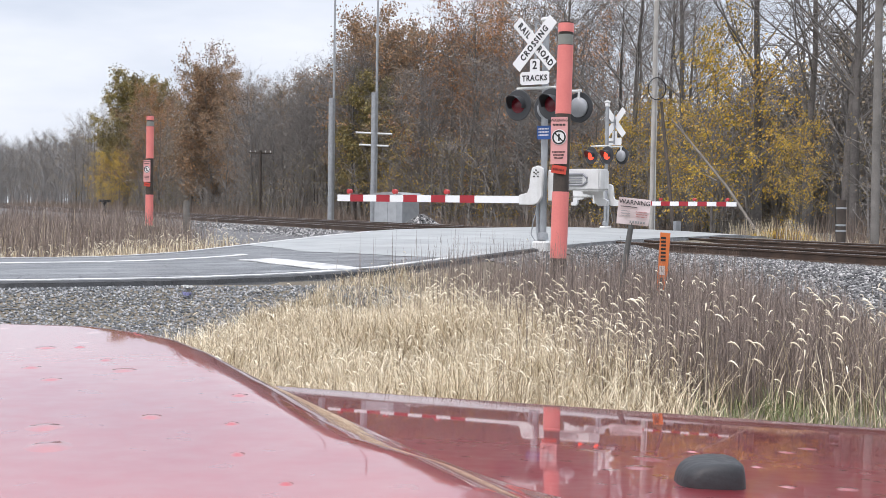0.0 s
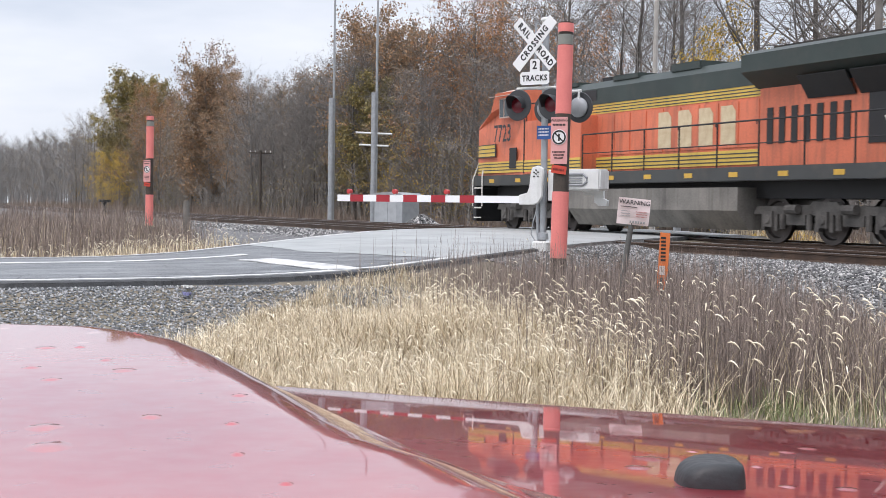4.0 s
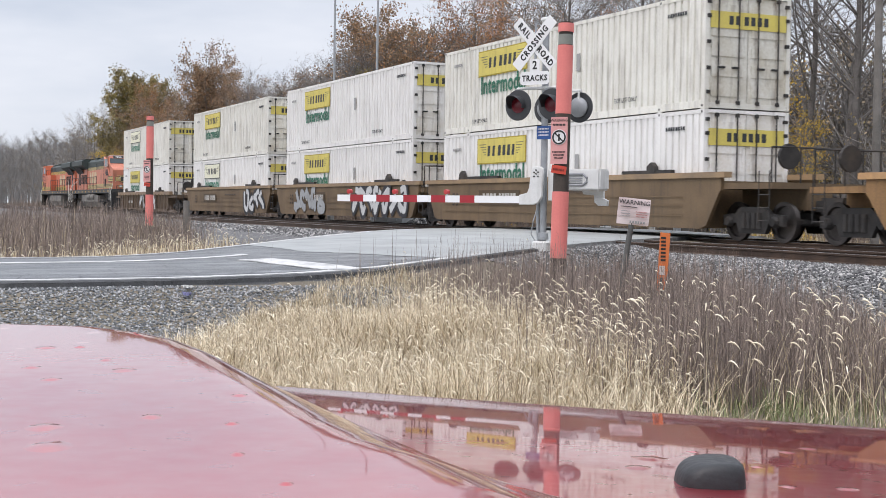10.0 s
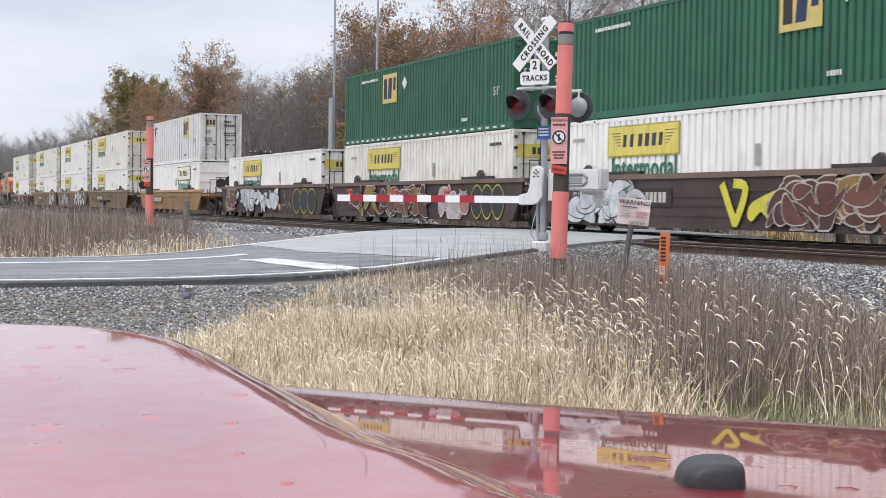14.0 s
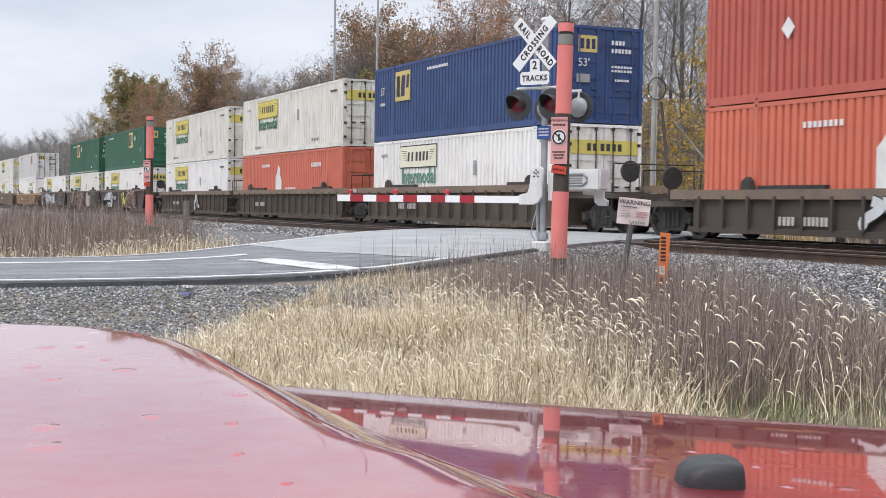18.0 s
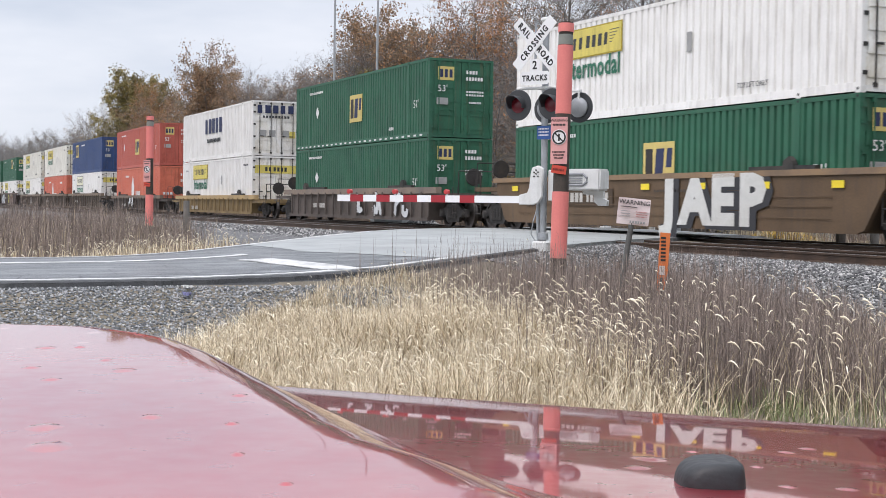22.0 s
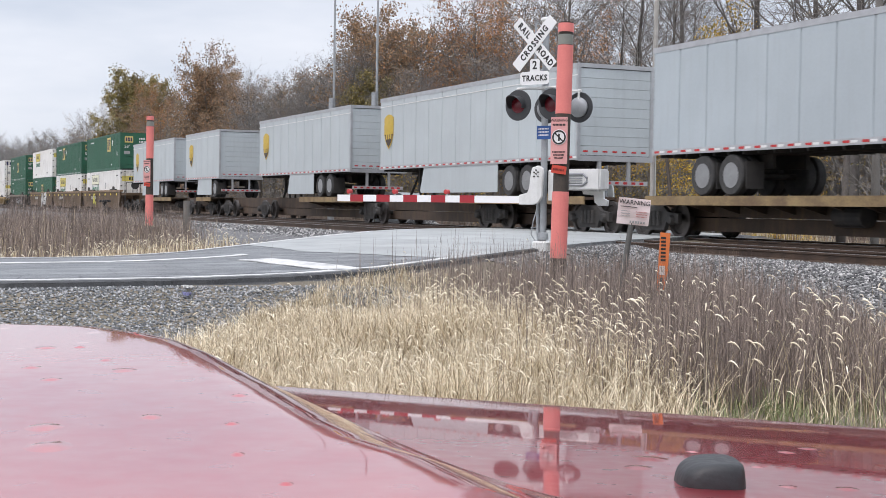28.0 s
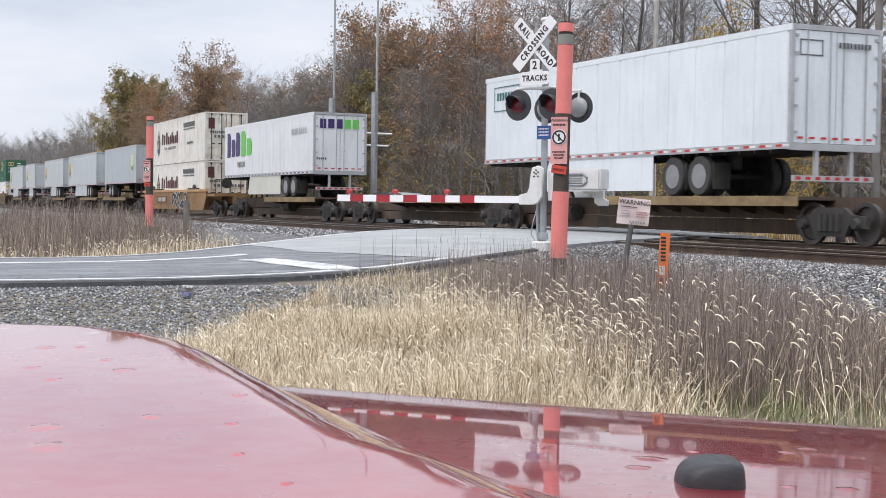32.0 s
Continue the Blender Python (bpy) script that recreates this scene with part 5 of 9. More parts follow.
    bm = bmesh.new()
    for i in range(7):
        box(bm, L + 0.004, L + 0.009, -w + 0.2 + i * 0.33, -w + 0.36 + i * 0.33, z0 + 0.2, z0 + 0.25)
    part("reflective_tape", bm, RED_REFLECTOR, ob, "red tape across the tail")
    # underride bar
    bm = bmesh.new()
    for y in (-0.5, 0.5):
        box(bm, L - 0.12, L - 0.03, y - 0.05, y + 0.05, 1.5, z0)
    box(bm, L - 0.12, L - 0.02, -1.15, 1.15, 1.42, 1.55)
    part("underride_bar", bm, trim, ob, "tail guard bar")
    bm = bmesh.new()
    for i in range(8):
        box(bm, L - 0.02, L - 0.015, -1.1 + i * 0.28, -0.96 + i * 0.28, 1.45, 1.52)
    part("reflective_tape", bm, RED_REFLECTOR, ob)
    # wheels
    tyre = bmesh.new()
    lathe(tyre, [(-0.13, 0.3), (-0.14, 0.47), (-0.1, 0.505), (0.1, 0.505), (0.14, 0.47), (0.13, 0.3)], (0, 0, 0), (0, 1, 0), 30)
    tyre = mesh_of(tyre, RUBBER, "tyre", True)
    rim = bmesh.new()
    lathe(rim, [(-0.135, 0.31), (-0.11, 0.29), (-0.03, 0.27), (0.0, 0.2), (-0.03, 0.12), (-0.12, 0.1), (-0.14, 0.04)], (0, 0, 0), (0, 1, 0), 24)
    rim = mesh_of(rim, ALLOY, "rim", True)
    for x in axle:
        bm = bmesh.new()
        tube(bm, [(x, -1.0, 1.58), (x, 1.0, 1.58)], 0.08, 8)
        part("axle", bm, STEEL, ob)
        for y, turn in ((-1.12, 0), (-0.8, 0), (0.8, 180), (1.12, 180)):
            t = part("tyre", tyre, None, ob, "black road tyre", at=pose(x, y, 1.58, 0, 0, turn))
            if abs(y) > 1:
                part("rim", rim, None, t, "bright alloy rim")
    bm = bmesh.new()
    box(bm, min(axle) - 0.9, max(axle) + 0.7, -0.55, -0.45, 1.75, 2.1)
    box(bm, min(axle) - 0.9, max(axle) + 0.7, 0.45, 0.55, 1.75, 2.1)
    for x in axle:
        box(bm, x + 0.62, x + 0.64, -1.26, -0.75, 1.25, 1.9)
    part("suspension", bm, STEEL, ob, "dark axle carriage and mud flaps")
    bm = bmesh.new()
    for y in (-0.75, 0.75):
        box(bm, gear - 0.07, gear + 0.07, y - 0.07, y + 0.07, 1.35, z0)
        box(bm, gear - 0.14, gear + 0.14, y - 0.12, y + 0.12, 1.3, 1.36)
        tube(bm, [(gear, y, 1.5), (gear + 0.9, y * 0.8, z0)], 0.035, 6)
    part("landing_gear", bm, STEEL, ob, "dark landing legs")
    if skirt:
        bm = bmesh.new()
        prism(bm, [(skirt[0] + 0.35, z0 - 0.02), (skirt[0], 1.3), (skirt[0] + 0.1, 1.22), (skirt[1], 1.22), (skirt[1], z0 - 0.02)], lambda u, v: (u, -w + 0.02, v), (0, 0.02, 0))
        part("side_skirt", bm, m if art != "twotone" else mat("cream_skirt", (0.64, 0.64, 0.57), (0.55, 0.545, 0.48), 0.5, scale=1, fine=20, bump=0.05, stain=0.3, stain_col=(0.3, 0.28, 0.22), streak=True), ob, "smooth side skirt")
    y = -w - 0.012
    grey = mat("charcoal_mark", (0.12, 0.12, 0.12), None, 0.6)
    if art == "fleet":
        at_x = skirt[2] if skirt and len(skirt) > 2 else 1.6
        shield(ob, at_x, y, 3.62)
        bm = bmesh.new()
        box(bm, 0.0, L, y + 0.004, y + 0.008, z1 - 0.36, z1 - 0.33)
        part("pinstripe", bm, WHITE_MARK, ob, "thin white stripe under the roof rail")
    elif art == "shield_rear":
        shield(ob, L - 1.5, y, 3.62, True)
        bars(ob, L + 0.02, 0.2, 4.6, 1.3, 0.14, 8, grey, 90)
    elif art == "twotone":
        purple, green = mat("purple_mark", (0.045, 0.025, 0.13), None, 0.5), mat("bright_green_mark", (0.12, 0.55, 0.08), None, 0.5)
        for x, wd, zz, hh, mm in ((1.0, 0.7, 3.95, 1.35, purple), (1.95, 0.75, 3.78, 0.95, purple), (2.9, 0.8, 3.95, 1.3, purple), (4.0, 0.85, 3.95, 1.35, green), (5.15, 0.9, 3.75, 0.9, green)):
            bm = bmesh.new()
            prism(bm, [(-wd / 2, -hh / 2), (wd / 2 - 0.12, -hh / 2), (wd / 2, -hh / 2 + 0.12), (wd / 2, hh / 2 - 0.2), (wd / 2 - 0.2, hh / 2), (-wd / 2, hh / 2)], lambda u, v: (u, 0, v), (0, 0.005, 0))
            part("emblem", bm, mm, ob, "plain block emblem", at=pose(x, y - 0.004, zz))
        bars(ob, 3.6, y - 0.004, 2.85, 1.6, 0.3, 6, mat("grey_mark", (0.35, 0.35, 0.34), None, 0.6))
        bars(ob, L - 2.2, y - 0.004, 4.2, 2.4, 0.28, 8, mat("faint_mark", (0.55, 0.56, 0.58), None, 0.6))
        for x, wd, mm in ((-0.85, 0.3, purple), (-0.45, 0.3, purple), (-0.05, 0.3, purple), (0.35, 0.3, green), (0.75, 0.3, green)):
            bm = bmesh.new()
            box(bm, L + 0.0, L + 0.006, x - wd / 2, x + wd / 2, 4.25, 4.68)
            part("emblem", bm, mm, ob, "plain bar emblem")
        bars(ob, L + 0.01, -0.9, 2.85, 0.5, 0.1, 5, grey, 90)
    elif art == "boxed":
        teal = mat("teal_mark", (0.03, 0.16, 0.15), None, 0.6)
        bm = bmesh.new()
        for a, b, c, e in ((-0.9, 0.9, 0.37, 0.40), (-0.9, 0.9, -0.40, -0.37), (-0.9, -0.87, -0.4, 0.4), (0.87, 0.9, -0.4, 0.4)):
            box(bm, a, b, 0, 0.004, c, e)
        for i in range(7):
            box(bm, -0.7 + i * 0.2, -0.57 + i * 0.2, 0, 0.004, -0.05, 0.2)
        box(bm, -0.1, 0.6, 0, 0.004, -0.2, -0.15)
        part("emblem", bm, teal, ob, "framed teal bar emblem", at=pose(1.6, y - 0.002, 4.25))
        bars(ob, L + 0.02, 0.5, 4.55, 0.95, 0.13, 9, grey, 90)
        bm = bmesh.new()
        for a, b, c, e in ((-1.05, -0.4, 4.62, 4.65), (-1.05, -0.4, 4.28, 4.31), (-1.05, -1.02, 4.28, 4.65), (-0.43, -0.4, 4.28, 4.65)):
            box(bm, L - 0.02, L - 0.012, a, b, c, e)
        part("emblem", bm, grey, ob)
    return ob


def shield(parent, x, y, z, green=False):
    gold, brown = mat("gold_mark", (0.62, 0.42, 0.05), None, 0.5), mat("dark_brown_mark", (0.05, 0.028, 0.016), None, 0.5)
    if green:
        gold, brown = mat("pale_green_mark", (0.62, 0.72, 0.42), None, 0.5), mat("leaf_green_mark", (0.13, 0.24, 0.06), None, 0.5)
    out = [(-0.5, 0.55), (-0.25, 0.66), (0, 0.7), (0.25, 0.66), (0.5, 0.55), (0.5, -0.1), (0.32, -0.42), (0, -0.68), (-0.32, -0.42), (-0.5, -0.1)]
    bm = bmesh.new()
    prism(bm, out, lambda u, v: (u, 0, v), (0, 0.005, 0))
    e = part("emblem", bm, gold, parent, "green and white shield shape" if green else "gold and brown shield shape", at=pose(x, y - 0.002, z))
    bm = bmesh.new()
    prism(bm, [(u * 0.88, v * 0.9) for u, v in out if v < 0.5] + [(0.44, 0.3), (-0.44, 0.3)][:0], lambda u, v: (u, -0.005, v), (0, 0.003, 0))
    part("field", bm, brown, e)
    bm = bmesh.new()
    for i in range(3):
        box(bm, -0.3 + i * 0.22, -0.15 + i * 0.22, -0.009, -0.006, -0.28, 0.16)
    part("bar", bm, gold, e)


def locomotive(s, turned, number, word, tone, seed):
    """A six-axle freight locomotive; x counts back from its nose."""
    orange = mat("loco_orange_" + word, tone, tuple(v * 0.7 for v in tone), 0.5, 0.05, scale=0.9, fine=20, bump=0.06, stain=0.7, stain_col=(0.12, 0.065, 0.05), streak=True)
    green = mat("loco_dark_green", (0.035, 0.05, 0.045), (0.025, 0.036, 0.033), 0.55, 0.05, scale=0.9, fine=20, bump=0.08, stain=0.3, stain_col=(0.08, 0.075, 0.065))
    gold = (0.70, 0.47, 0.09) if word == "bright" else (0.56, 0.42, 0.17)
    yellow = mat("loco_yellow_" + word, gold, tuple(v * 0.78 for v in gold), 0.5, 0.05, scale=0.9, fine=20, bump=0.05, stain=0.3, stain_col=(0.25, 0.15, 0.05), streak=True)
    sill = mat("loco_sill_grey", (0.06, 0.064, 0.062), (0.045, 0.047, 0.046), 0.6, 0.1, scale=0.9, fine=20, bump=0.1, stain=0.4, stain_col=(0.12, 0.1, 0.08))
    dirt = mat("loco_tank", (0.24, 0.225, 0.20), (0.13, 0.122, 0.11), 0.75, 0.1, scale=1.2, fine=20, bump=0.15, stain=0.6, stain_col=(0.04, 0.035, 0.03), streak=True)
    glass = mat("cab_glass", (0.05, 0.065, 0.07), None, 0.08, 0.0, scale=2, fine=30, bump=0.0)
    pale = mat("cab_roof_pale", (0.62, 0.45, 0.38), None, 0.5, scale=2, fine=30, bump=0.05)
    lamp = mat("headlamp_glass", (0.8, 0.8, 0.78), None, 0.15, scale=2, fine=30, bump=0)
    rail_white = mat("handrail_white", (0.74, 0.72, 0.66), None, 0.5, scale=2, fine=30, bump=0.02)
    lo = wagon("locomotive", s, "orange and dark green diesel freight locomotive with yellow stripes", "locomotive", "locomotives of the train", turned)

    def bx(name, x0, x1, y0, y1, z0, z1, m, label="", bev=0.0, parent=None):
        bm = bmesh.new()
        box(bm, x0, x1, y0, y1, z0, z1)
        if bev:
            bevel_all(bm, bev, 2)
        return part(name, bm, m, parent or lo, label)

    bx("frame", 0.35, 21.65, -1.5, 1.5, 1.42, 1.76, sill, "dark grey frame with walkway", 0.02)
    bx("underframe", 1.0, 21.2, -0.9, 0.9, 1.02, 1.42, BLACK)
    bm = bmesh.new()
    prism(bm, [(-1.45, 1.28), (-1.45, 0.72), (-1.1, 0.26), (1.1, 0.26), (1.45, 0.72), (1.45, 1.28)], lambda u, v: (6.9, u, v), (8.3, 0, 0))
    tank = part("fuel_tank", bm, dirt, lo, "dirt-caked fuel tank")
    if turned:
        for k, (a, b) in enumerate(((8.6, 10.4), (10.6, 12.4))):
            for sg in (-1, 1):
                bm = bmesh.new()
                lathe(bm, [(0, 0.1), (0.1, 0.29), (b - a - 0.1, 0.29), (b - a, 0.1)], (a, sg * 1.28, 1.12), (1, 0, 0), 18)
                part("air_reservoir", bm, dirt, lo, "grey air reservoir", True)
    truck(lo, 3.9, 3)
    truck(lo, 17.9, 3)
    # nose and cab
    bm = bmesh.new()
    prof = [(0.42, 1.76), (0.42, 3.30), (0.55, 3.42), (1.55, 3.80), (1.92, 4.42), (2.2, 4.5), (3.9, 4.5), (4.0, 4.42), (4.0, 1.76)]
    # plan tapers towards the nose
    left, right = [], []
    for x, z in prof:
        half = 1.35 + 0.12 * min(1, (x - 0.42) / 0.75) if z < 3.7 else 1.47 - (0.35 if z > 4.45 else 0.0)
        left.append(bm.verts.new((x, -half, z)))
        right.append(bm.verts.new((x, half, z)))
    bm.faces.new(left)
    bm.faces.new(right[::-1])
    bridge(bm, left, right)
    cab = part("cab", bm, orange, lo, "orange wide-nosed cab")
    bm = bmesh.new()
    prism(bm, [(-1.36, 4.43), (-1.0, 4.53), (1.0, 4.53), (1.36, 4.43)], lambda u, v: (1.95, u, v + 0.01), (2.0, 0, 0))
    part("cab_roof", bm, pale, lo, "pale sun-bleached cab roof")
    # the windshield panes lie on the sloped front
    def on_slope(y0, y1, t0, t1, name, m, lift, label=""):
        ax, az, bx_, bz = 1.55, 3.80, 1.92, 4.42
        n = Vector((-(bz - az), 0, bx_ - ax)).normalized() * lift
        bm = bmesh.new()
        vs = []
        for y, t in ((y0, t0), (y1, t0), (y1, t1), (y0, t1)):
            vs.append(Vector((ax + (bx_ - ax) * t, y, az + (bz - az) * t)))
        a = [bm.verts.new(v + n) for v in vs]
        b = [bm.verts.new(v - n * 0.5) for v in vs]
        bm.faces.new(a)
        bm.faces.new(b[::-1])
        bridge(bm, a, b)
        return part(name, bm, m, lo, label)
    for sg in (-1, 1):
        on_slope(sg * 0.15, sg * 1.38, 0.06, 0.72, "windshield_frame", BLACK, 0.012)
        on_slope(sg * 0.19, sg * 1.34, 0.10, 0.68, "windshield", glass, 0.018, "dark cab windshield")
        on_slope(sg * 0.26, sg * 1.08, 0.77, 1.06, "number_board", BLACK, 0.014, "black number board")
        bm = bmesh.new()
        tube(bm, [(1.60, sg * 0.8, 3.87), (1.72, sg * 0.95, 4.10)], 0.012, 5)
        part("wiper", bm, BLACK, lo)
        me = words(number, 0.22, WHITE_MARK, 1.2, 0.004)
        part("lettering", me, None, lo, at=pose(1.868, sg * 0.67, 4.37, 0, 0, -90) @ Matrix.Rotation(radians(-31), 4, "X"))
    def side_strip(name, x0, x1, z0, z1, m, lift, sg):
        """A band that follows the cab's side round the tapered nose."""
        xs = [x0] + [x for x in (0.8, 1.17) if x0 < x < x1] + [x1]
        bm = bmesh.new()
        rows = []
        for x in xs:
            y = 1.35 + 0.12 * min(1, (x - 0.42) / 0.75)
            rows.append([bm.verts.new((x, sg * (y + d), z)) for d, z in ((-0.02, z0), (lift, z0), (lift, z1), (-0.02, z1))])
        bm.faces.new(rows[0])
        bm.faces.new(rows[-1][::-1])
        for r0, r1 in zip(rows, rows[1:]):
            bridge(bm, r0, r1)
        return part(name, bm, m, lo)

    # side windows
    for sg in (-1, 1):
        bx("window_frame", 2.22, 3.6, *sorted((sg * 1.455, sg * 1.478)), 3.6, 4.24, pale)
        for a, b in ((2.26, 2.52), (2.6, 3.05), (3.1, 3.55)):
            bx("window_pane", a, b, *sorted((sg * 1.46, sg * 1.484)), 3.64, 4.2, glass, "cab side window")
        bm = bmesh.new()
        prism(bm, [(sg * 1.46, 4.34), (sg * 1.8, 4.28), (sg * 1.8, 4.26), (sg * 1.46, 4.31)], lambda u, v: (2.15, u, v), (1.55, 0, 0))
        part("sunshade", bm, pale, lo, "pale awning over the cab window")
        bx("step_recess", 3.02, 3.5, *sorted((sg * 1.46, sg * 1.492)), 1.96, 2.62, BLACK, "dark recess below the cab")
        at = pose(2.5, sg * 1.492, 3.08, 0, 0, 0 if sg < 0 else 180)
        part("lettering", words(number, 0.78, DARK_MARK, 0.82, 0.008), None, lo, "dark road number", at=at)
        bx("door_line", 3.985, 4.01, *sorted((sg * 1.44, sg * 1.484)), 1.8, 3.5, sill)
        # nose stripe patch and lower stripes
        for a, b, z0, z1 in ((0.44, 1.95, 2.36, 2.78), (0.44, 4.0, 1.84, 2.2)):
            side_strip("yellow_band", a, b, z0, z1, yellow, 0.012, sg)
            for k in range(4 if a + b < 3 else 3):
                zz = z0 + (z1 - z0) * ((0.0, 0.31, 0.62, 0.93)[k] if b < 3 else 0.2 + 0.28 * k)
                side_strip("pinstripe", a, b, zz, zz + 0.03, sill, 0.017, sg)
            if b < 3:
                side_strip("pinstripe", b, b + 0.03, z0, z1 + 0.02, sill, 0.017, sg)
    # nose front: emblem, lamps, door
    outline = [(-1.19, 2.40), (-0.86, 2.38), (-0.5, 2.22), (0, 2.14), (0.5, 2.22), (0.86, 2.38), (1.19, 2.40), (1.19, 2.74), (0.86, 2.76), (0.5, 2.94), (0, 3.02), (-0.5, 2.94), (-0.86, 2.76), (-1.19, 2.74)]
    bm = bmesh.new()
    prism(bm, outline, lambda u, v: (0.408, u, v), (0.02, 0, 0))
    rim = part("emblem_rim", bm, sill, lo, "dark rim of the nose emblem")
    bm = bmesh.new()
    prism(bm, [(u * 0.965, 2.58 + (v - 2.58) * 0.86) for u, v in outline], lambda u, v: (0.402, u, v), (0.02, 0, 0))
    e = part("nose_emblem", bm, yellow, lo, "winged yellow nose emblem with dark blocks")
    for k in range(4):
        bx("block", 0.394, 0.404, -0.76 + k * 0.40, -0.46 + k * 0.40, 2.40, 2.76, sill, parent=e)
    for y0, y1 in ((-0.5, -0.42), (0.42, 0.5)):
        bx("gold_post", 0.06, 0.12, y0, y1, 1.7, 2.86, yellow, "gold-painted end railing post")
    bx("gold_rail", 0.07, 0.11, -1.05, 1.05, 2.78, 2.84, yellow, "gold-painted end railing")
    bx("nose_door_window", 0.40, 0.43, 0.28, 0.52, 3.06, 3.34, BLACK, "dark nose door window", 0.01)
    bx("lamp_housing", 0.385, 0.45, -0.17, 0.17, 2.86, 3.32, BLACK, "black headlamp housing", 0.01)
    for k, (z0, z1) in enumerate(((2.04, 2.08), (1.94, 1.98), (1.84, 1.88))):
        bx("pinstripe", 0.40, 0.43, -0.95, 0.95, z0, z1, yellow)
    for z in (3.0, 2.8):
        bm = bmesh.new()
        lathe(bm, [(0, 0.085), (-0.05, 0.085), (-0.06, 0.07), (-0.04, 0.02)], (0.40, 0.0, z + 0.18), (1, 0, 0), 16)
        part("headlamp", bm, lamp, lo, "round headlamp", True)
    for y in (-0.75, 0.75):
        bm = bmesh.new()
        lathe(bm, [(0, 0.1), (-0.06, 0.1), (-0.05, 0.02)], (0.36, y, 2.0), (1, 0, 0), 14)
        part("ditch_lamp", bm, lamp, lo, "ditch lamp", True)
    bx("pilot", 0.2, 0.5, -1.45, 1.45, 0.25, 1.5, BLACK, "black pilot plate", 0.03)
    bx("front_platform", 0.0, 0.6, -1.1, 1.1, 1.5, 1.7, sill)
    for end in (0, 1):
        for sg in (-1, 1):
            for k in range(4):
                x0, x1 = (0.45, 1.0) if not end else (20.95, 21.5)
                bx("step", x0, x1, *sorted((sg * 1.15, sg * 1.5)), 0.35 + 0.33 * k, 0.39 + 0.33 * k, BLACK, "step with a white edge")
                bx("step_edge", x0, x1, *sorted((sg * 1.5, sg * 1.515)), 0.35 + 0.33 * k, 0.39 + 0.33 * k, rail_white)
            bm = bmesh.new()
            x0 = 0.35 if not end else 21.6
            d = 1 if not end else -1
            tube(bm, [(x0 + 0.02 * d, sg * 1.53, 0.75), (x0, sg * 1.53, 1.6), (x0 + 0.1 * d, sg * 1.35, 2.2), (x0 + 0.05 * d, sg * 0.7, 2.75)], 0.022, 6)
            tube(bm, [(x0 + 0.8 * d, sg * 1.53, 0.75), (x0 + 0.8 * d, sg * 1.53, 1.9), (x0 + 1.3 * d, sg * 1.53, 2.7)] if end else [(x0 + 0.75 * d, sg * 1.53, 0.75), (x0 + 0.75 * d, sg * 1.53, 1.75), (x0 + 0.5 * d, sg * 1.3, 2.3)], 0.022, 6)
            part("grab_rail", bm, rail_white, lo, "white-painted grab rail", True)
    for x in (-0.2, 22.0):
        bx("coupler", x - 0.35, x + 0.35, -0.16, 0.16, 0.7, 1.0, STEEL)
    # equipment cabinet behind the cab, then the long hood
    bx("equipment_cabinet", 4.02, 7.6, -1.46 if not turned else -1.46, 1.46, 1.76, 3.42, orange, "orange equipment cabinet", 0.02)
    bx("engine_hood", 4.02, 15.4, -0.92, 0.92, 1.76, 3.46, orange, "orange engine hood")
    bx("hood_stripe", 4.02, 15.4, -0.935, 0.935, 3.46, 3.74, yellow, "yellow hood stripe")
    for k in range(3):
        bx("pinstripe", 4.02, 15.4, -0.942, 0.942, 3.5 + 0.08 * k, 3.525 + 0.08 * k, sill)
    bm = bmesh.new()
    prism(bm, [(-0.95, 3.74), (-0.95, 4.2), (-0.7, 4.42), (0.7, 4.42), (0.95, 4.2), (0.95, 3.74)], lambda u, v: (4.02, u, v), (11.4, 0, 0))
    part("hood_roof", bm, green, lo, "dark green hood roof")
    for a, b, h in ((4.6, 6.2, 4.5), (8.2, 9.6, 4.52), (11.2, 12.6, 4.58)):
        bx("roof_box", a, b, -0.8, 0.8, 4.35, h, green, "", 0.03)
    for sg in (-1, 1):
        for k in range(2):
            bx("roof_grille", 4.5 + k * 1.9, 5.7 + k * 1.9, *sorted((sg * 0.9, sg * 0.965)), 3.86, 4.16, BLACK)
        for k in range(9):
            xx = 7.8 + k * 0.84
            bx("hood_door", xx, xx + 0.78, *sorted((sg * 0.9, sg * 0.945)), 2.26, 3.4, orange, "hood access door", 0.008)
            if k % 2 == 0:
                bx("latch", xx + 0.68, xx + 0.72, *sorted((sg * 0.94, sg * 0.96)), 2.8, 2.92, BLACK)
        # plain pale shapes where the railway's name stands
        for k in range(4):
            bm = bmesh.new()
            w = 0.62
            prism(bm, [(0, 0), (w, 0), (w, 0.8), (w - 0.15, 0.95), (0, 0.95)], lambda u, v: (u, -0.006, v), (0, 0.006, 0))
            prism(bm, [(0.16, 0.16), (0.3, 0.16), (0.3, 0.8), (0.16, 0.8)], lambda u, v: (u, -0.009, v), (0, 0.002, 0))
            part("emblem", bm, mat("faded_yellow_mark", (0.62, 0.52, 0.34), (0.48, 0.36, 0.22), 0.6, bump=0), lo, "faded yellow bar emblem", at=pose(10.9 + k * 0.95 if sg < 0 else 14.2 - k * 0.95, sg * 0.95, 2.36, 0, 0, 0 if sg < 0 else 180))
        bx("lower_stripe", 7.6, 21.2, *sorted((sg * 0.9, sg * 0.952)), 1.84, 2.2, yellow, "yellow lower stripe")
        for k in range(3):
            bx("pinstripe", 7.6, 21.2, *sorted((sg * 0.95, sg * 0.957)), 1.9 + 0.1 * k, 1.93 + 0.1 * k, sill)
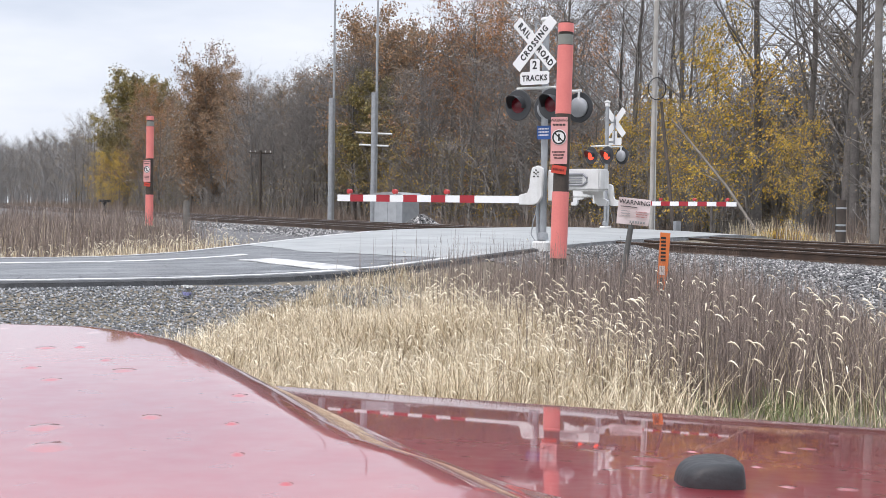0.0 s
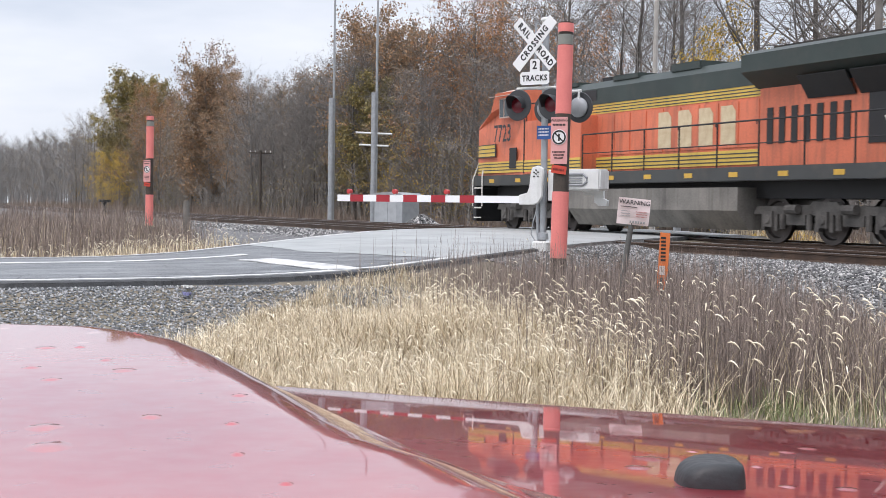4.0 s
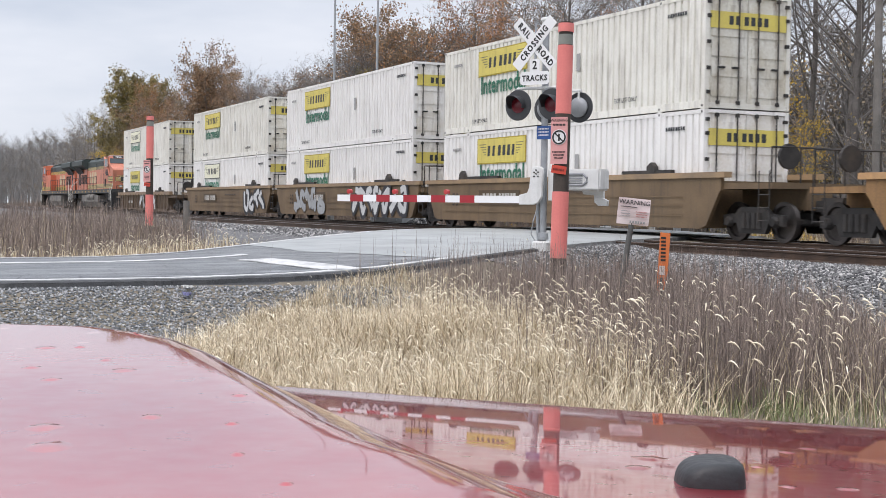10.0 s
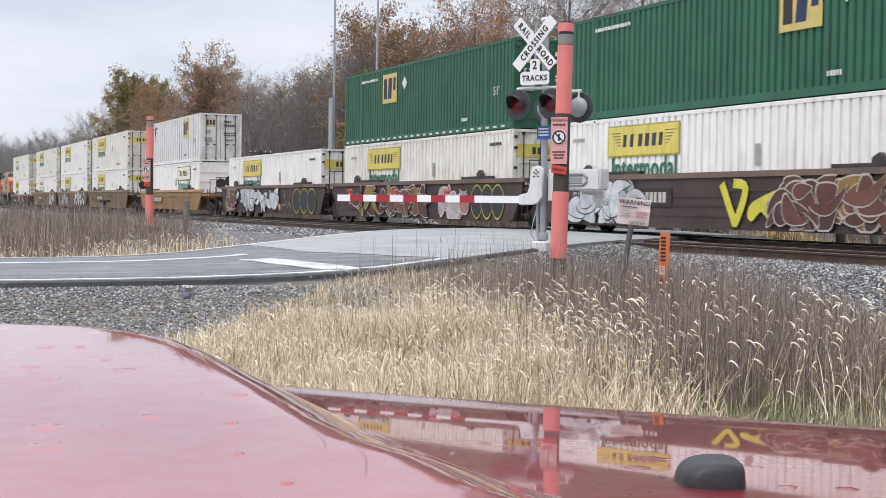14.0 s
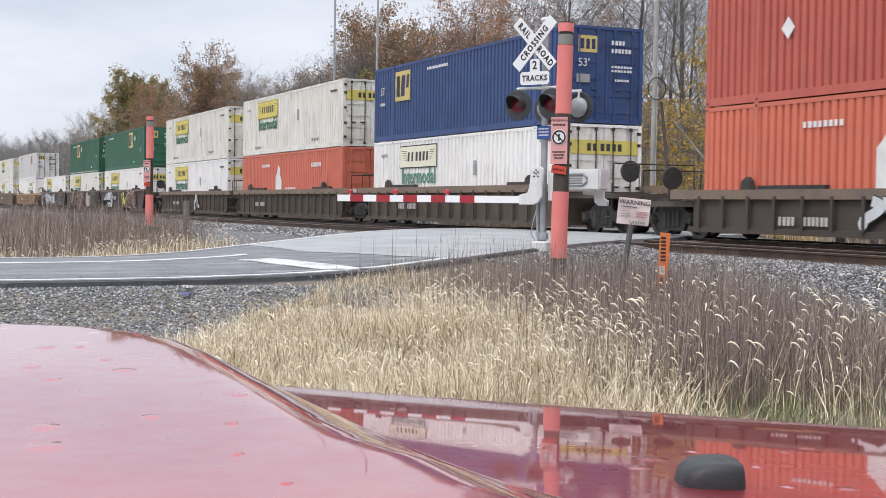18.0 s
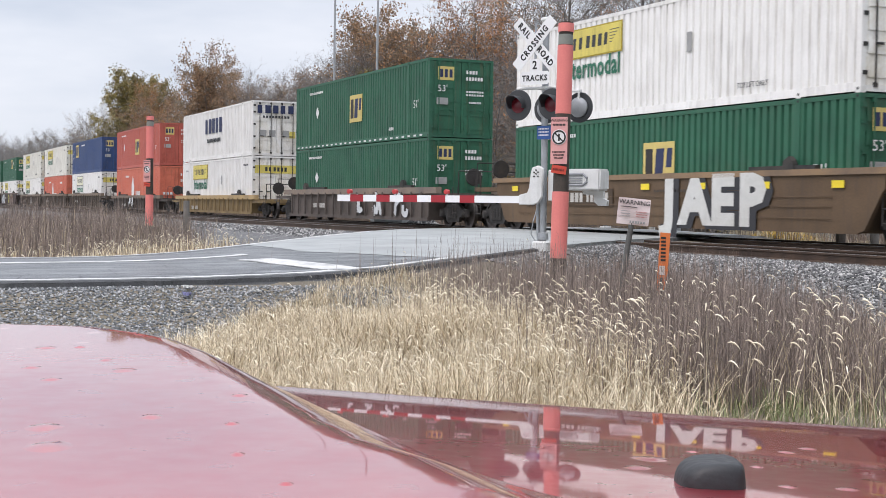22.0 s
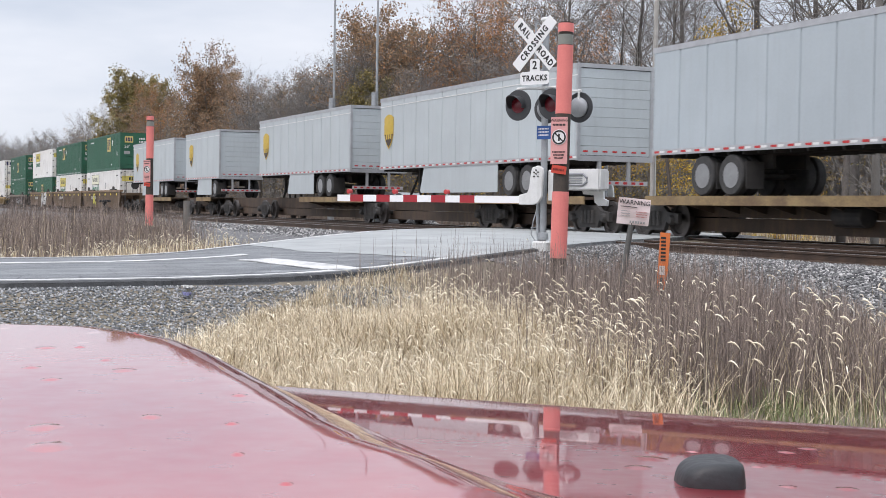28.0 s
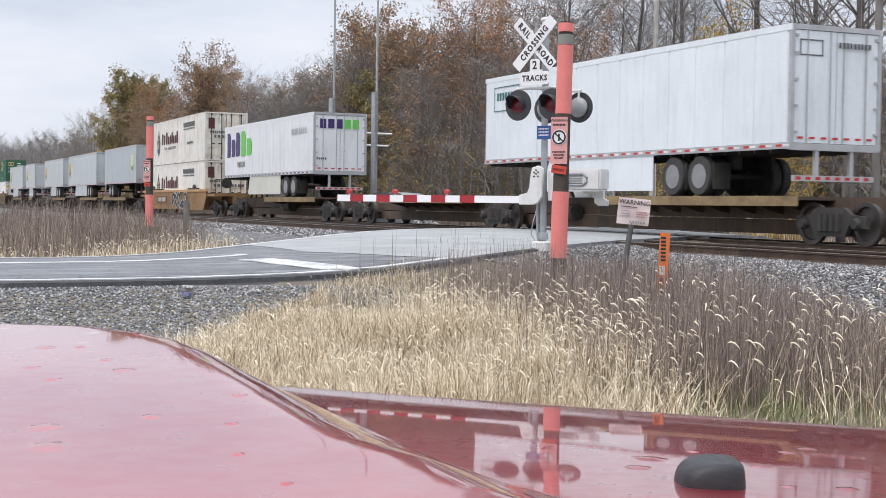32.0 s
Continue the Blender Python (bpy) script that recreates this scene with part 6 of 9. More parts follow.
        bx("lower_stripe", 4.02, 7.6, *sorted((sg * 1.44, sg * 1.472)), 1.84, 2.2, yellow)
        for k in range(3):
            bx("pinstripe", 4.02, 7.6, *sorted((sg * 1.47, sg * 1.478)), 1.9 + 0.1 * k, 1.93 + 0.1 * k, sill)
        for k in range(11):
            bx("reflector", 1.6 + k * 1.9, 1.95 + k * 1.9, *sorted((sg * 1.5, sg * 1.508)), 1.52, 1.64, mat("amber_reflector", (0.6, 0.36, 0.05), None, 0.5, bump=0))
        # walkway handrail
        for k in range(9):
            bm = bmesh.new()
            x = 7.7 + k * 1.66
            tube(bm, [(x, sg * 1.46, 1.7), (x, sg * 1.46, 2.84)], 0.024, 6)
            part("stanchion", bm, BLACK, lo, "black handrail post")
        bm = bmesh.new()
        tube(bm, [(7.7, sg * 1.46, 2.84), (21.0, sg * 1.46, 2.84)], 0.022, 6)
        tube(bm, [(7.7, sg * 1.46, 2.3), (21.0, sg * 1.46, 2.3)], 0.014, 6)
        part("handrail", bm, BLACK, lo, "black walkway handrail")
        bm = bmesh.new()
        tube(bm, [(4.1, sg * 1.44, 3.42), (4.1, sg * 1.44, 3.95), (7.6, sg * 1.44, 3.95), (7.6, sg * 1.44, 3.42)], 0.02, 6)
        part("handrail", bm, BLACK, lo)
    # radiator section with its wings
    bx("radiator_cab", 15.4, 21.3, -1.0, 1.0, 1.76, 3.75, orange, "orange radiator compartment")
    bm = bmesh.new()
    prism(bm, [(-1.0, 3.62), (-1.5, 3.98), (-1.5, 4.38), (-1.2, 4.5), (1.2, 4.5), (1.5, 4.38), (1.5, 3.98), (1.0, 3.62)], lambda u, v: (15.3, u, v), (6.1, 0, 0))
    part("radiator_wing", bm, green, lo, "dark overhanging radiator wings")
    bx("roof_fan", 16.0, 21.0, -1.1, 1.1, 4.49, 4.56, STEEL)
    for sg in (-1, 1):
        for k in range(2):
            bm = bmesh.new()
            a = 17.2 + k * 1.75
            prism(bm, [(sg * 1.012, 3.3), (sg * 1.33, 3.78), (sg * 1.36, 3.75), (sg * 1.03, 3.27)], lambda u, v: (a, u, v), (1.6, 0, 0))
            part("radiator_screen", bm, BLACK, lo, "black radiator screen")
        for k in range(7):
            x = 15.7 + k * 0.45
            bx("intake_slot", x, x + 0.22, *sorted((sg * 1.0, sg * 1.02)), 2.3, 3.15, BLACK, "dark intake slot")
        bx("rear_door", 19.2, 20.0, *sorted((sg * 1.0, sg * 1.02)), 2.2, 3.3, BLACK, "dark louvred door")
        bx("rear_panel", 20.1, 21.2, *sorted((sg * 1.0, sg * 1.018)), 2.25, 3.35, orange, "", 0.006)
        part("lettering", words(number, 0.34, DARK_MARK, 0.9), None, lo, at=pose(20.6, sg * 1.02, 3.5, 0, 0, 0 if sg < 0 else 180))
    bm = bmesh.new()
    lathe(bm, [(0, 0.32), (0.012, 0.32)], (21.305, -0.35, 3.1), (1, 0, 0), 24)
    part("round_herald", bm, yellow, lo, "round yellow herald")
    bx("bar", 21.318, 21.328, -0.6, -0.1, 3.05, 3.15, sill)
    for z in (3.45, 3.65):
        bm = bmesh.new()
        lathe(bm, [(0, 0.1), (0.05, 0.09), (0.03, 0.01)], (21.3, 0.3, z), (1, 0, 0), 14)
        part("headlamp", bm, lamp, lo, "rear headlamp", True)
    bx("horn", 6.6, 7.1, -0.2, 0.2, 4.42, 4.62, BLACK)
    return lo


def build_locomotives():
    locomotive(-308.1, False, "7723", "bright", (0.73, 0.195, 0.10), 1)
    locomotive(-264.3, True, "4606", "faded", (0.66, 0.235, 0.145), 2)

BROWN, DARKB, OCHRE, GREYB, MAROON = (0.155, 0.105, 0.065), (0.085, 0.066, 0.055), (0.36, 0.205, 0.088), (0.13, 0.105, 0.09), (0.075, 0.05, 0.045)
SPRAY_W = (((0.03, 0.03, 0.035), 0.03, 0.0), ((0.66, 0.68, 0.68), 0.0, 0.004))
SPRAY_Y = (((0.02, 0.02, 0.02), 0.02, 0.0), ((0.62, 0.58, 0.06), 0.0, 0.004))
SPRAY_R = (((0.45, 0.16, 0.06), 0.05, 0.0), ((0.30, 0.13, 0.09), 0.0, 0.004), ((0.62, 0.60, 0.55), -0.06, 0.008))
SPRAY_P = (((0.55, 0.30, 0.33), 0.05, 0.0), ((0.6, 0.6, 0.6), -0.02, 0.004))
SPRAY_G = (((0.12, 0.12, 0.12), 0.07, 0.0), ((0.36, 0.375, 0.38), 0.04, 0.004))
SPRAY_B = (((0.025, 0.025, 0.03), 0.20, 0.0), ((0.60, 0.61, 0.60), 0.02, 0.004))
SPRAY_T = (((0.36, 0.35, 0.30), -0.09, 0.0),)
SPRAY_K = (((0.72, 0.72, 0.70), 0.05, 0.0), ((0.02, 0.03, 0.03), 0.0, 0.004))


def build_consist():
    low, high = 0.355, 0.39 + BOX_H
    # well cars with their two containers: start, lower kind and emblem, upper kind and emblem, trailing face of the upper one
    stack = [
        (-260.4, ("white", "hauler"), ("pale", "hauler_pale"), "doors"),
        (-237.1, ("white", "hauler_pale"), ("pale", "hauler"), "doors"),
        (-217.7, ("white", "hauler"), ("white", "hauler"), "doors"),
        (-198.6, ("white", "hauler"), ("pale", "hauler"), "doors"),
        (-175.3, ("white", "hauler_pale_aft", "ribs"), ("ribbed", "square_ribbed"), "doors"),
        (-152.1, ("white", "hauler"), None, "doors"),
        (-132.8, ("pale", "hauler"), ("green", "square_front"), "doors"),
        (-113.5, ("white", "hauler"), ("green", "square_back"), "ribs"),
        (-89.9, ("white", "hauler"), ("pale", "hauler"), "doors"),
        (-70.5, ("orange", "hub"), ("pale", "hauler"), "doors"),
        (-50.5, ("white", "hauler_pale"), ("blue", "square_small"), "doors"),
        (-27.2, ("orange", "hub"), ("red", "square_mid"), "doors"),
        (-3.9, ("white", "hauler"), ("white", "bold"), "doors"),
        (19.9, ("green", "square_none"), ("green", "square_mid"), "doors"),
        (43.2, ("green", "square_low"), ("white", "hauler"), "doors"),
        (62.5, ("white", "hauler"), ("green", "square_front"), "doors"),
        (81.8, ("white", "hauler_pale"), ("green", "square_back"), "ribs"),
        (193.5, ("cream", "reefer"), ("cream", "reefer"), "doors"),
    ]
    for s, lo, up, rear in stack:
        container(*lo[:2], s, low, *lo[2:])
        if up:
            container(*up, s, high, rear)
    well_car(-260.4, "ribbed", BROWN, 1.46, word="brown", marks=[(7.4, 9.4, SPRAY_W), (11.5, 13.2, SPRAY_W)])
    well_car(-237.1, "smooth", (0.20, 0.135, 0.075), 1.66, 0.26, "end", "shared", "dusty brown", [(12.4, 16.2, SPRAY_B)])
    well_car(-217.7, "smooth", (0.20, 0.135, 0.075), 1.66, 0.26, "none", "shared", "dusty brown", [(1.8, 6.4, SPRAY_G), (10.0, 16.0, SPRAY_B)])
    well_car(-198.6, "smooth", (0.20, 0.135, 0.075), 1.66, 0.26, "none", "end", "dusty brown")
    well_car(-175.3, "smooth", OCHRE, 1.55, 0.3, word="ochre yellow")
    well_car(-152.1, "smooth", MAROON, 1.66, 0.26, "end", "shared", "dark graffiti-covered", [(0.4, 2.4, "maroon"), (2.0, 10.2, "silver"), (9.2, 10.5, SPRAY_R), (10.7, 12.3, SPRAY_T), (12.6, 16.0, "dark")])
    well_car(-132.8, "smooth", MAROON, 1.66, 0.26, "none", "shared", "dark graffiti-covered", [(2.0, 9.8, "maroon"), (9.9, 13.4, "bubbles"), (13.5, 15.9, "dark")])
    well_car(-113.5, "smooth", MAROON, 1.66, 0.26, "none", "end", "dark graffiti-covered", [(1.0, 5.5, "silver"), (8.5, 10.8, SPRAY_Y), (10.6, 14.5, "maroon")])
    for s, a, b in ((-89.9, "end", "shared"), (-70.5, "none", "shared"), (-50.5, "none", "end")):
        well_car(s, "ribbed", (0.105, 0.08, 0.06), 1.44, 0.2, a, b, "grimy dark brown", [(9, 10.4, SPRAY_W)] if s < -80 else None)
    well_car(-27.2, "ribbed", DARKB, 1.22, 0.2, word="sooty black-brown", marks=[(6, 8, SPRAY_W)])
    well_car(-3.9, "ribbed", (0.29, 0.20, 0.09), 1.18, 0.2, word="dull tan")
    well_car(19.9, "ribbed", GREYB, 1.42, 0.2, word="weathered grey-brown", marks=[(8.8, 9.8, SPRAY_W), (11, 12, SPRAY_W), (13.2, 14.8, SPRAY_W)])
    well_car(43.2, "smooth", (0.155, 0.098, 0.054), 1.66, 0.26, "end", "shared", "rich brown", [(8.65, 13.3, "JAEP")], 7)
    well_car(62.5, "smooth", (0.155, 0.098, 0.054), 1.66, 0.26, "none", "shared", "rich brown", None, 7)
    well_car(81.8, "smooth", (0.155, 0.098, 0.054), 1.66, 0.26, "none", "end", "rich brown", [(4.5, 6.0, SPRAY_Y)], 7)
    well_car(193.5, "smooth", OCHRE, 1.55, 0.3, word="ochre yellow", marks=[(8.2, 12.4, SPRAY_K)])
    grey = (0.50, 0.545, 0.555)
    spine_car(101.3, 127.9, [1.9, 19.6, 25.0], [2.4, 18.4], [(7.0, 15.5), (22.6, 26.2)])
    trailer(103.3, 13.9, grey, "fleet", [10.0, 11.25], "pale grey", 3.0, (3.4, 9.2, 1.65))
    trailer(120.55, 8.5, grey, "fleet", [7.3], "pale grey", 2.2, (3.0, 6.6, 1.55))
    spine_car(128.1, 172.7, [1.9, 9.5, 25.0, 36.5, 43.2], [11.0, 28.2], [(16.5, 25.0), (34.8, 43.5)])
    trailer(137.3, 14.0, grey, "fleet", [9.9, 11.15], "pale grey", 3.0, (5.0, 9.0, 1.3))
    trailer(154.8, 16.15, grey, "fleet", [11.6, 12.85], "pale grey", 3.0, (4.2, 10.8, 1.0))
    spine_car(172.9, 189.8, [1.9, 15.0], [15.6], [(2.0, 12.0)])
    trailer(175.0, 13.5, (0.43, 0.48, 0.505), "shield_rear", [2.3, 3.5], "blue-grey", 10.8)
    spine_car(213.4, 233.7, [2.6, 18.3], [3.6], [(9.4, 17.5)])
    trailer(214.3, 16.05, (0.76, 0.78, 0.79), "twotone", [11.6, 12.85], "white", 3.2, (4.9, 10.8), ribs=0.62)
    spine_car(233.9, 269.3, [1.9, 15.2, 32.1], [17.6], [(5.2, 13.2), (22.4, 31.4)])
    trailer(248.7, 16.15, (0.74, 0.79, 0.81), "boxed", [11.3, 12.5], "glossy white", 3.0, (4.2, 10.4))


build_locomotives()
build_consist()


def motions():
    times = [0.5 * i for i in range(0, 65, 2)]
    for ob, s, turned in TRAIN:
        z = ob.location.z
        walk(ob, [(t, pose(s - travelled(t), FAR_TRACK, z, 0, 0, 180 if turned else 0)) for t in times])

# ---- the crossing's signals, signs and posts ----
CREAM = mat("signal_white", (0.74, 0.74, 0.72), (0.62, 0.62, 0.60), 0.5, 0.1, scale=3, fine=40, bump=0.08, stain=0.3, stain_col=(0.3, 0.27, 0.22), streak=True)
GALV = mat("galvanised_steel", (0.42, 0.44, 0.45), (0.32, 0.33, 0.34), 0.45, 0.6, scale=6, fine=50, bump=0.08)
SIGN_WHITE = mat("sign_white", (0.82, 0.82, 0.82), (0.76, 0.76, 0.75), 0.45, scale=3, fine=40, bump=0.02)
SIGN_BLACK = mat("sign_black", (0.02, 0.02, 0.02), None, 0.5, scale=3, fine=40, bump=0)
LAMP_BLACK = mat("lamp_black", (0.035, 0.037, 0.04), (0.05, 0.052, 0.055), 0.5, scale=3, fine=40, bump=0.05)
LAMP_DARK_RED = mat("unlit_red_lens", (0.16, 0.01, 0.02), (0.12, 0.008, 0.014), 0.25, scale=30, fine=120, bump=0.1)
LAMP_LIT = mat("lit_red_lens", (0.8, 0.04, 0.03), None, 0.3, scale=3, fine=120, bump=0, emit=(1.0, 0.10, 0.045, 1.0))
ARM_RED = mat("arm_red", (0.36, 0.02, 0.03), (0.30, 0.018, 0.025), 0.5, scale=3, fine=40, bump=0.03)
PINK = mat("faded_pink_sleeve", (0.78, 0.23, 0.20), (0.70, 0.19, 0.17), 0.5, scale=2, fine=40, bump=0.04, stain=0.25, stain_col=(0.45, 0.12, 0.1), streak=True)
PINK_SIGN = mat("faded_pink_sign", (0.72, 0.36, 0.34), (0.66, 0.31, 0.30), 0.5, scale=4, fine=40, bump=0.03)
WOOD_DARK = mat("creosoted_wood", (0.085, 0.068, 0.055), (0.045, 0.037, 0.032), 0.9, scale=3, fine=50, bump=0.5, stain=0.4, stain_col=(0.16, 0.13, 0.10), streak=True)
WOOD_PALE = mat("bleached_pole", (0.50, 0.48, 0.44), (0.34, 0.32, 0.29), 0.85, scale=2, fine=40, bump=0.4, stain=0.4, stain_col=(0.20, 0.18, 0.16), streak=True)
WOOD_GREY = mat("weathered_pole", (0.235, 0.22, 0.20), (0.13, 0.122, 0.11), 0.9, scale=2, fine=40, bump=0.5, stain=0.5, stain_col=(0.14, 0.12, 0.1), streak=True)


def blade(parent, length, width, turn, letters, at_y=0.0, size=0.15):
    """One arm of a crossbuck in the x-z plane, lettered on its -y face."""
    bm = bmesh.new()
    box(bm, -length / 2, length / 2, -0.004, 0.004, -width / 2, width / 2)
    b = part("crossbuck_blade", bm, SIGN_WHITE, parent, "white reflective blade with black letters", at=pose(0, at_y, 0) @ Matrix.Rotation(radians(turn), 4, "Y"))
    for text, x in letters:
        part("lettering", words(text, size, SIGN_BLACK, 0.85, 0.006, 1.25), None, b, at=pose(x, -0.006, 0))
    return b


def flasher(parent, x, y, z, lit, turn=0, dark=False):
    """A round signal lamp that faces -y: backing disc, hooded lens, housing."""
    bm = bmesh.new()
    lathe(bm, [(-0.012, 0.02), (-0.012, 0.29), (0.0, 0.3), (0.012, 0.29), (0.012, 0.02)], (0, 0, 0), (0, 1, 0), 36)
    disc = part("lamp_disc", bm, LAMP_BLACK, parent, "round black signal backing", True, pose(x, y, z, 0, 0, turn))
    bm = bmesh.new()
    lathe(bm, [(-0.05, 0.02), (-0.045, 0.09), (-0.02, 0.15), (-0.012, 0.155)], (0, 0, 0), (0, 1, 0), 28)
    part("lens", bm, LAMP_LIT if lit else LAMP_DARK_RED, disc, "glowing red lens" if lit else "dark red lens", True)
    bm = bmesh.new()
    n = 20
    rows = []
    for d, k in ((-0.012, 0.0), (-0.30, 1.0)):
        r = []
        for i in range(n + 1):
            a = math.pi * (-0.12 + 1.24 * i / n)
            reach = d if d > -0.1 else d * (0.45 + 0.55 * math.sin(max(0.0, min(math.pi, a))))
            r.append((bm.verts.new((0.165 * math.cos(a), reach, 0.165 * math.sin(a))), bm.verts.new((0.173 * math.cos(a), reach, 0.173 * math.sin(a)))))
        rows.append(r)
    for i in range(n):
        bm.faces.new((rows[0][i][0], rows[0][i + 1][0], rows[1][i + 1][0], rows[1][i][0]))
        bm.faces.new((rows[0][i][1], rows[1][i][1], rows[1][i + 1][1], rows[0][i + 1][1]))
        bm.faces.new((rows[1][i][0], rows[1][i + 1][0], rows[1][i + 1][1], rows[1][i][1]))
    part("visor", bm, LAMP_BLACK, disc, "black hood over the lens", True)
    bm = bmesh.new()
    lathe(bm, [(0.012, 0.19), (0.05, 0.2), (0.1, 0.17), (0.13, 0.11), (0.14, 0.02)], (0, 0, 0), (0, 1, 0), 24)
    part("lamp_housing", bm, mat("lamp_back_grey", (0.36, 0.37, 0.38), (0.28, 0.29, 0.3), 0.5, 0.3, scale=4, fine=40, bump=0.05), disc, "grey domed lamp back", True)
    return disc


def crossing_signal(at, arm, lit, arm_len, tall=4.45, drop=0.0, back=0.66):
    sig = thing("crossing_signal", at, "white railroad crossing signal with crossbuck and lowered striped gate arm", "crossing signal", "signals of the crossing")
    bm = bmesh.new()
    tube(bm, [(0, 0, 0), (0, 0, tall)], 0.065, 16)
    lathe(bm, [(0, 0.11), (0.12, 0.1), (0.14, 0.07)], (0, 0, 0.35), (0, 0, 1), 16)
    part("mast", bm, GALV, sig, "galvanised steel mast", True)
    bm = bmesh.new()
    box(bm, -0.16, 0.16, -0.16, 0.16, -0.25, 0.32)
    bevel_all(bm, 0.03)
    part("base", bm, CREAM, sig, "grey-white junction box at the foot")
    # crossbuck
    holder = bmesh.new()
    tube(holder, [(0, 0, 4.1 - drop), (0, -0.36, 4.1 - drop)], 0.03, 8)
    tube(holder, [(0, -0.36, 3.35 - drop), (0, -0.36, 4.5 - drop)], 0.025, 8)
    tube(holder, [(0, 0, 3.42 - drop), (0, -0.36, 3.42 - drop)], 0.03, 8)
    part("sign_bracket", holder, GALV, sig)
    cb = part("crossbuck", (lambda b: (box(b, -0.05, 0.05, -0.385, -0.365, 4.0 - drop, 4.2 - drop), b)[1])(bmesh.new()), GALV, sig, "crossbuck sign hub")
    a = blade(cb, 1.22, 0.23, 47, [("RAIL", -0.35), ("ROAD", 0.35)], 0, 0.17)
    b = blade(cb, 1.22, 0.23, -47, [("CROSSING", 0.0)], 0, 0.17)
    a.matrix_basis = Matrix.Translation((0, -0.395, 4.1 - drop)) @ a.matrix_basis
    b.matrix_basis = Matrix.Translation((0, -0.407, 4.1 - drop)) @ b.matrix_basis
    bm = bmesh.new()
    prism(bm, [(-0.29, -0.15), (0.29, -0.15), (0.33, -0.11), (0.33, 0.06), (0.29, 0.1), (0.11, 0.1), (0.11, 0.31), (0.08, 0.34), (-0.08, 0.34), (-0.11, 0.31), (-0.11, 0.1), (-0.29, 0.1), (-0.33, 0.06), (-0.33, -0.11)], lambda u, v: (u, 0, v), (0, 0.006, 0))
    pl = part("track_count_plate", bm, SIGN_WHITE, sig, "white plate lettered 2 TRACKS", at=pose(0, -0.384, 3.47 - drop))
    part("lettering", words("TRACKS", 0.155, SIGN_BLACK, 0.92, 0.004, 1.12), None, pl, at=pose(0, -0.004, -0.03))
    part("lettering", words("2", 0.22, SIGN_BLACK, 1.0, 0.004), None, pl, at=pose(0, -0.004, 0.215))
    bm = bmesh.new()
    lathe(bm, [(0, 0.05), (0.02, 0.085), (0.08, 0.09), (0.12, 0.07), (0.16, 0.11), (0.2, 0.1), (0.22, 0.03)], (0, 0, tall - 0.02), (0, 0, 1), 18)
    part("bell", bm, CREAM, sig, "grey-white warning bell on the mast", True)
    # lamps on their cross tubes
    bm = bmesh.new()
    tube(bm, [(-0.45, -0.3, 3.26 - drop), (0.45, -0.3, 3.26 - drop)], 0.028, 8)
    tube(bm, [(0, 0, 3.26 - drop), (0, -0.3, 3.26 - drop)], 0.03, 8)
    tube(bm, [(-0.45, back - 0.06, 3.26 - drop), (0.45, back - 0.06, 3.26 - drop)], 0.028, 8)
    tube(bm, [(0, 0, 3.26 - drop), (0, back - 0.06, 3.26 - drop)], 0.03, 8)
    for x in (-0.4, 0.4):
        tube(bm, [(x, -0.3, 3.26 - drop), (x, -0.26, 2.95 - drop)], 0.025, 8)
        tube(bm, [(x, back - 0.06, 3.26 - drop), (x, back - 0.1, 2.95 - drop)], 0.025, 8)
    part("lamp_bar", bm, CREAM, sig, "white lamp cross arm", True)
    for x in (-0.38, 0.38):
        flasher(sig, x, -0.36, 2.94 - drop, lit and True, 0)
        flasher(sig, x, back, 2.94 - drop, lit, 180)
    # gate mechanism
    bm = bmesh.new()
    box(bm, 0.42, 1.22, 0.05, 0.42, 1.31, 1.72)
    bevel_all(bm, 0.03, 2)
    mech = part("gate_motor", bm, CREAM, sig, "white gate motor housing", True)
    bm = bmesh.new()
    tube(bm, [(0.5, 0.04, 1.41), (0.86, 0.04, 1.41), (0.94, 0.04, 1.47), (0.94, 0.04, 1.55), (0.86, 0.04, 1.62), (0.5, 0.04, 1.62)], 0.025, 8)
    for k in range(4):
        box(bm, 0.46, 0.84, 0.03, 0.05, 1.44 + 0.045 * k, 1.455 + 0.045 * k)
    part("maker_panel", bm, mat("panel_grey", (0.3, 0.31, 0.32), None, 0.5, bump=0.03), mech, "grey moulded panel")
    bm = bmesh.new()
    out = [(-0.42, 1.02), (-0.1, 1.02), (0.02, 1.06), (0.1, 1.18), (0.12, 1.72), (0.02, 1.78), (-0.12, 1.74), (-0.16, 1.62), (-0.17, 1.34), (-0.22, 1.24), (-0.42, 1.21)]
    prism(bm, out, lambda u, v: (u, -0.24, v), (0, 0.07, 0))
    bevel_all(bm, 0.012)
    part("gate_arm_bracket", bm, CREAM, sig, "white curved arm bracket")
    bm = bmesh.new()
    out = [(0.62, 1.24), (0.86, 1.22), (0.88, 1.08), (0.96, 1.02), (1.14, 1.02), (1.16, 1.12), (1.06, 1.16), (1.06, 1.3), (0.6, 1.3)]
    prism(bm, out, lambda u, v: (u, 0.45, v), (0, 0.08, 0))
    part("counterweight", bm, CREAM, sig, "white counterweight arm")
    for k, (dx, dz) in enumerate(((0, 0.0), (0.045, 0.03), (-0.045, 0.03), (0.045, -0.05), (-0.045, -0.05), (0, 0.07))):
        bm = bmesh.new()
        lathe(bm, [(0, 0.014), (0.02, 0.014)], (-0.02 + dx, -0.262, 1.62 + dz), (0, 1, 0), 8)
        part("bolt", bm, STEEL, sig)
    bm = bmesh.new()
    box(bm, 0.14, 0.36, -0.08, 0.3, 1.1, 1.7)
    bevel_all(bm, 0.02)
    part("junction_box", bm, CREAM, sig, "white junction box on the mast")
    # striped arm
    step = arm_len / 13
    bm = bmesh.new()
